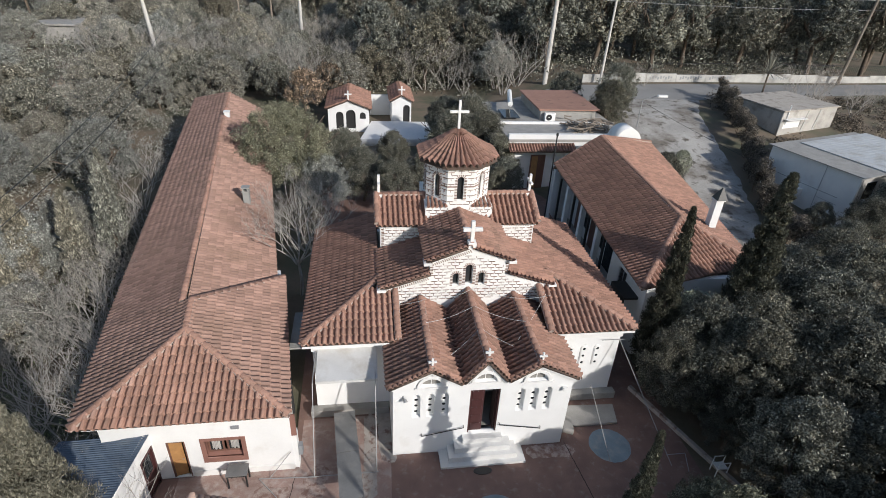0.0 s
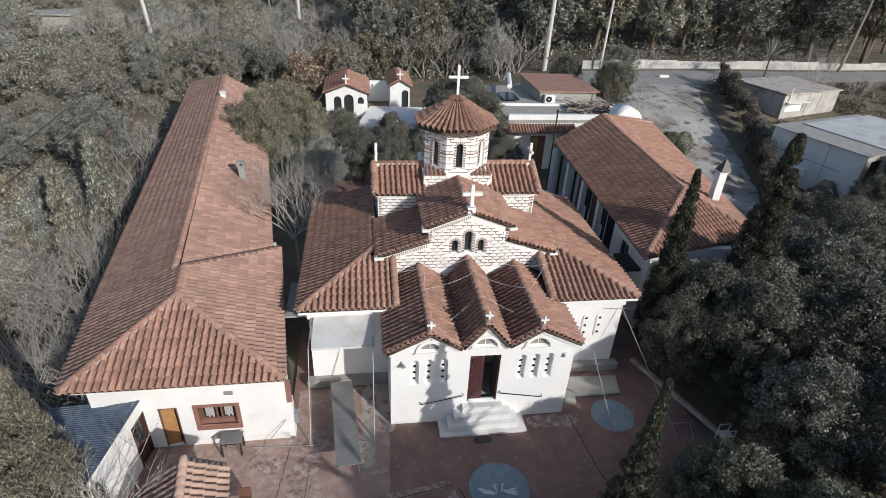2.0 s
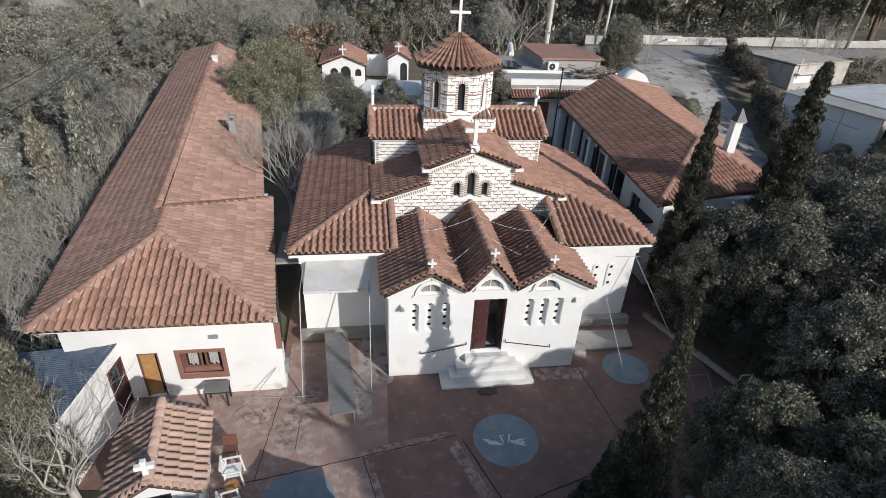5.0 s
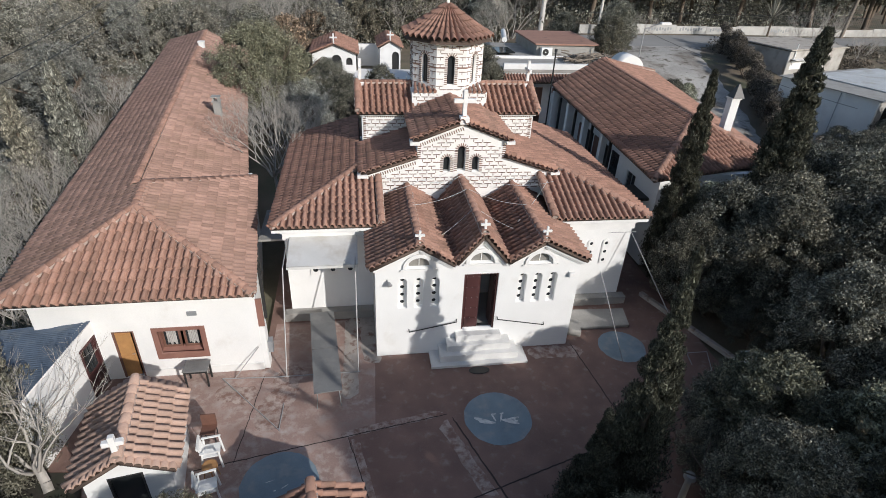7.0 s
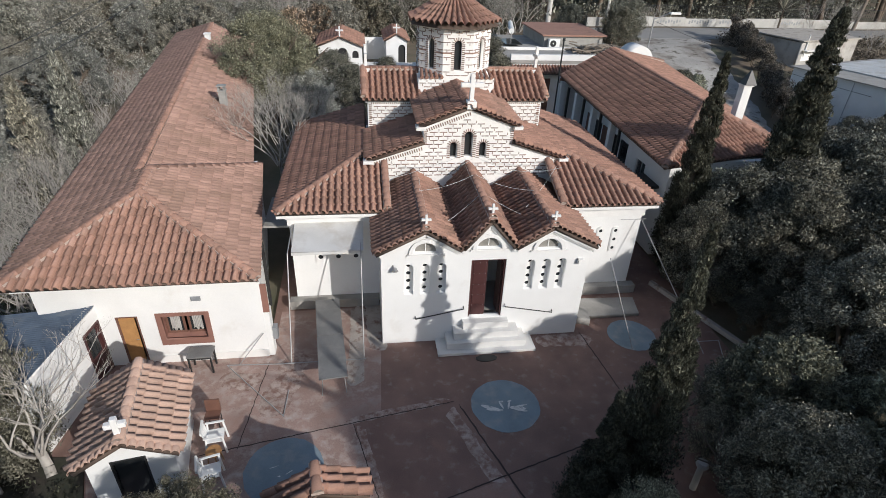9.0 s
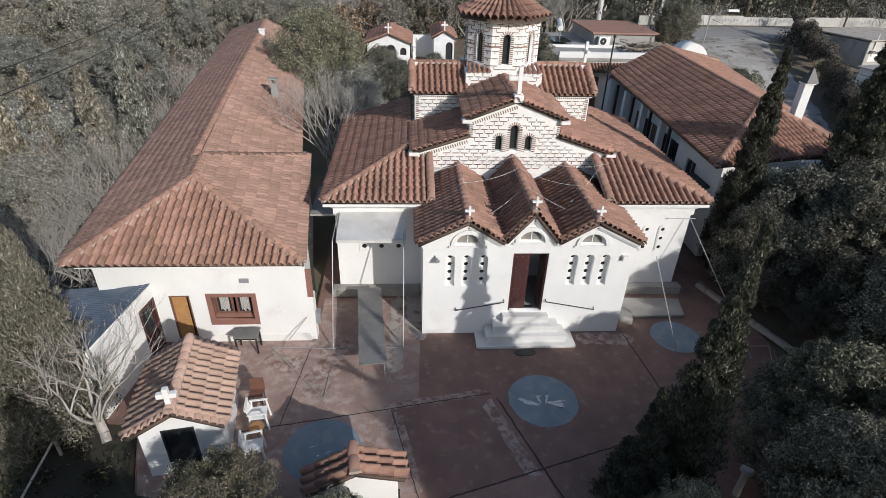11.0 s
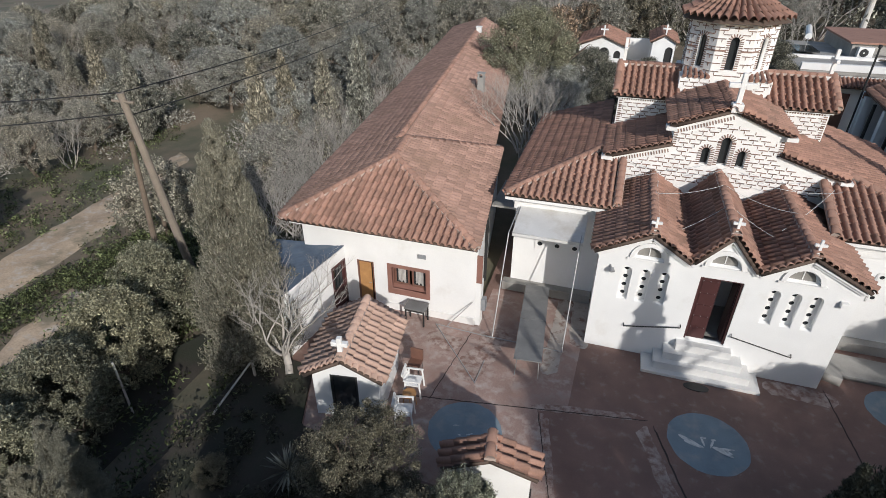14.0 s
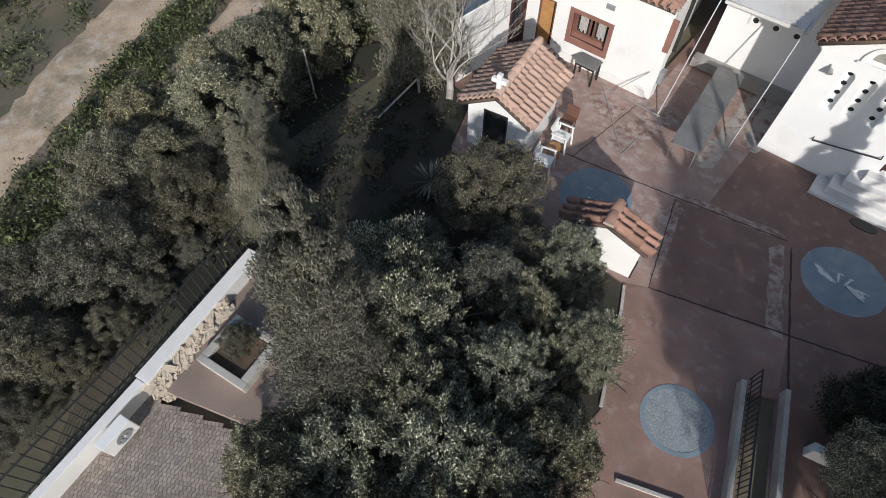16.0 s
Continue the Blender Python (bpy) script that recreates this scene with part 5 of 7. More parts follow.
# ---- plastic chairs ----
def garden_chair():
    ch = thing("garden_chair", "white moulded plastic garden armchair beside the shrine", "chair", "chairs beside the shrine")
    part("seat", boxes((-0.23, 0.23, -0.22, 0.22, 0.40, 0.43), bevel=0.012), M_PLASTIC, ch)
    bm = bmesh.new()
    for k in range(5):
        x = -0.18 + 0.09 * k
        box(bm, x - 0.03, x + 0.03, 0.20, 0.225, 0.43, 0.80)
    box(bm, -0.25, 0.25, 0.19, 0.235, 0.76, 0.84)
    bmesh.ops.transform(bm, matrix=Matrix.Translation((0, 0.2, 0.43)) @ Matrix.Rotation(-0.22, 4, "X") @ Matrix.Translation((0, -0.2, -0.43)), verts=bm.verts)
    part("backrest", bm, M_PLASTIC, ch)
    for s in (-1, 1):
        part("armrest", boxes((s * 0.27 - 0.03, s * 0.27 + 0.03, -0.24, 0.26, 0.62, 0.65), bevel=0.01), M_PLASTIC, ch)
        for y in (-0.2, 0.2):
            part("leg", tubes(((s * 0.27, y * 1.25, 0), (s * 0.25, y, 0.63), 0.03, 0.026)), M_PLASTIC, ch)
    return ch


chair = garden_chair()
chair.matrix_basis = pose(-8.02, -3.80, 0, 0, 0, 98)
copy_thing(chair, pose(-7.88, -4.92, 0, 0, 0, 104))
stool = thing("stool", "small round cane stool with a wooden seat", "stool")
bm = bmesh.new()
bmesh.ops.create_cone(bm, cap_ends=True, segments=18, radius1=0.20, radius2=0.20, depth=0.04, matrix=Matrix.Translation((-7.95, -4.35, 0.46)))
part("seat", bm, M_OAK, stool)
for a in range(4):
    c, s = math.cos(a * 1.571 + 0.4), math.sin(a * 1.571 + 0.4)
    part("leg", tubes(((-7.95 + 0.2 * c, -4.35 + 0.2 * s, 0), (-7.95 + 0.14 * c, -4.35 + 0.14 * s, 0.44), 0.015)), M_OAK, stool)
bench = thing("folding_chair", "dark folding chair behind the plastic chairs", "chair")
part("seat", boxes((-8.45, -8.05, -3.25, -2.9, 0.42, 0.45)), M_BROWNWOOD, bench)
part("backrest", boxes((-8.45, -8.05, -2.92, -2.88, 0.45, 0.85)), M_BROWNWOOD, bench)
for x in (-8.42, -8.08):
    for y in (-3.22, -2.93):
        part("leg", tubes(((x, y, 0), (x, y, 0.42), 0.014)), M_IRON, bench)


# ---- tracks and roads ----
def ragged(points, seed, amount=0.14, step=0.5):
    """The same line in short steps, each pushed a little aside."""
    rng = random.Random(seed)
    out = []
    for p, q in zip(points, points[1:]):
        for k in range(8):
            out.append((p[0] + (q[0] - p[0]) * k / 8 + rng.uniform(-amount, amount), p[1] + (q[1] - p[1]) * k / 8 + rng.uniform(-amount, amount) * 0.3))
    return out + [points[-1]]


def strip(name, left, right, mat, label, category, lift=0.07):
    """A road that follows the land between two lines of equal length."""
    verts, faces, cols = [], [], 7
    rows = []
    for (a, b), (c, d) in zip(zip(left, left[1:]), zip(right, right[1:])):
        n = max(2, int(math.hypot(b[0] - a[0], b[1] - a[1]) / 1.4))
        for k in range(n):
            f = k / n
            rows.append(((a[0] + (b[0] - a[0]) * f, a[1] + (b[1] - a[1]) * f), (c[0] + (d[0] - c[0]) * f, c[1] + (d[1] - c[1]) * f)))
    rows.append((left[-1], right[-1]))
    for p, q in rows:
        for j in range(cols):
            f = j / (cols - 1)
            x, y = p[0] + (q[0] - p[0]) * f, p[1] + (q[1] - p[1]) * f
            verts.append((x, y, ground_height(x, y) + (lift if 0 < j < cols - 1 else -0.03)))
    for r in range(len(rows) - 1):
        faces += [(r * cols + j, r * cols + j + 1, (r + 1) * cols + j + 1, (r + 1) * cols + j) for j in range(cols - 1)]
    ob = part(name, (verts, faces), mat)
    for p in ob.data.polygons:
        p.use_smooth = True
    return tagged(ob, label, category, kind="structure")


strip("dirt_track", ragged([(-22.5, -18), (-24.2, -13.9), (-25.9, -10.9), (-27.4, -7.9), (-28.4, -3.6), (-29.1, 0), (-29.7, 4), (-29.8, 8.6), (-30.6, 12.4)], 1),
      ragged([(-19.2, -19), (-20.6, -15.6), (-22.2, -12.5), (-23.7, -9.6), (-25.0, -6.5), (-25.9, -1.6), (-26.2, 2.5), (-27.6, 7), (-29.0, 11.5)], 2), M_DIRT, "pale dry dirt track through the scrub", "track")
strip("far_track", [(-37.5, 48), (-40.5, 55), (-43, 65), (-36, 71)], [(-35.0, 48), (-36.5, 54), (-38, 62), (-33, 66)], M_DIRT, "pale dirt clearing in the far scrub", "track")
strip("foot_path", ragged([(-21.6, -9.5), (-22.2, -7.7), (-23.4, -4.8), (-23.9, -1.9)], 3), ragged([(-20.8, -9.3), (-21.3, -6.4), (-22.1, -3.5), (-22.8, -1.9)], 4), M_DIRT, "narrow pale foot path in the grass", "path")
strip("gravel_lane", ragged([(20.2, 13.5), (20.6, 19), (19.8, 25), (19.0, 31.6), (20.5, 36), (22.5, 42)], 5), ragged([(24.3, 13.5), (26.0, 19), (28.0, 25), (29.4, 31.6), (30.6, 37), (33.5, 42)], 6), M_GRAVEL, "wide pale gravel lane beside the annex", "lane")
strip("road", [(10, 42.5), (24, 41.5), (34, 42.0), (56, 45.5), (95, 50)], [(10, 49.0), (24, 48.6), (34, 49.6), (56, 51.0), (95, 56)], M_ASPHALT, "grey worn asphalt road", "road", 0.09)


M_WALL_GREY = material("grey_stained_concrete", (0.44, 0.43, 0.405), 0.9, 0.2, 0.6, 20, 0.2, stain=(0.2, 0.195, 0.185), stain_scale=0.5, stain_low=0.5, stain_high=0.75)


def far_wall():
    """A pale concrete wall in panels that step along the road, with a dark fence above."""
    w = thing("roadside_wall", "pale concrete panel wall with dark fence along the road", "wall", kind="structure")
    x, k = 22.0, 0
    while x < 66:
        y0 = 49.4 + (x - 22) * 0.075
        y1 = 49.4 + (x + 4.2 - 22) * 0.075
        z = ground_height(x, y0)
        a = math.atan2(y1 - y0, 4.2)
        part("panel", boxes((0, 4.18, 0, 0.2, -0.3, 0.95 + 0.12 * math.sin(k * 1.3)), bevel=0.02), M_WALL_GREY, w, "", Matrix.Translation((x, y0, z)) @ Matrix.Rotation(a, 4, "Z"))
        bm = bmesh.new()
        for j in range(14):
            tube(bm, (0.3 * j, 0.1, 1.1), (0.3 * j, 0.1, 2.3), 0.02, sides=4)
        tube(bm, (0, 0.1, 2.25), (4.2, 0.1, 2.25), 0.025, sides=4)
        part("fence_bars", bm, M_IRON, w, "", Matrix.Translation((x, y0, z)) @ Matrix.Rotation(a, 4, "Z"))
        if k in (2, 3, 4, 6):
            rows = []
            for j in range(9):
                w0 = 0.5 + 0.36 * j
                rows.append((w0, w0 + 0.22, -0.012, -0.003, 0.30 + 0.08 * (j % 3), 0.62 + 0.07 * ((j * 5) % 3)))
            part("scrawl", boxes(*rows), M_SHEET, w, "faded grey painted scrawl", Matrix.Translation((x, y0, z)) @ Matrix.Rotation(a, 4, "Z"))
        x += 4.2
        k += 1


far_wall()


# ---- buildings behind ----
flat = thing("flat_house", "low white house with a cluttered flat roof", "house")
part("wall", boxes((7.1, 17.2, 25.6, 25.9, 0, 4.0)), M_WHITE, flat)
part("wall", boxes((7.1, 7.4, 25.9, 36.0, 0, 4.0)), M_WHITE, flat)
part("wall", boxes((16.9, 17.2, 25.9, 36.0, 0, 4.0)), M_WHITE, flat)
part("wall", boxes((7.1, 17.2, 36.0, 36.3, 0, 4.0)), M_WHITE, flat)
part("roof_slab", boxes((7.0, 17.3, 25.5, 36.4, 4.0, 4.22)), M_CONCRETE, flat, "grey flat roof")
part("parapet", boxes((7.0, 17.3, 25.45, 25.75, 4.22, 4.62)), M_WHITE, flat)
part("parapet", boxes((7.0, 17.3, 29.4, 29.6, 4.22, 4.42)), M_WHITE, flat)
tiled("canopy", flat, (7.0, 24.75, 3.45), (12.4, 24.75, 3.45), [(12.4, 25.55, 3.8), (7.0, 25.55, 3.8)])
d = part("door", boxes((9.0, 9.08, 25.5, 25.62, 0, 2.9), (10.12, 10.2, 25.5, 25.62, 0, 2.9), (9.08, 10.12, 25.5, 25.62, 2.8, 2.9)), M_BROWNWOOD, flat, "brown wooden double door")
part("leaf", boxes((9.09, 9.59, 25.52, 25.58, 0.0, 2.8)), M_OAK, d)
part("leaf", boxes((9.61, 10.11, 25.52, 25.58, 0.0, 2.8)), M_BROWNWOOD, d)
part("barrel_end", plate([(1.1 * math.cos(math.pi * k / 12), 1.25 * math.sin(math.pi * k / 12)) for k in range(13)], (), 1.6), M_WHITE, flat, "white rounded gable", wall_at(16.2, 24.9, 4.3))
upper = thing("roof_room", "low roof room with a brown flat cover on the flat house", "roof room")
part("wall", boxes((11.0, 16.0, 30.6, 37.0, 4.22, 5.1)), M_CONCRETE, upper)
part("cover", boxes((10.8, 16.3, 30.4, 37.2, 5.1, 5.22)), M_TILE, upper, "brown roof cover")
ac = thing("air_conditioner", "white air conditioning unit on the flat roof", "air conditioner")
part("case", boxes((11.3, 12.2, 30.1, 30.5, 4.25, 4.95), bevel=0.02), M_PLASTIC, ac)
part("fan_grille", plate(ring(0, 0, 0.26, 16), [ring(0, 0, 0.06, 8)], 0.02), M_IRON, ac, "", wall_at(11.65, 30.09, 4.6))
heater = thing("solar_heater", "solar water heater with white tank on a steel stand", "solar heater")
part("tank", tubes(((8.6, 32.0, 5.2), (9.6, 36.5, 5.2), 0.22), sides=12), M_PLASTIC, heater)
part("panel", boxes((7.8, 9.2, 30.5, 33.0, 4.4, 4.46)), M_GLASS_DARK, heater)
part("stand", tubes(((8.6, 32, 4.22), (8.6, 32, 5.1), 0.03), ((9.5, 36.2, 4.22), (9.5, 36.2, 5.1), 0.03)), M_STEEL, heater)
rng = random.Random(77)
bm = bmesh.new()
for k in range(90):
    a = rng.uniform(0, 3.14)
    c = Vector((rng.uniform(12.8, 16.6), rng.uniform(26.6, 30.0), 4.28 + rng.uniform(0, 0.55)))
    d = Vector((math.cos(a), math.sin(a), rng.uniform(-0.25, 0.25))) * rng.uniform(0.3, 0.9)
    tube(bm, c - d, c + d, rng.uniform(0.03, 0.07), sides=5)
tagged(part("timber_pile", bm, M_POLE), "heap of old brown timber on the flat roof", "timber pile", kind="stuff")
lamp = thing("street_lamp", "street lamp with a curved arm and pale head", "street lamp")
part("pole", tubes(((18.2, 27.0, 0.3), (18.2, 27.0, 7.0), 0.06, 0.045), ((18.2, 27, 7.0), (19.2, 26.6, 7.5), 0.04)), M_STEEL, lamp)
part("head", boxes((19.1, 19.9, 26.3, 26.6, 7.42, 7.58), bevel=0.03), M_TRIM, lamp)


def chapel(x0, x1, y0, y1, h, rise, arches, label):
    """A small white chapel: gable to the front, tiled roof, arched openings and a cross."""
    c = thing("chapel", label, "chapel")
    xm = (x0 + x1) / 2
    part("front_wall", plate([(x0, -0.2), (x1, -0.2), (x1, h), (xm, h + rise), (x0, h)], [arch(x, 0.2 if hh > 1.4 else 1.2, w, hh) for x, w, hh in arches], 0.3), M_WHITE, c, "", wall_at(0, y0 + 0.15))
    for x, w, hh in arches:
        part("arched_door", plate(arch(x, 0.2 if hh > 1.4 else 1.2, w + 0.02, hh), (), 0.06), M_IRON, c, "dark arched door", wall_at(0, y0 + 0.2))
    for xa, xb in ((x0, x0 + 0.3), (x1 - 0.3, x1)):
        part("side_wall", boxes((xa, xb, y0 + 0.3, y1, -0.2, h)), M_WHITE, c)
    part("back_wall", boxes((x0, x1, y1, y1 + 0.3, -0.2, h)), M_WHITE, c)
    tiled("roof", c, (x0 - 0.2, y1 + 0.4, h - 0.08), (x0 - 0.2, y0 - 0.2, h - 0.08), [(xm, y0 - 0.2, h + rise + 0.05), (xm, y1 + 0.4, h + rise + 0.05)])
    tiled("roof", c, (x1 + 0.2, y0 - 0.2, h - 0.08), (x1 + 0.2, y1 + 0.4, h - 0.08), [(xm, y1 + 0.4, h + rise + 0.05), (xm, y0 - 0.2, h + rise + 0.05)])
    cross("roof_cross", (xm, y0 - 0.1, h + rise + 0.08), 0.9, 0.7, 0.13, M_TRIM, c)
    return c


chapel(-7.75, -3.65, 40.4, 46.5, 2.35, 0.75, ((-6.6, 0.75, 1.75), (-5.5, 0.95, 1.95), (-4.3, 0.6, 0.7)), "small white chapel with arched doors and a tiled gable roof")
chapel(-1.25, 0.8, 42.6, 48.0, 2.55, 0.55, ((0.3, 0.7, 1.9),), "narrow white chapel with one dark arched door")
slab("terrace", [(-4.6, 36.2), (2.4, 36.2), (2.8, 41.8), (-3.4, 42.0)], -0.3, 0.55, M_TRIM, "white painted terrace in front of the chapels", "terrace")
tagged(part("terrace_wall", boxes((-3.5, -0.9, 46.5, 46.8, -0.2, 2.1)), M_WHITE), "plain white wall between the chapels", "wall", kind="structure")

M_RENDER_OLD = material("weathered_render", (0.42, 0.40, 0.37), 0.9, 0.2, 0.8, 25, 0.25, stain=(0.26, 0.24, 0.215), stain_scale=0.9, stain_low=0.5, stain_high=0.7)
SZ = ground_height(36.5, 33.5)
shed = thing("concrete_shed", "pale weathered concrete shed with a brown flat roof", "shed", m=Matrix.Translation((38.8, 36.2, SZ)) @ Matrix.Rotation(radians(15), 4, "Z"))
SH = 4.70 - SZ
part("wall", plate([(-3.85, -0.5), (3.85, -0.5), (3.85, SH), (-3.85, SH - 0.1)], [rect(-3.4, -1.0, 0.45, 1.35)], 0.25), M_RENDER_OLD, shed, "", wall_at(0, -2.85))
part("shutter", boxes((-3.4, -1.0, -2.9, -2.85, 0.45, 1.35)), M_PLASTIC, shed, "white metal shutter")
part("shutter_hood", boxes((-3.6, -0.8, -3.5, -2.98, 1.38, 1.44)), M_TRIM, shed)
part("wall", boxes((-3.85, -3.6, -2.72, 2.6, -0.5, SH - 0.1)), M_RENDER_OLD, shed)
part("wall", boxes((3.6, 3.85, -2.72, 2.6, -0.5, SH - 0.02)), M_RENDER_OLD, shed)
part("wall", boxes((-3.85, 3.85, 2.602, 2.85, -0.5, SH - 0.1)), M_RENDER_OLD, shed)
part("roof", boxes((-4.05, 4.05, -3.15, 3.1, SH, SH + 0.12), bevel=0.02), material("brown_roof_slab", (0.42, 0.38, 0.33), 0.9, 0.25, 0.8, 20, 0.3, stain=(0.15, 0.135, 0.12), stain_scale=0.8), shed, "brown stained roof slab")
for x in (-0.6, 1.1):
    part("drain_pipe", tubes(((x, -3.02, 0.1), (x + 0.25, -3.02, SH - 0.1), 0.035)), M_PLASTIC, shed)
part("vent_pipe", tubes(((-3.3, -3.05, SH - 1.3), (-3.3, -3.05, SH + 0.6), 0.06)), M_PLASTIC, shed)
CZ = ground_height(30.5, 18)
cabin = thing("white_cabin", "white cabin with a pale ribbed metal roof and outdoor units", "cabin", m=Matrix.Translation((31.3, 17.5, CZ)) @ Matrix.Rotation(radians(16.7), 4, "Z"))
CH = 4.15 - CZ
part("wall", boxes((0, 0.2, 0, 7.3, -0.5, CH)), M_WHITE, cabin)
# Front wall takes the greyer render so its colour holds the shade.
part("wall", plate([(0.2, -0.5), (10.8, -0.5), (10.8, CH), (0.2, CH)], [rect(0.9, 2.3, 2.2, CH - 0.5), rect(3.4, 5.2, 2.2, CH - 0.5), rect(6.0, 7.6, 2.2, CH - 0.5)], 0.2), M_RENDER_OLD, cabin, "", wall_at(0, 0.1))
part("wall", boxes((0.2, 10.8, 7.1, 7.3, -0.5, CH)), M_WHITE, cabin)
for x0, x1, z0 in ((0.9, 2.3, 2.2), (3.4, 5.2, 2.2), (6.0, 7.6, 2.2)):
    w = part("window", plate(rect(x0, x1, z0, CH - 0.5), [rect(x0 + 0.07, x1 - 0.07, z0 + 0.07, CH - 0.57)], 0.06), M_SHEET, cabin, "grey metal framed opening", wall_at(0, 0.06))
    part("pane", plate(rect(x0 + 0.05, x1 - 0.05, z0 + 0.05, CH - 0.55), (), 0.01), M_GLASS_DARK, w)
M_METAL_PALE = material("pale_metal_sheet", (0.50, 0.51, 0.51), 0.5, 0.12, 0.6, 20, 0.08, metal=0.1, stain=(0.36, 0.34, 0.31), stain_scale=0.7, stain_low=0.5, stain_high=0.7)
metal_roof = part("roof", boxes((2.62, 11.3, -0.78, 6.7, CH + 0.04, CH + 0.10)), M_METAL_PALE, cabin, "pale ribbed metal roof")
for k in range(18):
    part("roof_sheet", boxes((2.6, 11.4, -0.8 + 0.42 * k, -0.8 + 0.42 * k + 0.39, CH + 0.10, CH + 0.15)), M_METAL_PALE, metal_roof)
part("roof_slab", boxes((-0.25, 2.6, -0.3, 7.5, CH, CH + 0.06), (2.6, 11.0, -0.3, 7.5, CH, CH + 0.038)), M_CONCRETE, cabin, "dull grey roof slab")
for y, z in ((4.1, 1.2), (1.3, 0.4)):
    u = part("outdoor_unit", boxes((-0.45, -0.02, y - 0.4, y + 0.4, z, z + 0.6), bevel=0.02), M_PLASTIC, cabin, "outdoor air conditioning unit")
    part("fan_grille", plate(ring(0, 0, 0.24, 16), [ring(0, 0, 0.05, 8)], 0.02), M_IRON, u, "", Matrix.Translation((-0.46, y, z + 0.3)) @ pose(0, 0, 0, 90, 0, 90))
part("cable_duct", tubes(((-0.03, 2.6, 0.2), (-0.03, 2.6, CH - 0.1), 0.018), ((-0.03, 0.9, 1.6), (-0.03, 2.6, 1.65), 0.014)), M_SHEET, cabin)
ruin = thing("ruined_shed", "far pale concrete shed among trees", "shed")
part("wall", boxes((-55, -49, 84, 84.3, -0.5, 2.6)), M_CONCRETE, ruin)
part("wall", boxes((-49.3, -49, 84.3, 92, -0.5, 2.6)), M_CONCRETE, ruin)
part("roof", boxes((-55.5, -48.7, 83.6, 92.5, 2.6, 2.85)), M_CONCRETE, ruin)


# ---- poles and cables ----
def pole(name, x, y, h, r, mat, label, lean=(0, 0), arm=0.0):
    z = ground_height(x, y)
    p = thing(name, label, "utility pole")
    part("shaft", tubes(((x, y, z - 0.2), (x + lean[0], y + lean[1], z + h), r, r * 0.7), sides=10), mat, p)
    if arm:
        part("crossarm", tubes(((x + lean[0] - arm, y + lean[1], z + h - 0.3), (x + lean[0] + arm, y + lean[1], z + h - 0.3), 0.05)), mat, p)
    return (x + lean[0], y + lean[1], z + h)


TOPA = pole("utility_pole", 17.8, 50.8, 11.5, 0.30, M_POLE_PALE, "tall pale utility pole by the road", (0.2, 0), 0.9)
TOPB = pole("lamp_pole", 23.9, 48.6, 11.2, 0.16, M_POLE_PALE, "slim pale lamp pole by the wall", (0.2, 0), 0.4)
pole("utility_pole", 58.0, 51.0, 11.0, 0.22, M_POLE, "leaning wooden utility pole by the road", (1.0, 0), 0.0)
pole("utility_pole", -32.5, 69.5, 11.5, 0.30, M_POLE_PALE, "tall pale utility pole in the scrub", (-0.9, 0), 0.7)
pole("utility_pole", -13.6, 79.0, 12.0, 0.28, M_POLE_PALE, "tall pale utility pole among olive trees", (0.1, 0), 0.7)
pole("utility_pole", -24.5, 88.0, 12.0, 0.2, M_POLE, "thin pole in the far woods")
pole("utility_pole", -19.5, 90.0, 12.0, 0.2, M_POLE, "thin pole in the far woods")
TOPL = pole("utility_pole", -19.35, 0.25, 8.1, 0.17, M_POLE, "old grey wooden utility pole beside the dirt track", (-0.1, -0.9), 0.45)
pole("support_pole", -20.2, -0.6, 6.3, 0.13, M_BARK, "brown wooden support pole beside the utility pole", (0.3, 0.2))
cables = thing("cables", "sagging black overhead cables", "cable")
for k, (p, q, dr) in enumerate(((TOPL, (-60, -12, 7.5), 1.2), ((TOPL[0], TOPL[1], TOPL[2] - 0.7), (-60, -15, 6.5), 1.2), (TOPL, (-26, 60, 9), 1.6), ((TOPL[0], TOPL[1], TOPL[2] - 0.8), (-24, 60, 8.2), 1.6))):
    wire("cable", sag(p, q, dr, 14), 0.022, M_IRON, cables)
lines = thing("power_lines", "thin pale power lines above the road", "cable")
for dz in (0.0, 0.35, 1.6):
    wire("line", sag((TOPA[0], TOPA[1], TOPA[2] - 0.2 - dz), (95, 58, 14.5 - dz), 0.8, 12), 0.02, M_STEEL, lines)
wire("line", sag((18.2, 27.0, 6.9), (24.0, 12.0, 5.2), 0.3, 8), 0.012, M_IRON, lines)
# thin lamp cables over the porch roofs
bunting = thing("light_cable", "thin pale cable slung loosely over the porch roofs", "cable")
for p, q, dr in (((-3.2, 3.9, 4.45), (-1.6, 3.6, 5.0), 0.12), ((-1.6, 3.6, 5.0), (0.2, 3.9, 5.2), 0.25), ((0.2, 3.9, 5.2), (3.4, 3.5, 4.9), 0.35), ((-1.2, 0.9, 4.2), (0.0, 1.6, 4.86), 0.05), ((0.0, 1.6, 4.86), (1.3, 1.2, 4.2), 0.05), ((1.5, 1.4, 4.35), (3.2, 3.6, 4.9), 0.1), ((-2.9, 4.2, 4.9), (-0.4, 4.1, 5.15), 0.3), ((0.4, 4.1, 5.2), (2.9, 4.2, 4.9), 0.28), ((-2.0, 2.4, 4.60), (-0.05, 2.9, 4.92), 0.12), ((0.05, 2.9, 4.92), (2.0, 2.2, 4.60), 0.14), ((-1.9, 3.4, 4.60), (-2.0, 2.4, 4.60), 0.02)):
    wire("cable", sag(p, q, dr, 8), 0.007, M_CHALK, bunting)

# ---- yard to the right of the church ----
ramp = thing("canopy_frame", "white steel pipe canopy frame beside the church", "pipe frame")
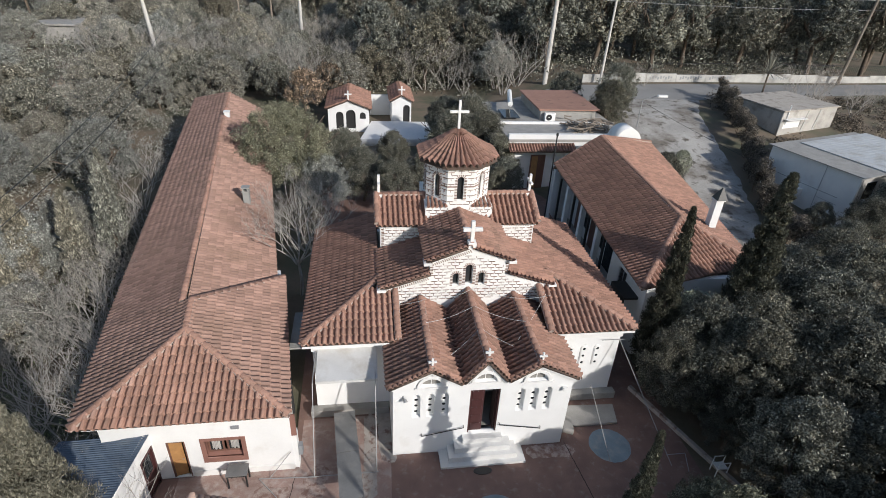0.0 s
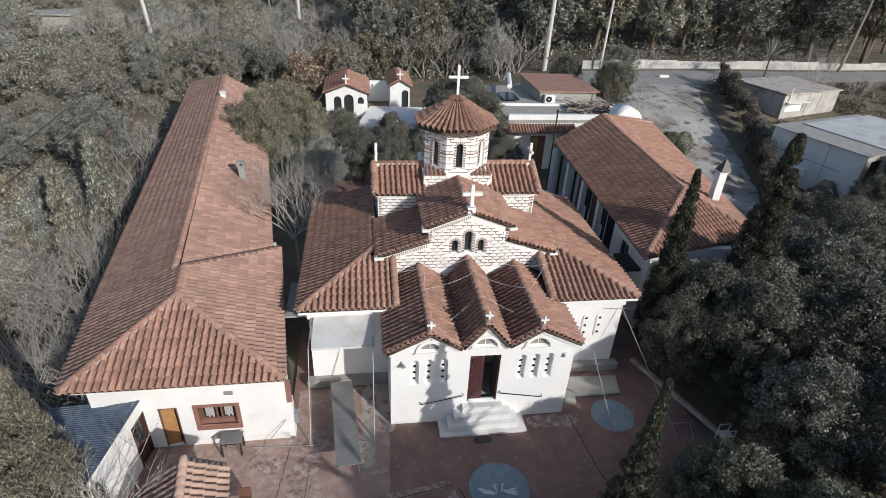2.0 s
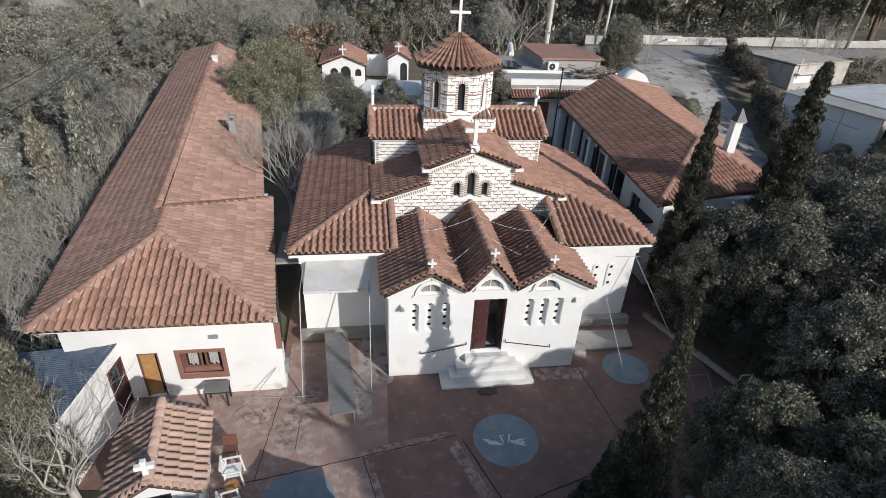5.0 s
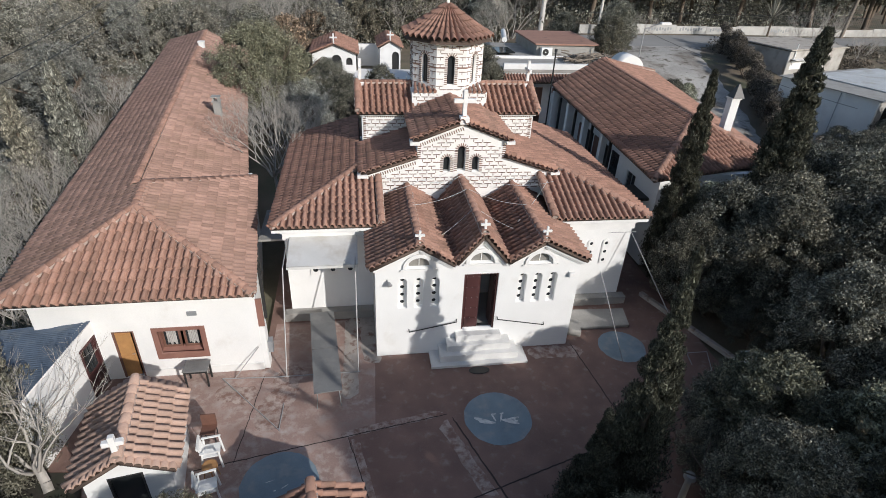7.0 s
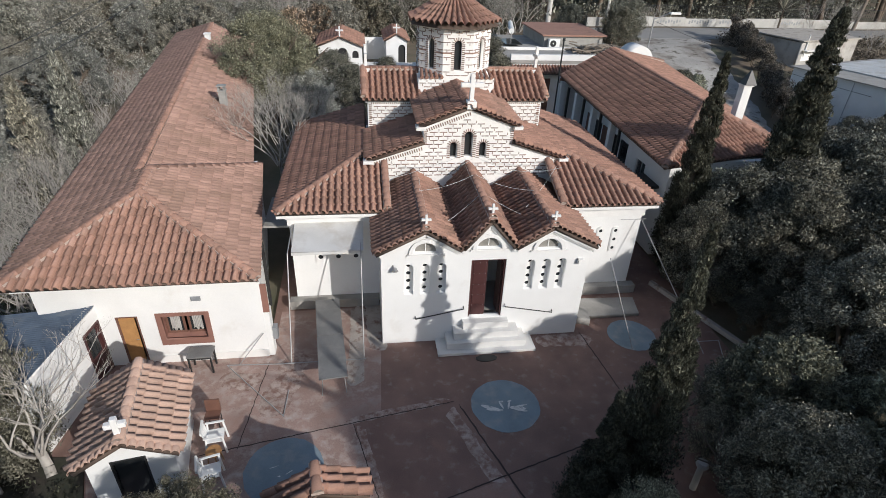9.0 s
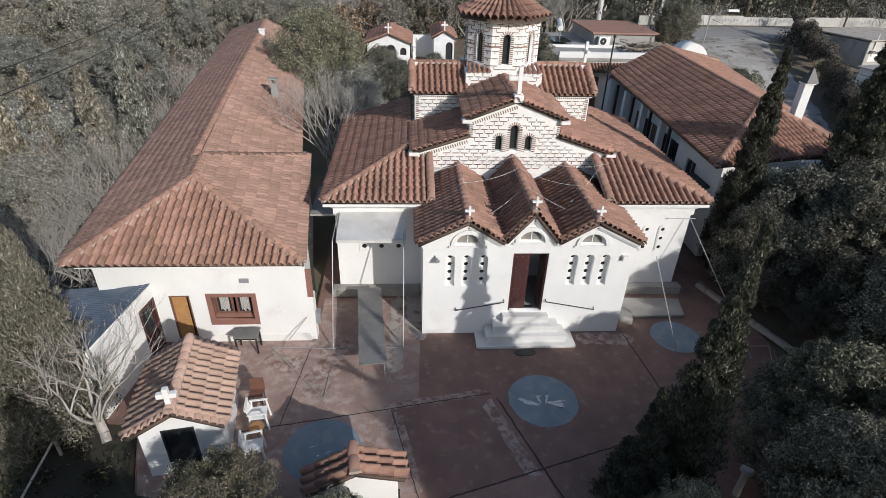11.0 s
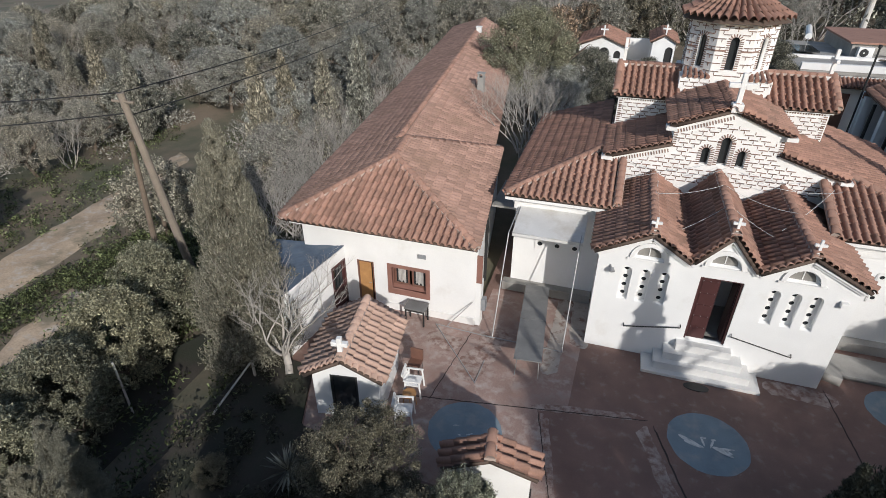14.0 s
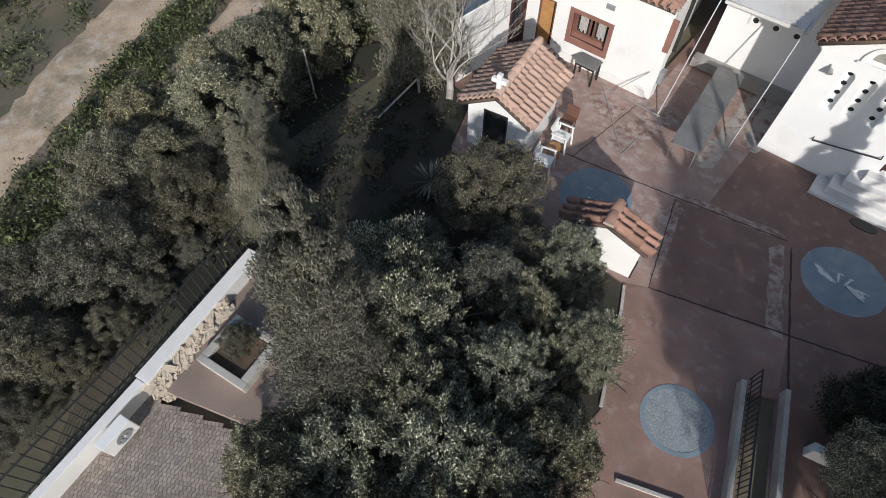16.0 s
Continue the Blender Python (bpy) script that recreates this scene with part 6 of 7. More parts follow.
part("pipe", tubes(((4.2, 0.05, 3.05), (5.15, -1.1, 0.0), 0.014), ((6.35, 2.38, 3.25), (7.55, -1.55, 0.0), 0.014), ((5.6, 2.45, 3.2), (6.6, 2.45, 3.2), 0.012), ((7.4, -1.25, 0.3), (8.2, -1.25, 0.3), 0.014), ((8.2, -1.25, 0.3), (8.1, -1.9, 0.0), 0.014)), M_STEEL, ramp)
slab("ramp", [(3.9, 0.7), (6.2, 0.7), (6.4, 1.7), (4.2, 1.8)], 0.0, 0.14, M_CONCRETE, "grey concrete pad at the church's side", "pavement")
slab("side_step", [(3.46, 0.55), (4.1, 0.3), (4.2, 1.0), (3.46, 1.2)], 0.0, 0.30, M_CONCRETE, "small grey concrete step against the porch", "step")
tagged(part("kerb", boxes((-0.09, 0.09, -3.2, 3.2, 0, 0.18), m=Matrix.Translation((8.75, -0.3, 0)) @ Matrix.Rotation(radians(20), 4, "Z"), bevel=0.02), M_CEMENT), "low concrete kerb along the garden", "kerb", kind="structure")
c2 = thing("garden_bench", "small white metal garden bench in the shade", "bench")
part("seat", boxes((9.0, 9.45, -2.2, -1.85, 0.38, 0.42)), M_PLASTIC, c2)
part("frame", tubes(((9.0, -2.2, 0), (9.0, -2.2, 0.75), 0.02), ((9.45, -2.2, 0), (9.45, -2.2, 0.75), 0.02), ((9.0, -1.85, 0), (9.0, -1.85, 0.75), 0.02), ((9.45, -1.85, 0), (9.45, -1.85, 0.75), 0.02), ((9.0, -2.2, 0.75), (9.45, -2.2, 0.75), 0.02), ((9.0, -1.85, 0.75), (9.45, -1.85, 0.75), 0.02)), M_PLASTIC, c2)
gl = thing("garden_lamp", "short pale garden lamp post with a round cap", "garden lamp")
part("post", tubes(((4.35, -6.45, 0), (4.35, -6.45, 0.9), 0.09, 0.08), sides=12), M_POLE_PALE, gl)
part("cap", tubes(((4.35, -6.45, 0.9), (4.35, -6.45, 1.02), 0.16, 0.13), sides=14), M_POLE_PALE, gl)

# ---- stairwell with railings at the yard's front ----
well = thing("stair_walls", "low pale walls with dark railings round a stair down", "stair walls")
for x0, y0, x1, y1 in ((-0.80, -7.45, 0.25, -11.0), (0.04, -7.05, 1.07, -10.6)):
    d = Vector((x1 - x0, y1 - y0, 0))
    part("wall", boxes((0, d.length, -0.055, 0.055, -1.6, 0.30), bevel=0.01), M_RENDER_OLD, well, "", Matrix.Translation((x0, y0, 0)) @ Matrix.Rotation(math.atan2(d.y, d.x), 4, "Z"))
d = Vector((1.05, -3.55, 0))
n = 30
bm = bmesh.new()
for k in range(n + 1):
    p = Vector((-0.74, -7.45, 0.40)) + d * (k / n)
    tube(bm, p, p + Vector((0, 0, 0.62)), 0.012, sides=5)
tube(bm, Vector((-0.74, -7.45, 1.02)), Vector((-0.74, -7.45, 1.02)) + d, 0.02, sides=6)
tube(bm, Vector((-0.74, -7.45, 0.52)), Vector((-0.74, -7.45, 0.52)) + d, 0.014, sides=6)
part("railing", bm, M_IRON, well, "dark iron railing")
stair = thing("stair", "damp grey concrete stair going down between low walls", "stairs", m=Matrix.Translation((-0.34, -7.36, 0)) @ Matrix.Rotation(radians(16.5), 4, "Z"))
for k in range(9):
    part("tread", boxes((-0.40, 0.40, -3.55 + 0.30 * k, -3.25 + 0.30 * k + (0.9 if k == 8 else 0), -1.75, -0.16 - 0.17 * k), bevel=0.01), M_CONCRETE, stair)
tagged(part("low_wall", boxes((0, 1.0, -0.1, 0.1, 0, 0.45), m=Matrix.Translation((0.85, -8.0, 0)) @ Matrix.Rotation(radians(12), 4, "Z"), bevel=0.015), M_WHITE), "short white low wall by the stair", "wall", kind="structure")

# ---- paved court with railing ----
slab("court_bed", [(-10.0, -22), (-5.4, -22), (-5.4, -14.2), (-9.9, -16.1), (-11.05, -16.2)], -0.4, 0.012, M_CONCRETE, "mortar bed of the paved court", "pavement")
court = thing("court_paving", "beige square paving stones laid in a court", "paving", kind="structure")
quad = boxes((-0.041, 0.041, -0.041, 0.041, 0, 0.02))
PAVER = mesh_of("paving_stone", quad)
PAVER.materials.append(material("beige_paving_stone_piece", (0.27, 0.23, 0.20), 0.85, 0.18, 2, 40, 0.2, random_kind="object", random_amount=0.22))
area = [(-10.95, -16.25), (-8.5, -15.35), (-5.5, -14.3), (-5.5, -21.5), (-10.0, -21.5)]
turn = Matrix.Rotation(radians(30), 4, "Z")
spots = []
for i in range(-90, 90):
    for j in range(-90, 90):
        p = turn @ Vector((i * 0.09 + (0.03 if j % 2 else 0), j * 0.09, 0)) + Vector((-9, -18, 0))
        if inside(area, p.x, p.y) and p.y > -20.2:
            spots.append(p)
spots.sort(key=lambda p: (p - Vector((-10.0, -16.8, 0))).length)
for p in spots[:300]:
    ob = new("paving_stone", PAVER)
    ob.parent, ob.matrix_basis = court, Matrix.Translation((p.x, p.y, 0.012)) @ turn
base_v = np.array([tuple(turn @ v.co) for v in PAVER.vertices])
base_f = [tuple(f.vertices) for f in PAVER.polygons]
rest_v = np.concatenate([base_v + (p.x, p.y, 0.012) for p in spots[300:]])
rest_f = [tuple(i + 8 * k for i in f) for k in range(len(spots) - 300) for f in base_f]
tagged(part("paving_stones", (rest_v, rest_f), M_PAVER, court), kind="stuff")
WA, WB, WC = Vector((-11.80, -12.3, 0)), Vector((-11.06, -16.1, 0)), Vector((-10.44, -19.6, 0))
cw = thing("court_wall", "white topped retaining wall beside the court", "wall", kind="structure")
for p, q, w in ((WA, WB, 0.18), (WB, WC, 0.11)):
    d = q - p
    part("wall", boxes((0, d.length - 0.01, -w, w, -1.5, 0.55), bevel=0.02), M_TRIM, cw, "", Matrix.Translation(p) @ Matrix.Rotation(math.atan2(d.y, d.x), 4, "Z"))
slab("court_apron", [(-10.9, -16.0), (-8.6, -15.2), (-7.9, -13.6), (-10.1, -12.4), (-11.5, -12.4)], -0.3, 0.20, material("brown_worn_concrete", (0.24, 0.185, 0.155), 0.9, 0.2, 1.2, 30, 0.25), "brown worn concrete beside the planter", "pavement")
rail = thing("court_railing", "black iron railing outside the court wall", "railing")
for p, q in ((WA, WB), (WB, WC)):
    d = (q - p)
    side = Vector((d.y, -d.x, 0)).normalized() * (0.26)
    if side.x > 0:
        side = -side
    a, b = p + side, q + side
    part("top_rail", tubes((a + Vector((0, 0, 1.35)), b + Vector((0, 0, 1.35)), 0.025), (a + Vector((0, 0, 0.45)), b + Vector((0, 0, 0.45)), 0.025)), M_IRON, rail)
    n = int(d.length / 0.19)
    for k in range(n):
        s = a + (b - a) * (k / n)
        part("bar", tubes((s + Vector((0, 0, -0.6)), s + Vector((0, 0, 1.47)), 0.015), sides=5), M_IRON, rail)
planter = thing("planter", "square white rimmed concrete planter with soil", "planter")
pm = Matrix.Translation((-9.98, -14.25, 0)) @ Matrix.Rotation(radians(9), 4, "Z") @ Matrix.Diagonal((1.12, 0.92, 1, 1))
for a in ((-0.62, 0.62, -0.72, -0.54), (-0.62, 0.62, 0.54, 0.72), (-0.62, -0.44, -0.538, 0.538), (0.44, 0.62, -0.538, 0.538)):
    part("rim", boxes((*a, 0.2, 0.48), m=pm, bevel=0.02), M_RENDER_OLD, planter)
part("soil", boxes((-0.438, 0.438, -0.538, 0.538, 0.2, 0.36), m=pm), material("planting_soil", (0.10, 0.068, 0.045), 0.95, 0.4, 5, 60, 0.6), planter, "brown planting soil")
rng = random.Random(31)
stones = thing("rubble_edge", "rough pale rubble stones along the court wall", "rubble")
for k in range(210):
    f = 0.35 + 0.65 * rng.random()
    out = rng.random()
    c = WA.lerp(WB, f) + Vector((0.2 + 0.33 * out, rng.uniform(-0.1, 0.1), 0.44 - 0.42 * out + rng.uniform(-0.02, 0.02)))
    w, e, h = rng.uniform(0.05, 0.14), rng.uniform(0.04, 0.09), rng.uniform(0.02, 0.045)
    bm = boxes((-w, w, -e, e, -h, h), bevel=0.012)
    for v in bm.verts:
        v.co += Vector((rng.uniform(-0.03, 0.03), rng.uniform(-0.03, 0.03), rng.uniform(-0.015, 0.015)))
    part("stone", bm, M_RUBBLE, stones, "", Matrix.Translation(c) @ Matrix.Rotation(rng.uniform(0.2, 0.9), 4, "Y") @ Matrix.Rotation(rng.uniform(0, 3), 4, "Z"))
part("rubble_core", boxes((0, (WB - WA).length, 0.0, 0.30, 0.0, 0.14), m=Matrix.Translation(WA + Vector((0.16, 0, 0))) @ Matrix.Rotation(math.atan2((WB - WA).y, (WB - WA).x), 4, "Z")), M_RUBBLE, stones, "packed mortar between the stones")
unit = thing("outdoor_unit", "white outdoor air conditioning unit on the court wall", "air conditioner")
um = Matrix.Translation((-10.46, -17.1, 0)) @ Matrix.Rotation(radians(10), 4, "Z")
part("case", boxes((-0.14, 0.14, -0.36, 0.36, 0.18, 0.68), m=um, bevel=0.02), M_PLASTIC, unit)
part("fan_grille", plate(ring(0, 0, 0.18, 16), [ring(0, 0, 0.05, 8), ring(0.1, 0, 0.03, 8), ring(-0.1, 0, 0.03, 8), ring(0, 0.1, 0.03, 8), ring(0, -0.1, 0.03, 8)], 0.015), M_SHEET, unit, "", um @ Matrix.Translation((0.15, 0.05, 0.43)) @ pose(0, 0, 0, 90, 0, 90))
rail2 = thing("stair_rail", "pale wooden stair rail in the shaded garden", "handrail")
part("rail", tubes(((-12.9, -4.7, 0.6), (-13.1, -6.4, 0.05), 0.03, 0.03)), M_RENDER_OLD, rail2)
part("post", boxes((-12.93, -12.87, -4.73, -4.67, -0.9, 0.6)), M_RENDER_OLD, rail2)
part("post", boxes((-13.13, -13.07, -6.43, -6.37, -1.0, 0.05)), M_RENDER_OLD, rail2)
post = tagged(part("white_post", tubes(((-16.0, -6.6, -1.1), (-16.0, -6.6, 1.3), 0.035, 0.03)), M_POLE_PALE), "white round post in the scrub", "post")
kerb = thing("yard_kerb", "low worn white kerb along the yard's planted edge", "kerb", kind="structure")
for p, q in (((-4.10, -6.86), (-3.80, -7.55)), ((-3.80, -7.55), (-2.95, -9.95)), ((-1.94, -11.06), (-0.60, -10.56))):
    d = Vector((q[0] - p[0], q[1] - p[1], 0))
    part("kerb_stone", boxes((0, d.length - 0.02, -0.04, 0.04, 0, 0.07), bevel=0.015), M_RENDER_OLD, kerb, "", Matrix.Translation((*p, 0)) @ Matrix.Rotation(math.atan2(d.y, d.x), 4, "Z"))

# ---- far white buildings beyond the scrub ----
for x, y, w, d, h, turn, label in ((-71.0, 77.0, 24.0, 9.0, 5.2, 0.75, "white house with large windows beyond the scrub"), (-93.0, 36.0, 10.0, 8.0, 4.6, 0.95, "pale house beyond the scrub")):
    fh = thing("far_house", label, "house", "far houses", m=Matrix.Translation((x, y, ground_height(x, y) - 0.5)) @ Matrix.Rotation(turn, 4, "Z"))
    part("wall", boxes((-w / 2, w / 2, -d / 2, d / 2, 0, h)), M_WHITE, fh)
    part("roof", boxes((-w / 2 - 0.4, w / 2 + 0.4, -d / 2 - 0.4, d / 2 + 0.4, h, h + 0.4)), M_CONCRETE, fh)
    for k in range(5):
        for z in (1.2, 4.0):
            if z + 1.4 < h:
                part("window", boxes((-w / 2 + 1.2 + k * w / 5.2, -w / 2 + 2.6 + k * w / 5.2, -d / 2 - 0.06, -d / 2 - 0.01, z, z + 1.4)), M_GLASS_DARK, fh)


for x, y in ((-4.58, -10.05), (-4.35, -10.3), (-4.8, -10.25), (-6.2, -13.45), (-6.0, -13.6), (-4.2, -11.0), (-2.9, -11.3), (-3.1, -11.0), (-4.0, -12.0)):
    bm = boxes((-0.2, 0.2, -0.13, 0.13, -0.1, 0.1), bevel=0.04)
    for v in bm.verts:
        v.co += Vector((rng.uniform(-0.05, 0.05), rng.uniform(-0.04, 0.04), rng.uniform(-0.04, 0.04)))
    block = thing("stone", "rough pale block of stone lying in the front garden", "stone", "garden stones", m=Matrix.Translation((x, y, ground_height(x, y) + 0.1)) @ Matrix.Rotation(rng.uniform(0, 3), 4, "Z"))
    part("block", bm, M_RUBBLE, block)

# ---- trees and plants ----
def crown_mesh(name, seed, clumps, leaves, leaf, mat, clump_r, spray=0.0):
    """Small leaves gathered in clumps round the given centres; sprays are slender, point upwards and draw the clumps out."""
    rng = np.random.default_rng(seed)
    c = np.array(clumps, float)
    which = rng.integers(0, len(c), leaves)
    d = rng.normal(size=(leaves, 3))
    d /= np.linalg.norm(d, axis=1)[:, None]
    r = rng.random(leaves) ** 0.45
    off = d * (r * c[which, 3] * clump_r)[:, None]
    if spray:
        way = rng.normal(size=(len(c), 3)) + (0, 0, 0.7)
        way = (way / np.linalg.norm(way, axis=1)[:, None])[which]
        along = (off * way).sum(1)[:, None] * way
        off = (off - along) / spray ** 0.8 + spray * along
    p = c[which, :3] + off
    n = 0.6 * d + 0.9 * rng.normal(size=(leaves, 3)) + (0, 0, 0.25)
    n /= np.linalg.norm(n, axis=1)[:, None]
    if spray:
        u = 0.5 * d + 0.45 * rng.normal(size=(leaves, 3)) + (0, 0, 1.0)
        n = np.cross(np.cross(u, d + 0.5 * rng.normal(size=(leaves, 3))), u)
        n /= np.linalg.norm(n, axis=1)[:, None]
    else:
        u = np.cross(n, rng.normal(size=(leaves, 3)))
    u /= np.linalg.norm(u, axis=1)[:, None]
    v = np.cross(n, u)
    s = leaf * (0.6 + 0.8 * rng.random(leaves))[:, None]
    s = s * 1.3
    v = v * (0.85 if spray else 1.0)
    u = u * (1.15 if spray else 1.0)
    quad = np.stack([p - u * s * 0.55 - v * s * 0.2, p + u * s * 0.65, p - u * s * 0.4 + v * s * 0.3 + n * s * 0.12], 1).reshape(-1, 3)
    faces = np.arange(leaves * 3).reshape(-1, 3)
    me = mesh_of(name, (quad, faces))
    me.materials.append(mat)
    return me


def limbs(rows, at, way, length, radius, depth, rng, spread=0.7, up=0.25):
    """A limb that forks on its way; its pieces are kept as rows of two places and two radii."""
    at, way = Vector(at), Vector(way).normalized()
    p, n = at, 3
    for k in range(n):
        q = p + way * (length / n)
        rows.append((*p, *q, radius * (1 - 0.2 * k), radius * (1 - 0.2 * (k + 1))))
        way = (way + Vector((rng.uniform(-0.28, 0.28), rng.uniform(-0.28, 0.28), rng.uniform(-0.10, 0.15)))).normalized()
        p = q
        if depth > 0 and k >= 1:
            side = (way + Vector((rng.uniform(-1, 1), rng.uniform(-1, 1), rng.uniform(-0.3, 0.6))) * spread + Vector((0, 0, up))).normalized()
            limbs(rows, q, side, length * rng.uniform(0.55, 0.75), radius * 0.55, depth - 1, rng, spread, up)
    if depth > 0:
        limbs(rows, p, way, length * 0.6, radius * 0.42, depth - 1, rng, spread, up)


def limb_mesh(name, rows, sides=5):
    """Tapered bars for all the rows, in one mesh."""
    r = np.array(rows, float)
    p, q = r[:, 0:3], r[:, 3:6]
    d = q - p
    d /= np.linalg.norm(d, axis=1)[:, None]
    u = np.cross(d, np.where(np.abs(d[:, 2:3]) > 0.9, np.array([[1.0, 0, 0]]), np.array([[0, 0, 1.0]])))
    u /= np.linalg.norm(u, axis=1)[:, None]
    v = np.cross(d, u)
    a = np.arange(sides) * 2 * math.pi / sides
    wheel = u[:, None, :] * np.cos(a)[None, :, None] + v[:, None, :] * np.sin(a)[None, :, None]
    low = p[:, None, :] + wheel * r[:, 6][:, None, None]
    high = q[:, None, :] + wheel * r[:, 7][:, None, None]
    verts = np.concatenate([low, high], 1).reshape(-1, 3)
    k = np.arange(sides)
    quad = np.stack([k, (k + 1) % sides, sides + (k + 1) % sides, sides + k], 1)
    faces = (quad[None] + (np.arange(len(r)) * 2 * sides)[:, None, None]).reshape(-1, 4)
    me = mesh_of(name, (verts, faces))
    for f in me.polygons:
        f.use_smooth = True
    return me


def broad_tree(seed, height, width, mat, leaves, leaf, trunk_h=0.35, name="tree", clump_r=1.0, n_clumps=64, bark=None, spray=0.0):
    """A tree with a tapered trunk, limbs and a crown of leaf clumps with gaps. Returns its two meshes."""
    rng = random.Random(seed)
    rows = []
    top = Vector((rng.uniform(-0.1, 0.1) * width, rng.uniform(-0.1, 0.1) * width, height * trunk_h))
    rows.append((0, 0, -0.3, *top, height * 0.028 + 0.03, height * 0.02 + 0.02))
    for k in range(6):
        a = 2 * math.pi * k / 6 + rng.uniform(-0.4, 0.4)
        limbs(rows, top, (math.cos(a), math.sin(a), rng.uniform(0.5, 1.4)), height * 0.34, height * 0.014 + 0.01, 1, rng)
    clumps = []
    for k in range(n_clumps * 2):
        a, r = rng.uniform(0, 2 * math.pi), width * 0.5 * rng.uniform(0.1, 1.0) ** 0.4 * rng.uniform(0.86, 1.04)
        zf = rng.random()
        belly = math.sin(math.pi * (0.18 + 0.80 * zf)) ** 0.6
        clumps.append((r * belly * math.cos(a), r * belly * math.sin(a), height * (trunk_h * 0.75 + (1 - trunk_h * 0.75) * (0.08 + 0.86 * zf)), width * (0.045 + 0.075 * rng.random() ** 2)))
    return limb_mesh("trunk", rows, 7), crown_mesh("crown", seed, clumps, leaves, leaf, mat, clump_r, spray), bark or M_BARK


def cypress_tree(seed, height, width, mat, leaves, leaf, taper=0.62, spray=1.0):
    rng = random.Random(seed)
    bm = bmesh.new()
    tube(bm, (0, 0, -0.3), (0, 0, height * 0.9), 0.16, 0.02, sides=8)
    clumps = []
    n = int(height * 42)
    for k in range(n):
        zf = (k + rng.random()) / n
        prof = (min(1.0, zf / 0.14)) ** 0.6 * (1 - zf) ** taper * 1.12
        a = rng.uniform(0, 2 * math.pi)
        r = width * 0.5 * prof
        clumps.append((r * 0.8 * math.sqrt(rng.random()) * math.cos(a), r * 0.8 * math.sqrt(rng.random()) * math.sin(a), height * (0.03 + 0.95 * zf), max(0.09, r * 0.30)))
    return mesh_of("trunk", bm), crown_mesh("crown", seed, clumps, leaves, leaf, mat, 1.0, spray), M_BARK


def bare_tree(seed, height, width, depth=4, stems=6, mat=None, trunk=0.0):
    """A leafless shrub or tree: stems that fork into fine spreading twigs, from the ground or from a short trunk."""
    rng = random.Random(seed)
    rows = []
    if trunk:
        rows += [(0, 0, -0.6, 0.08, -0.05, trunk * 0.5, 0.13, 0.11), (0.08, -0.05, trunk * 0.5, 0.05, 0.06, trunk, 0.11, 0.09)]
    for k in range(stems):
        a = 2 * math.pi * k / stems + rng.uniform(-0.3, 0.3)
        lean = rng.uniform(0.30, 0.85) * width / height
        limbs(rows, (0.1 * math.cos(a), 0.1 * math.sin(a), trunk - 0.2), (lean * math.cos(a), lean * math.sin(a), 1), height * 0.38, 0.03 + 0.005 * height, depth, rng, spread=1.1, up=0.22)
    return limb_mesh("branch_frame", rows, 3), None, mat or M_TWIG


def plant(name, kind, at, label, category, group="", scale=1.0, turn=0.0, slim=1.0):
    """A tree or shrub of a made kind, as a thing with its trunk and crown."""
    trunk, crown, bark = kind
    ob = thing(name, label, category, group, m=Matrix.Translation((at[0], at[1], ground_height(at[0], at[1]) if len(at) < 3 else at[2])) @ Matrix.Rotation(turn, 4, "Z") @ Matrix.Diagonal((scale * slim, scale * slim, scale, 1)))
    t = part("trunk" if crown else "branch_frame", trunk, bark, ob)
    if crown:
        part("crown", crown, None, ob)
    return ob


def spiky_plant(seed, length=0.7, stem=0.5):
    """A rosette of stiff pointed leaves on a short stem."""
    rng = random.Random(seed)
    bm = bmesh.new()
    tube(bm, (0, 0, -0.2), (0, 0, stem), 0.09, 0.07, sides=7)
    leaf = bmesh.new()
    for k in range(70):
        a, e = rng.uniform(0, 6.28), rng.uniform(-0.3, 1.4)
        d = Vector((math.cos(a) * math.cos(e), math.sin(a) * math.cos(e), math.sin(e)))
        s = Vector((-math.sin(a), math.cos(a), 0)) * 0.035
        b = Vector((0, 0, stem))
        mid = b + d * length * 0.5 + Vector((0, 0, 0.03))
        vs = [leaf.verts.new(p) for p in (b + s * 0.6, b - s * 0.6, mid - s, b + d * length, mid + s)]
        leaf.faces.new(vs)
    me = mesh_of("crown", leaf)
    me.materials.append(M_LEAF_GREY)
    return mesh_of("trunk", bm), me, M_BARK


def on_track(x, y, gap=3.4):
    """Whether a place lies on the dirt track or the foot path."""
    line = [(-20.5, -18), (-22.5, -14.5), (-24.6, -11), (-26, -7.2), (-27.1, -2.6), (-27.6, 1.2), (-28, 5.5), (-29.3, 11), (-31, 15)]
    if math.hypot((x + 22.4) * 1.6, y + 5) < min(gap, 2.2):
        return True
    if (-44 < x < -32 and 46 < y < 70) or math.hypot(x + 66, y - 68) < 12:
        return True
    for (x0, y0), (x1, y1) in zip(line, line[1:]):
        f = max(0, min(1, ((x - x0) * (x1 - x0) + (y - y0) * (y1 - y0)) / ((x1 - x0) ** 2 + (y1 - y0) ** 2)))
        if math.hypot(x - x0 - f * (x1 - x0), y - y0 - f * (y1 - y0)) < gap:
            return True
    return False


K_CYP = [cypress_tree(11, 9.0, 1.9, M_LEAF_CYP, 75000, 0.058), cypress_tree(12, 7.0, 2.3, M_LEAF_CYP, 80000, 0.050, 1.05)]
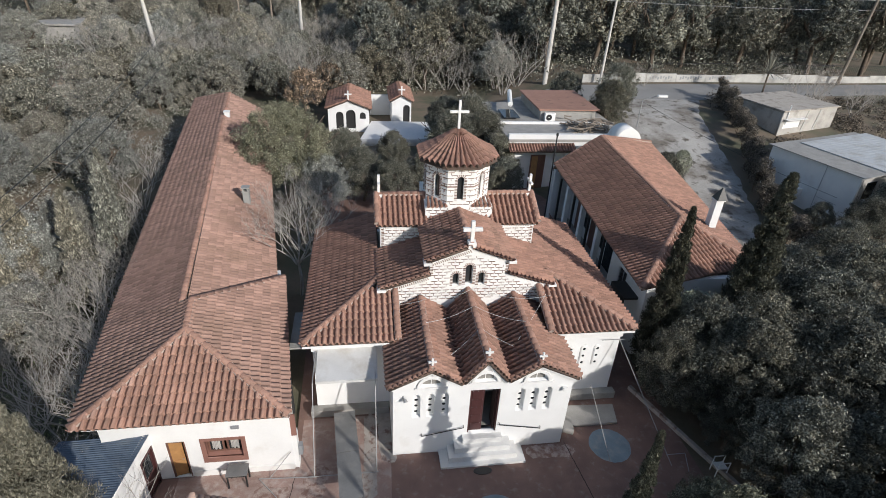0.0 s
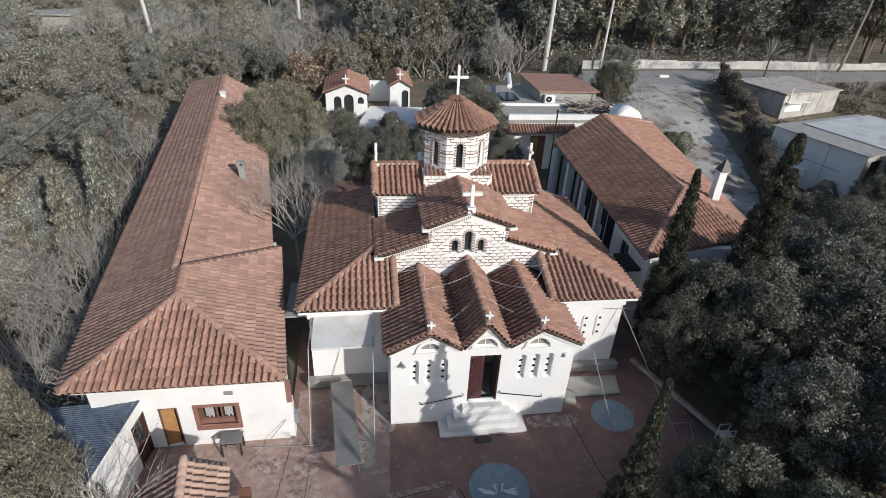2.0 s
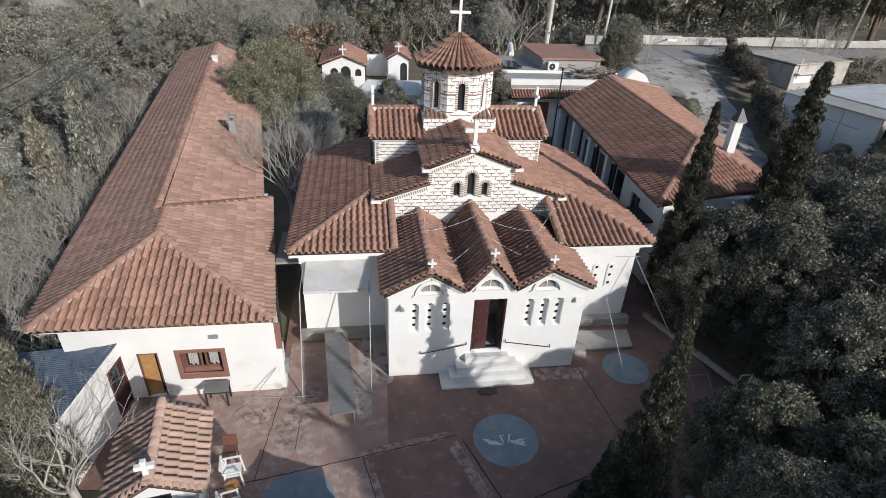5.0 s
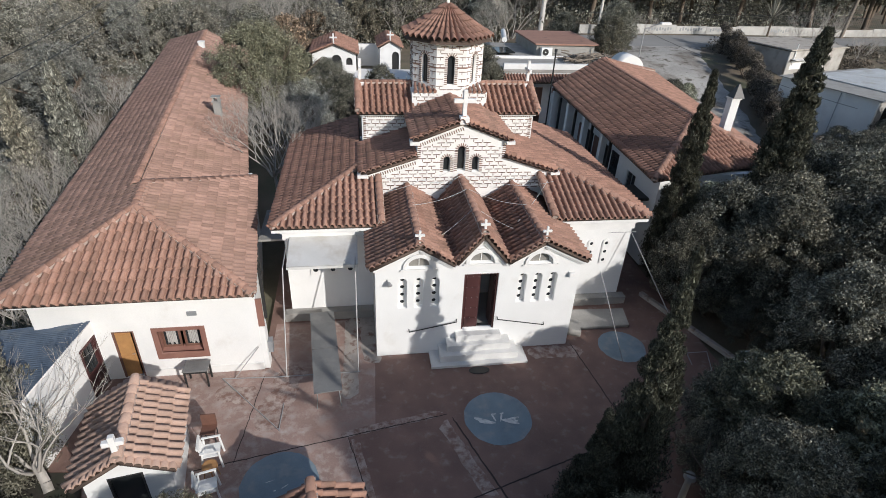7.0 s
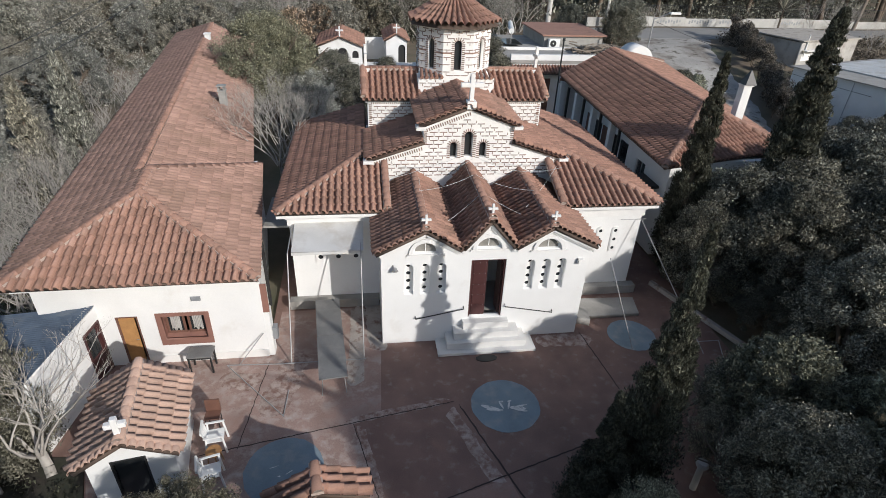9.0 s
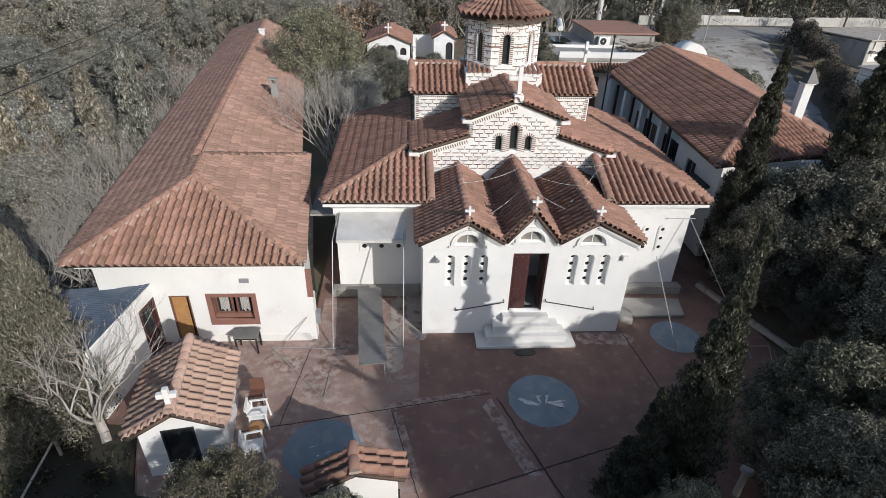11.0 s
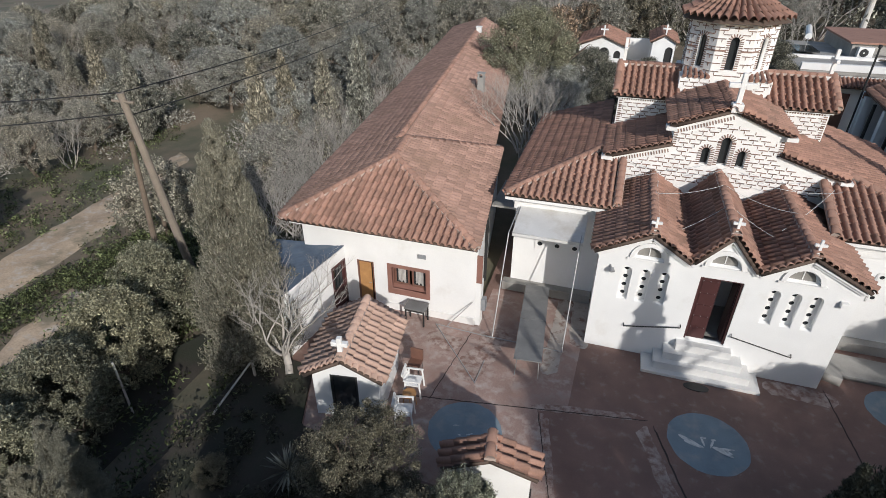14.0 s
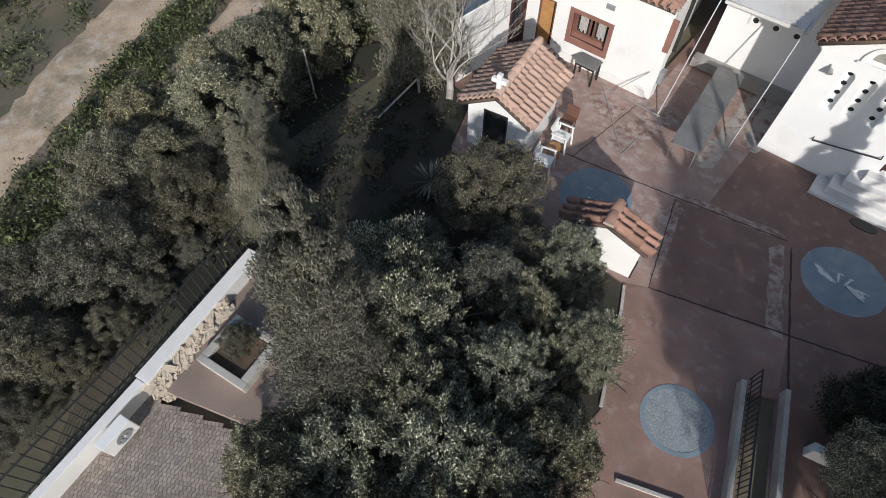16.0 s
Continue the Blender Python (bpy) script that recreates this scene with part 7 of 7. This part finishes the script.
K_OLIVE = [broad_tree(31, 5.0, 4.6, M_LEAF_OLIVE, 26000, 0.082, 0.25, n_clumps=110), broad_tree(32, 5.5, 5.2, M_LEAF_OLIVE, 28000, 0.082, 0.25, n_clumps=110), broad_tree(33, 4.2, 4.4, M_LEAF_GREY, 22000, 0.082, 0.22, n_clumps=100)]
K_DRY = [broad_tree(41, 5.0, 4.6, M_LEAF_DRY, 6000, 0.14, 0.25)]
K_SHRUB = [broad_tree(51, 3.0, 3.4, M_LEAF_SHRUB, 62000, 0.037, 0.15, n_clumps=90), broad_tree(52, 2.2, 2.8, M_LEAF_SHRUB, 46000, 0.037, 0.12, n_clumps=80)]
K_DARK = [broad_tree(53, 6.5, 5.0, M_LEAF_DARK, 52000, 0.072, 0.2, n_clumps=130), broad_tree(54, 7.0, 5.4, M_LEAF_DARK, 56000, 0.072, 0.2, n_clumps=140)]
K_THICKET = [bare_tree(64, 5.5, 5.2, 5, 8), bare_tree(65, 5.0, 5.0, 5, 8)]
K_BARE = [bare_tree(61, 5.5, 5.0), bare_tree(62, 4.5, 4.5)]
FAR_PINE = [broad_tree(71, 10.0, 7.0, M_LEAF_PINE, 14000, 0.21, 0.42, n_clumps=90), broad_tree(72, 9.0, 6.6, M_LEAF_PINE, 14000, 0.20, 0.38, n_clumps=90)]
FAR_OLIVE = [broad_tree(73, 6.0, 6.0, M_LEAF_OLIVE, 14000, 0.125, 0.2, n_clumps=90), broad_tree(74, 5.0, 5.5, M_LEAF_GREY, 14000, 0.125, 0.2, n_clumps=90)]

K_FEATHER = [broad_tree(81, 6.0, 4.2, M_LEAF_FRONT, 85000, 0.046, 0.2, n_clumps=170), broad_tree(82, 5.0, 4.0, M_LEAF_FRONT, 80000, 0.045, 0.2, n_clumps=170)]
K_COLUMN = [cypress_tree(83, 6.5, 2.9, M_LEAF_COLUMN, 190000, 0.044)]
K_GREYCYP = [cypress_tree(87, 7.0, 2.3, M_LEAF_GREY, 20000, 0.12)]
K_CONIFER = [cypress_tree(86, 7.4, 3.3, M_LEAF_COLUMN, 200000, 0.036, 0.55, 1.4)]
K_FRONT = [broad_tree(91, 4.0, 2.7, M_LEAF_FRONT, 95000, 0.036, 0.15, n_clumps=130, spray=1.75), broad_tree(92, 3.2, 2.6, M_LEAF_FRONT, 90000, 0.036, 0.12, n_clumps=120, spray=1.75)]
K_SCRUB = [broad_tree(88, 4.0, 3.4, M_LEAF_YELLOW, 38000, 0.06, 0.1, n_clumps=110), broad_tree(89, 4.0, 3.8, M_LEAF_SHRUB, 38000, 0.062, 0.1, n_clumps=110)]

# garden on the right of the yard
plant("cypress", K_CYP[1], (2.7, -6.2, 0), "slim dark green cypress at the yard's edge", "tree", "garden trees", 7.8 / 7.0, slim=0.92)
plant("cypress", K_CYP[1], (1.25, -6.95, 0), "young bushy cypress at the yard's edge", "tree", "garden trees", 4.3 / 7.0, 1.0, slim=1.5)
plant("cypress", K_CYP[0], (12.1, 3.0, 0), "tall dark cypress in front of the annex", "tree", "garden trees", 10.7 / 9.0, slim=1.35)
plant("cypress", K_CYP[0], (8.5, 3.2, 0), "tall slim cypress beside the annex", "tree", "garden trees", 9.2 / 9.0, 2.0)
for x, y, h, k in ((11.2, 0.3, 5.6, 0), (13.8, -1.2, 6.4, 1), (10.6, -3.6, 5.2, 0), (15.0, 1.6, 6.8, 1), (17.0, -1.6, 7.0, 0), (12.8, -5.2, 6.0, 1), (15.8, -5.2, 6.4, 0), (18.6, 3.4, 7.0, 1), (19.2, -4.6, 7.0, 0), (5.2, -8.0, 4.2, 1), (6.1, -4.7, 2.6, 0), (5.1, -5.9, 2.2, 1), (8.4, -9.4, 5.2, 0), (12.2, -9.0, 5.8, 1), (10.9, 2.8, 4.6, 1), (21.5, 0.5, 6.5, 0), (10.1, 2.0, 5.4, 0), (12.1, 1.4, 6.0, 1), (14.2, 3.2, 6.2, 0), (8.7, 1.7, 4.2, 1), (16.2, 4.6, 6.0, 1), (20.8, 7.5, 5.5, 1), (17.5, 6.8, 5.0, 0), (22.5, -7, 7, 1), (24.5, 4.5, 6, 0), (17.0, 12.0, 3.0, 1)):
    plant("garden_tree", K_DARK[k], (x, y, 0), "dense dark evergreen garden tree", "tree", "garden trees", h / (7.0 if k else 6.5), x * 1.7)
plant("garden_tree", K_FEATHER[0], (10.3, 3.5, 0), "pale leafy tree in front of the annex", "tree", "garden trees", 4.8 / 6.0, 0.3)
plant("garden_tree", K_FEATHER[0], (13.2, 4.3, 0), "pale leafy tree in front of the annex", "tree", "garden trees", 4.6 / 6.0, 1.9)
plant("pine_tree", K_SCRUB[0], (6.6, -5.6, 0), "young yellow-green pine in the garden", "tree", "garden trees", 1.0, 0.7)
plant("pine_tree", K_SCRUB[0], (8.2, -7.4, 0), "young yellow-green pine in the garden", "tree", "garden trees", 1.05, 2.2)
plant("olive_tree", K_FEATHER[0], (1.75, -8.4, 0), "small grey-green olive tree by the stair", "tree", "garden trees", 0.5, 0.4)
plant("olive_tree", K_FEATHER[1], (2.9, -9.0, 0), "low grey-green bush beside the stair", "tree", "garden trees", 0.5, 1.4)
for x, y, s in ((9.6, -4.6, 0.8), (7.4, -3.6, 0.7), (10.2, -0.9, 0.8), (6.4, -7.2, 0.8), (13, 1.2, 0.9), (11.3, -6.8, 1.0), (9.8, 1.2, 0.9), (16, 3.5, 1.0), (19, 0, 1.0), (14.2, -3.4, 1.0)):
    plant("shrub", K_SHRUB[int(x) % 2], (x, y, 0), "dark leafy garden shrub", "shrub", "garden shrubs", s, x)

for x, y, h, k in ((9.4, -14.2, 7.6, 0), (7.6, -12.2, 5.4, 1), (11.6, -17.2, 8.4, 0)):
    plant("garden_tree", K_DARK[k], (x, y), "tall dense evergreen garden tree", "tree", "garden trees", h / (7.0 if k else 6.5), x)
for x, y, h in ((32.4, 14.8, 5.6), (34.8, 15.6, 5.4), (37.2, 16.6, 5.8), (29.6, 14.2, 4.2), (39.7, 17.4, 5.4), (27.8, 16.2, 3.0), (26.4, 12.2, 3.6)):
    plant("garden_tree", K_DARK[0], (x, y), "dark evergreen bush in front of the white cabin", "shrub", "bushes by the cabin", h / 6.5, x)

K_SHADE = broad_tree(55, 8.2, 6.4, M_LEAF_DARK, 90000, 0.075, 0.70, n_clumps=170)
for x, y, h in ((6.2, -14.8, 8.1), (8.0, -13.5, 6.7), (12.6, -10.2, 6.3)):
    plant("pine_tree", K_SHADE, (x, y), "tall pine with a high spreading crown beside the yard", "tree", "garden trees", h / 8.2, x)

# garden on the left and below
plant("cypress", K_COLUMN[0], (-13.5, -3.6, -0.6), "broad dense grey-green cypress beside the long house", "tree", "left garden", 1.28)
plant("bare_tree", bare_tree(63, 3.2, 3.6, 4, 8, trunk=1.1), (-12.05, -4.25, -0.3), "leafless tree with pale twigs beside the shrine", "tree", "bare shrubs", 1.2, 0.5)
for x, y, h, k in ((-5.35, -7.95, 2.6, 0), (-7.25, -15.3, 2.5, 1), (-6.4, -15.5, 3.1, 0), (-6.05, -14.2, 3.3, 1), (-5.85, -12.9, 3.6, 0), (-6.9, -11.9, 3.9, 0), (-7.9, -11.3, 3.7, 1), (-4.8, -13.3, 3.5, 1), (-3.7, -12.9, 3.1, 0), (-4.85, -11.3, 3.2, 0), (-3.35, -11.8, 2.7, 1), (-3.95, -9.6, 2.7, 0), (-5.1, -15.9, 3.6, 0), (-4.2, -14.6, 3.5, 1), (-2.7, -13.7, 3.4, 0), (-5.6, -9.6, 2.4, 1)):
    plant("garden_tree", K_FRONT[k], (x, y), "feathery grey-green evergreen in the front garden", "tree", "front garden trees", h / (3.2 if k else 4.0), x * 2.1)
plant("shrub", K_SHRUB[0], (-8.05, -7.35, 0), "round leafy evergreen shrub in front of the shrine", "shrub", "front shrubs", 0.85)
# Dark leaf colour paints the shade on these inner trees.
for x, y, h in ((-7.6, -10.9, 3.0), (-6.4, -9.6, 2.6), (-8.6, -9.4, 1.6)):
    plant("garden_tree", K_DARK[0], (x, y), "evergreen in the front garden, dark leaves standing in for shade", "tree", "front garden trees", h / 6.5, x)
plant("shrub", K_SHRUB[1], (-6.4, -8.4, 0), "leafy evergreen shrub beside the kiosk", "shrub", "front shrubs", 0.8)
plant("conifer", K_CONIFER[0], (-7.45, -13.05, -0.1), "tall feathery grey-green conifer beside the planter", "tree", "front garden trees", 1.0)
plant("conifer", K_CONIFER[0], (-12.1, -11.3, -0.1), "feathery conifer beside the court wall", "tree", "front garden trees", 0.6, 2.6)
plant("conifer", K_CONIFER[0], (-14.0, -9.8), "feathery conifer on the slope", "tree", "front garden trees", 0.5, 2.0)
plant("shrub", K_SHRUB[1], (-10.15, -14.1, 0.2), "dark bush growing in the planter", "shrub", "front shrubs", 0.35)
for x, y, s in ((-11.8, -8.1, 0.35), (-13.9, -10.6, 0.7), (-14.4, -12.4, 0.8), (-13.2, -11.6, 0.6), (-15.2, -10.6, 0.9), (-16.4, -13, 1.0), (-14.4, -14.8, 0.9), (-17.5, -10, 0.9), (-15.6, -16.4, 0.9), (-18.4, -6.8, 0.8), (-17.6, -4.4, 0.8), (-13.5, -17.3, 0.8), (-14.2, -19, 0.8), (-13.3, -13.2, 0.45), (-13.1, -14.6, 0.45), (-12.9, -15.8, 0.4), (-12.8, -17.0, 0.45), (-12.6, -18.4, 0.45), (-12.5, -19.8, 0.45), (-13.4, -20.6, 0.7)):
    plant("shrub", K_SHRUB[int(-x) % 2], (x, y), "tangled green shrub on the slope", "shrub", "slope shrubs", s, x)
for x, y, h in ((-17.4, -5.2, 3.6), (-17.0, -7.6, 3.4), (-18.3, -2.6, 3.6), (-16.6, -9.8, 3.2), (-18.6, -8.6, 2.6), (-18.0, -11.4, 2.8), (-16.0, -12.0, 2.6)):
    plant("thicket", K_SCRUB[int(-10 * y) % 2], (x, y), "tangled yellowish evergreen bush on the slope", "shrub", "slope thicket", h / 4.0, x)
ivy = []
rng = random.Random(14)
for k in range(260):
    x, y = rng.uniform(-13.8, -4.4), rng.uniform(-14.0, -4.2)
    if inside([(-13.5, -14.5), (-3.9, -14.5), (-3.4, -9.95), (-4.6, -7.3), (-8.2, -7.2), (-10.9, -6.5), (-11.6, -4.6), (-13.4, -4.4)], x, y) and not (y < -12 and x < -7.5):
        ivy.append((x, y, 0.06, rng.uniform(0.2, 0.45)))
tagged(part("ground_ivy", crown_mesh("ground_ivy", 96, ivy, 16000, 0.06, M_LEAF_IVY, 1.0), None), "low ivy on the garden soil, leaves coloured dark for its shade", "ivy", kind="stuff")
plant("yucca", spiky_plant(5), (-9.9, -7.6, -0.1), "spiky yucca in the shaded garden", "yucca")
for x, y, s in ((19.6, 10.2, 1.2), (22.4, 9.0, 1.3), (21.0, 12.0, 1.1)):
    plant("yucca", spiky_plant(int(x)), (x, y), "spiky yucca in front of the white cabin", "yucca", "yuccas", s)
palm_at = (42.0, 44.0)
plant("palm", spiky_plant(9, 1.9, 2.2), palm_at, "shaggy low palm by the road", "palm", "", 1.3)

# leafless shrubs and dark columns along the long house
for k, (x, y, s) in enumerate(((-15.9, 1.6, 0.85), (-16.6, 4.6, 1.0), (-17.2, 7.8, 1.0), (-17.8, 11.4, 1.05), (-18.6, 15.2, 0.95), (-19.2, 19.2, 1.0), (-20.1, 23.5, 0.95), (-20.8, 28, 0.9), (-18.0, 2.8, 0.8), (-19.4, 6.2, 0.85), (3.4, 24.4, 0.8), (5.2, 25.0, 0.8), (45, 41, 1.1), (48, 42.5, 1.0), (29.0, 47.8, 0.6))):
    plant("bare_shrub", K_BARE[k % 2], (x, y), "tall leafless shrub with pale grey twigs", "shrub", "bare shrubs", s, k * 1.3)
plant("bare_tree", bare_tree(66, 4.7, 5.2, 5, 8, trunk=2.3), (-7.95, 11.4), "large leafless tree with pale twigs over the long roof", "tree", "bare trees", 1.0, 0.8)
for k, (x, y, s) in enumerate(((-7.9, 16.4, 1.2), (-16.4, 3.6, 1.1), (-17.6, 8.6, 1.15), (-15.8, 0.2, 0.8))):
    plant("bare_tree", K_THICKET[k % 2], (x, y), "leafless tree with a dense crown of grey twigs", "tree", "bare trees", s, k * 1.7)
for x, y, h in ((-19.4, 12.6, 7.0), (-18.9, 15.8, 7.4), (-21.0, 8.6, 7.6), (-20.4, 19.5, 6.4), (-22.5, 13.4, 6.8)):
    plant("cypress", K_GREYCYP[0], (x, y), "grey-green cypress behind the long house", "tree", "left cypresses", h / 7.0, x)
plant("pine_tree", broad_tree(23, 7.6, 6.8, M_LEAF_YELLOW, 70000, 0.072, n_clumps=130), (-9.9, 23.4), "yellow-green pine leaning over the tiled roof", "tree", "pines", 1.0)
plant("olive_tree", K_OLIVE[1], (-7.2, 21.8), "dark leafy tree beside the long house", "tree", "", 0.8)
for x, y, k, s in ((-4.4, 23.6, 0, 0.80), (-2.2, 21.6, 1, 0.72), (-5.8, 27.5, 1, 0.78), (0.4, 24.4, 0, 0.70), (3.0, 28.4, 1, 1.0), (5.2, 32.5, 0, 1.1), (-1.8, 29.4, 0, 0.68), (3.4, 35.0, 1, 0.9), (5.5, 22.2, 0, 0.6), (18.6, 33.5, 0, 0.9), (20.4, 36.5, 1, 0.9), (16.4, 39.6, 0, 0.8), (18.6, 22.0, 0, 0.75), (17.5, 18.6, 1, 0.65), (6.3, 26.0, 0, 0.85), (6.5, 23.4, 1, 0.62), (5.9, 29.0, 1, 0.95)):
    plant("leafy_tree", K_DARK[k], (x, y), "dense leafy evergreen behind the church", "tree", "trees behind the church", s * 0.85, y)
plant("dry_tree", K_DRY[0], (-10.4, 46.0), "tree with brown dry leaves", "tree", "", 1.0)
plant("dry_tree", K_DRY[0], (-8.0, 50.0), "tree with brown dry leaves", "tree", "", 1.0, 2.0)

# hedge beside the lane
line = [(35.6, 42.5), (32.9, 35.0), (30.8, 29.5), (28.2, 24.0), (26.2, 18.5), (25.0, 13.5)]
clumps = []
rng = random.Random(8)
for (x0, y0), (x1, y1) in zip(line, line[1:]):
    n = int(math.hypot(x1 - x0, y1 - y0) / 0.22)
    for k in range(n):
        x, y = x0 + (x1 - x0) * k / n + rng.uniform(-0.4, 0.4), y0 + (y1 - y0) * k / n
        clumps.append((x, y, ground_height(x, y) + rng.uniform(0.3, 2.3), rng.uniform(0.35, 0.6)))
hedge = thing("hedge", "dry brownish hedge along the gravel lane", "hedge")
part("foliage", crown_mesh("foliage", 91, clumps, 90000, 0.08, M_LEAF_HEDGE, 1.0), None, hedge)
for c in clumps[::3]:
    part("stem", tubes(((c[0], c[1], ground_height(c[0], c[1]) - 0.2), (c[0], c[1], c[2]), 0.04), sides=5), M_BARK, hedge)

# grass and weeds on the slope, and low growth in the scrub
clumps = []
rng = random.Random(9)
for k in range(1500):
    x, y = rng.uniform(-36, -12.5), rng.uniform(-20, 16)
    if not on_track(x, y, 1.45):
        clumps.append((x, y, ground_height(x, y) + 0.05, rng.uniform(0.3, 0.7)))
grass = tagged(part("grass", crown_mesh("grass", 92, [c for c in clumps if not (-13.6 < c[0] and c[1] > -4)], 90000, 0.09, M_LEAF_GRASS, 1.0), None), "low green weeds and grass on the slope", "grass", kind="stuff")
clumps = []
for k in range(1500):
    y = rng.uniform(-18, 3)
    x = rng.uniform(-25.5 + 0.15 * abs(y + 4), -17.2)
    if not on_track(x, y, 1.45) and not (abs(x + 22.3 + 0.25 * (y + 5.5)) < 0.55 and -9 < y < -2):
        clumps.append((x, y, ground_height(x, y) + 0.06, rng.uniform(0.25, 0.55)))
tagged(part("grass", crown_mesh("grass", 97, clumps, 110000, 0.075, M_LEAF_GRASS, 1.0), None), "thick green grass between the track and the slope", "grass", kind="stuff")
clumps = []
for k in range(1500):
    x, y = rng.uniform(-70, -18), rng.uniform(-14, 80)
    if not on_track(x, y, 2.6) and not (x > -36 and y < 10):
        clumps.append((x, y, ground_height(x, y) + 0.3, rng.uniform(0.7, 1.5)))
tagged(part("undergrowth", crown_mesh("undergrowth", 93, clumps, 220000, 0.12, M_LEAF_OLIVE, 1.0), None), "grey-green undergrowth between the trees", "undergrowth", kind="stuff")
clumps = []
for k in range(1600):
    y = rng.uniform(52, 150)
    x = rng.uniform(-0.9 * y - 20, 0.95 * y + 10)
    clumps.append((x, y, ground_height(x, y) + 0.8, rng.uniform(1.2, 2.6)))
tagged(part("undergrowth", crown_mesh("undergrowth", 94, clumps, 170000, 0.24, M_LEAF_PINE, 1.0), None), "dark undergrowth of the far woods", "undergrowth", kind="stuff")

clumps = []
for k in range(420):
    x, y = rng.uniform(33, 70), rng.uniform(24, 43)
    if not (33.8 < x < 43.8 and 31 < y < 41) and not (y < 28 and x < 44):
        clumps.append((x, y, ground_height(x, y) + 0.15, rng.uniform(0.4, 1.1)))
tagged(part("dry_weeds", crown_mesh("dry_weeds", 95, clumps, 40000, 0.14, M_LEAF_HEDGE, 1.0), None), "dry brown weeds and low brush on the waste ground", "weeds", kind="stuff")
plant("shrub", K_FEATHER[0], (22.0, 25.3), "round grey-green bush on the gravel lane", "shrub", "", 0.42)
for k, (x, y, s) in enumerate(((42, 36, 0.6), (45, 39, 0.75), (48, 37, 0.7), (51, 40, 0.8), (54, 38, 0.7), (44, 42, 0.7), (58, 41, 0.8))):
    plant("bare_shrub", K_BARE[k % 2], (x, y), "leafless grey shrub by the road", "shrub", "roadside shrubs", s, k)

# woods
rng = random.Random(5)


def plant_woods(name, kinds, count, spot, label, group, lo, hi):
    made = 0
    spots = []
    for k in range(count * 60):
        if made >= count:
            break
        x, y, gap = spot()
        if any((x - a) ** 2 + (y - b) ** 2 < gap * gap for a, b in spots):
            continue
        spots.append((x, y))
        pick = FAR_OLIVE if kinds is K_OLIVE and y > 34 else kinds
        plant(name, pick[rng.randrange(len(pick))], (x, y), label, "tree", group, rng.uniform(lo, hi), rng.uniform(0, 6.28))
        made += 1


def before_shed(x, y):
    """Whether a place lies on the open ground before the far shed."""
    f = max(0, min(1, ((x + 51) * 12 + (y - 84) * -26) / (12 ** 2 + 26 ** 2)))
    return math.hypot(x + 51 - 12 * f, y - 84 + 26 * f) < 4.5


def left_spot():
    while True:
        y = rng.uniform(-14, 85)
        x = rng.uniform(-75, -17)
        if x < -16.5 - 0.155 * max(y, 0) - (2.0 if y < 45 else -12) and not on_track(x, y) and (y > 2 or x < -29.5) and x > -0.95 * y - 48 and not before_shed(x, y):
            return x, y, 2.6


def back_spot():
    while True:
        y = rng.uniform(50, 118)
        x = rng.uniform(-0.6 * y, 0.2 * y + 8)
        if not (12 < x and y < 53) and not (-9 < x < 3 and y < 51) and not before_shed(x, y):
            return x, y, 3.4


def pine_spot():
    while True:
        y = rng.uniform(55, 185)
        x = rng.uniform(-0.75 * y, 0.98 * y + 14)
        if (x > 0.02 * y - 6 or y > 110):
            return x, y, 4.2 if y < 100 else 5.5


plant_woods("olive_tree", K_OLIVE, 190, left_spot, "grey-green olive tree with a rounded crown", "olive scrub", 0.45, 1.05)
plant_woods("olive_tree", FAR_OLIVE, 110, back_spot, "grey-green olive tree in the far scrub", "far olive trees", 0.7, 1.15)
plant_woods("pine_tree", FAR_PINE, 290, pine_spot, "dark green pine in the woods", "woods", 0.75, 1.3)
for k in range(70):
    x, y, g = left_spot()
    plant("bare_shrub", K_BARE[k % 2], (x, y), "leafless grey shrub in the scrub", "shrub", "scrub shrubs", rng.uniform(0.6, 1.0), k)
for k in range(46):
    x, y = rng.uniform(-40, 22), rng.uniform(51, 84)
    plant("bare_tree", K_BARE[k % 2], (x, y), "leafless grey tree among the far evergreens", "tree", "far bare trees", rng.uniform(1.0, 1.7), k)
for k in range(16):
    x, y, g = left_spot()
    plant("cypress", K_GREYCYP[0], (x, y), "grey-green conifer in the scrub", "tree", "scrub conifers", rng.uniform(0.6, 1.0), k)
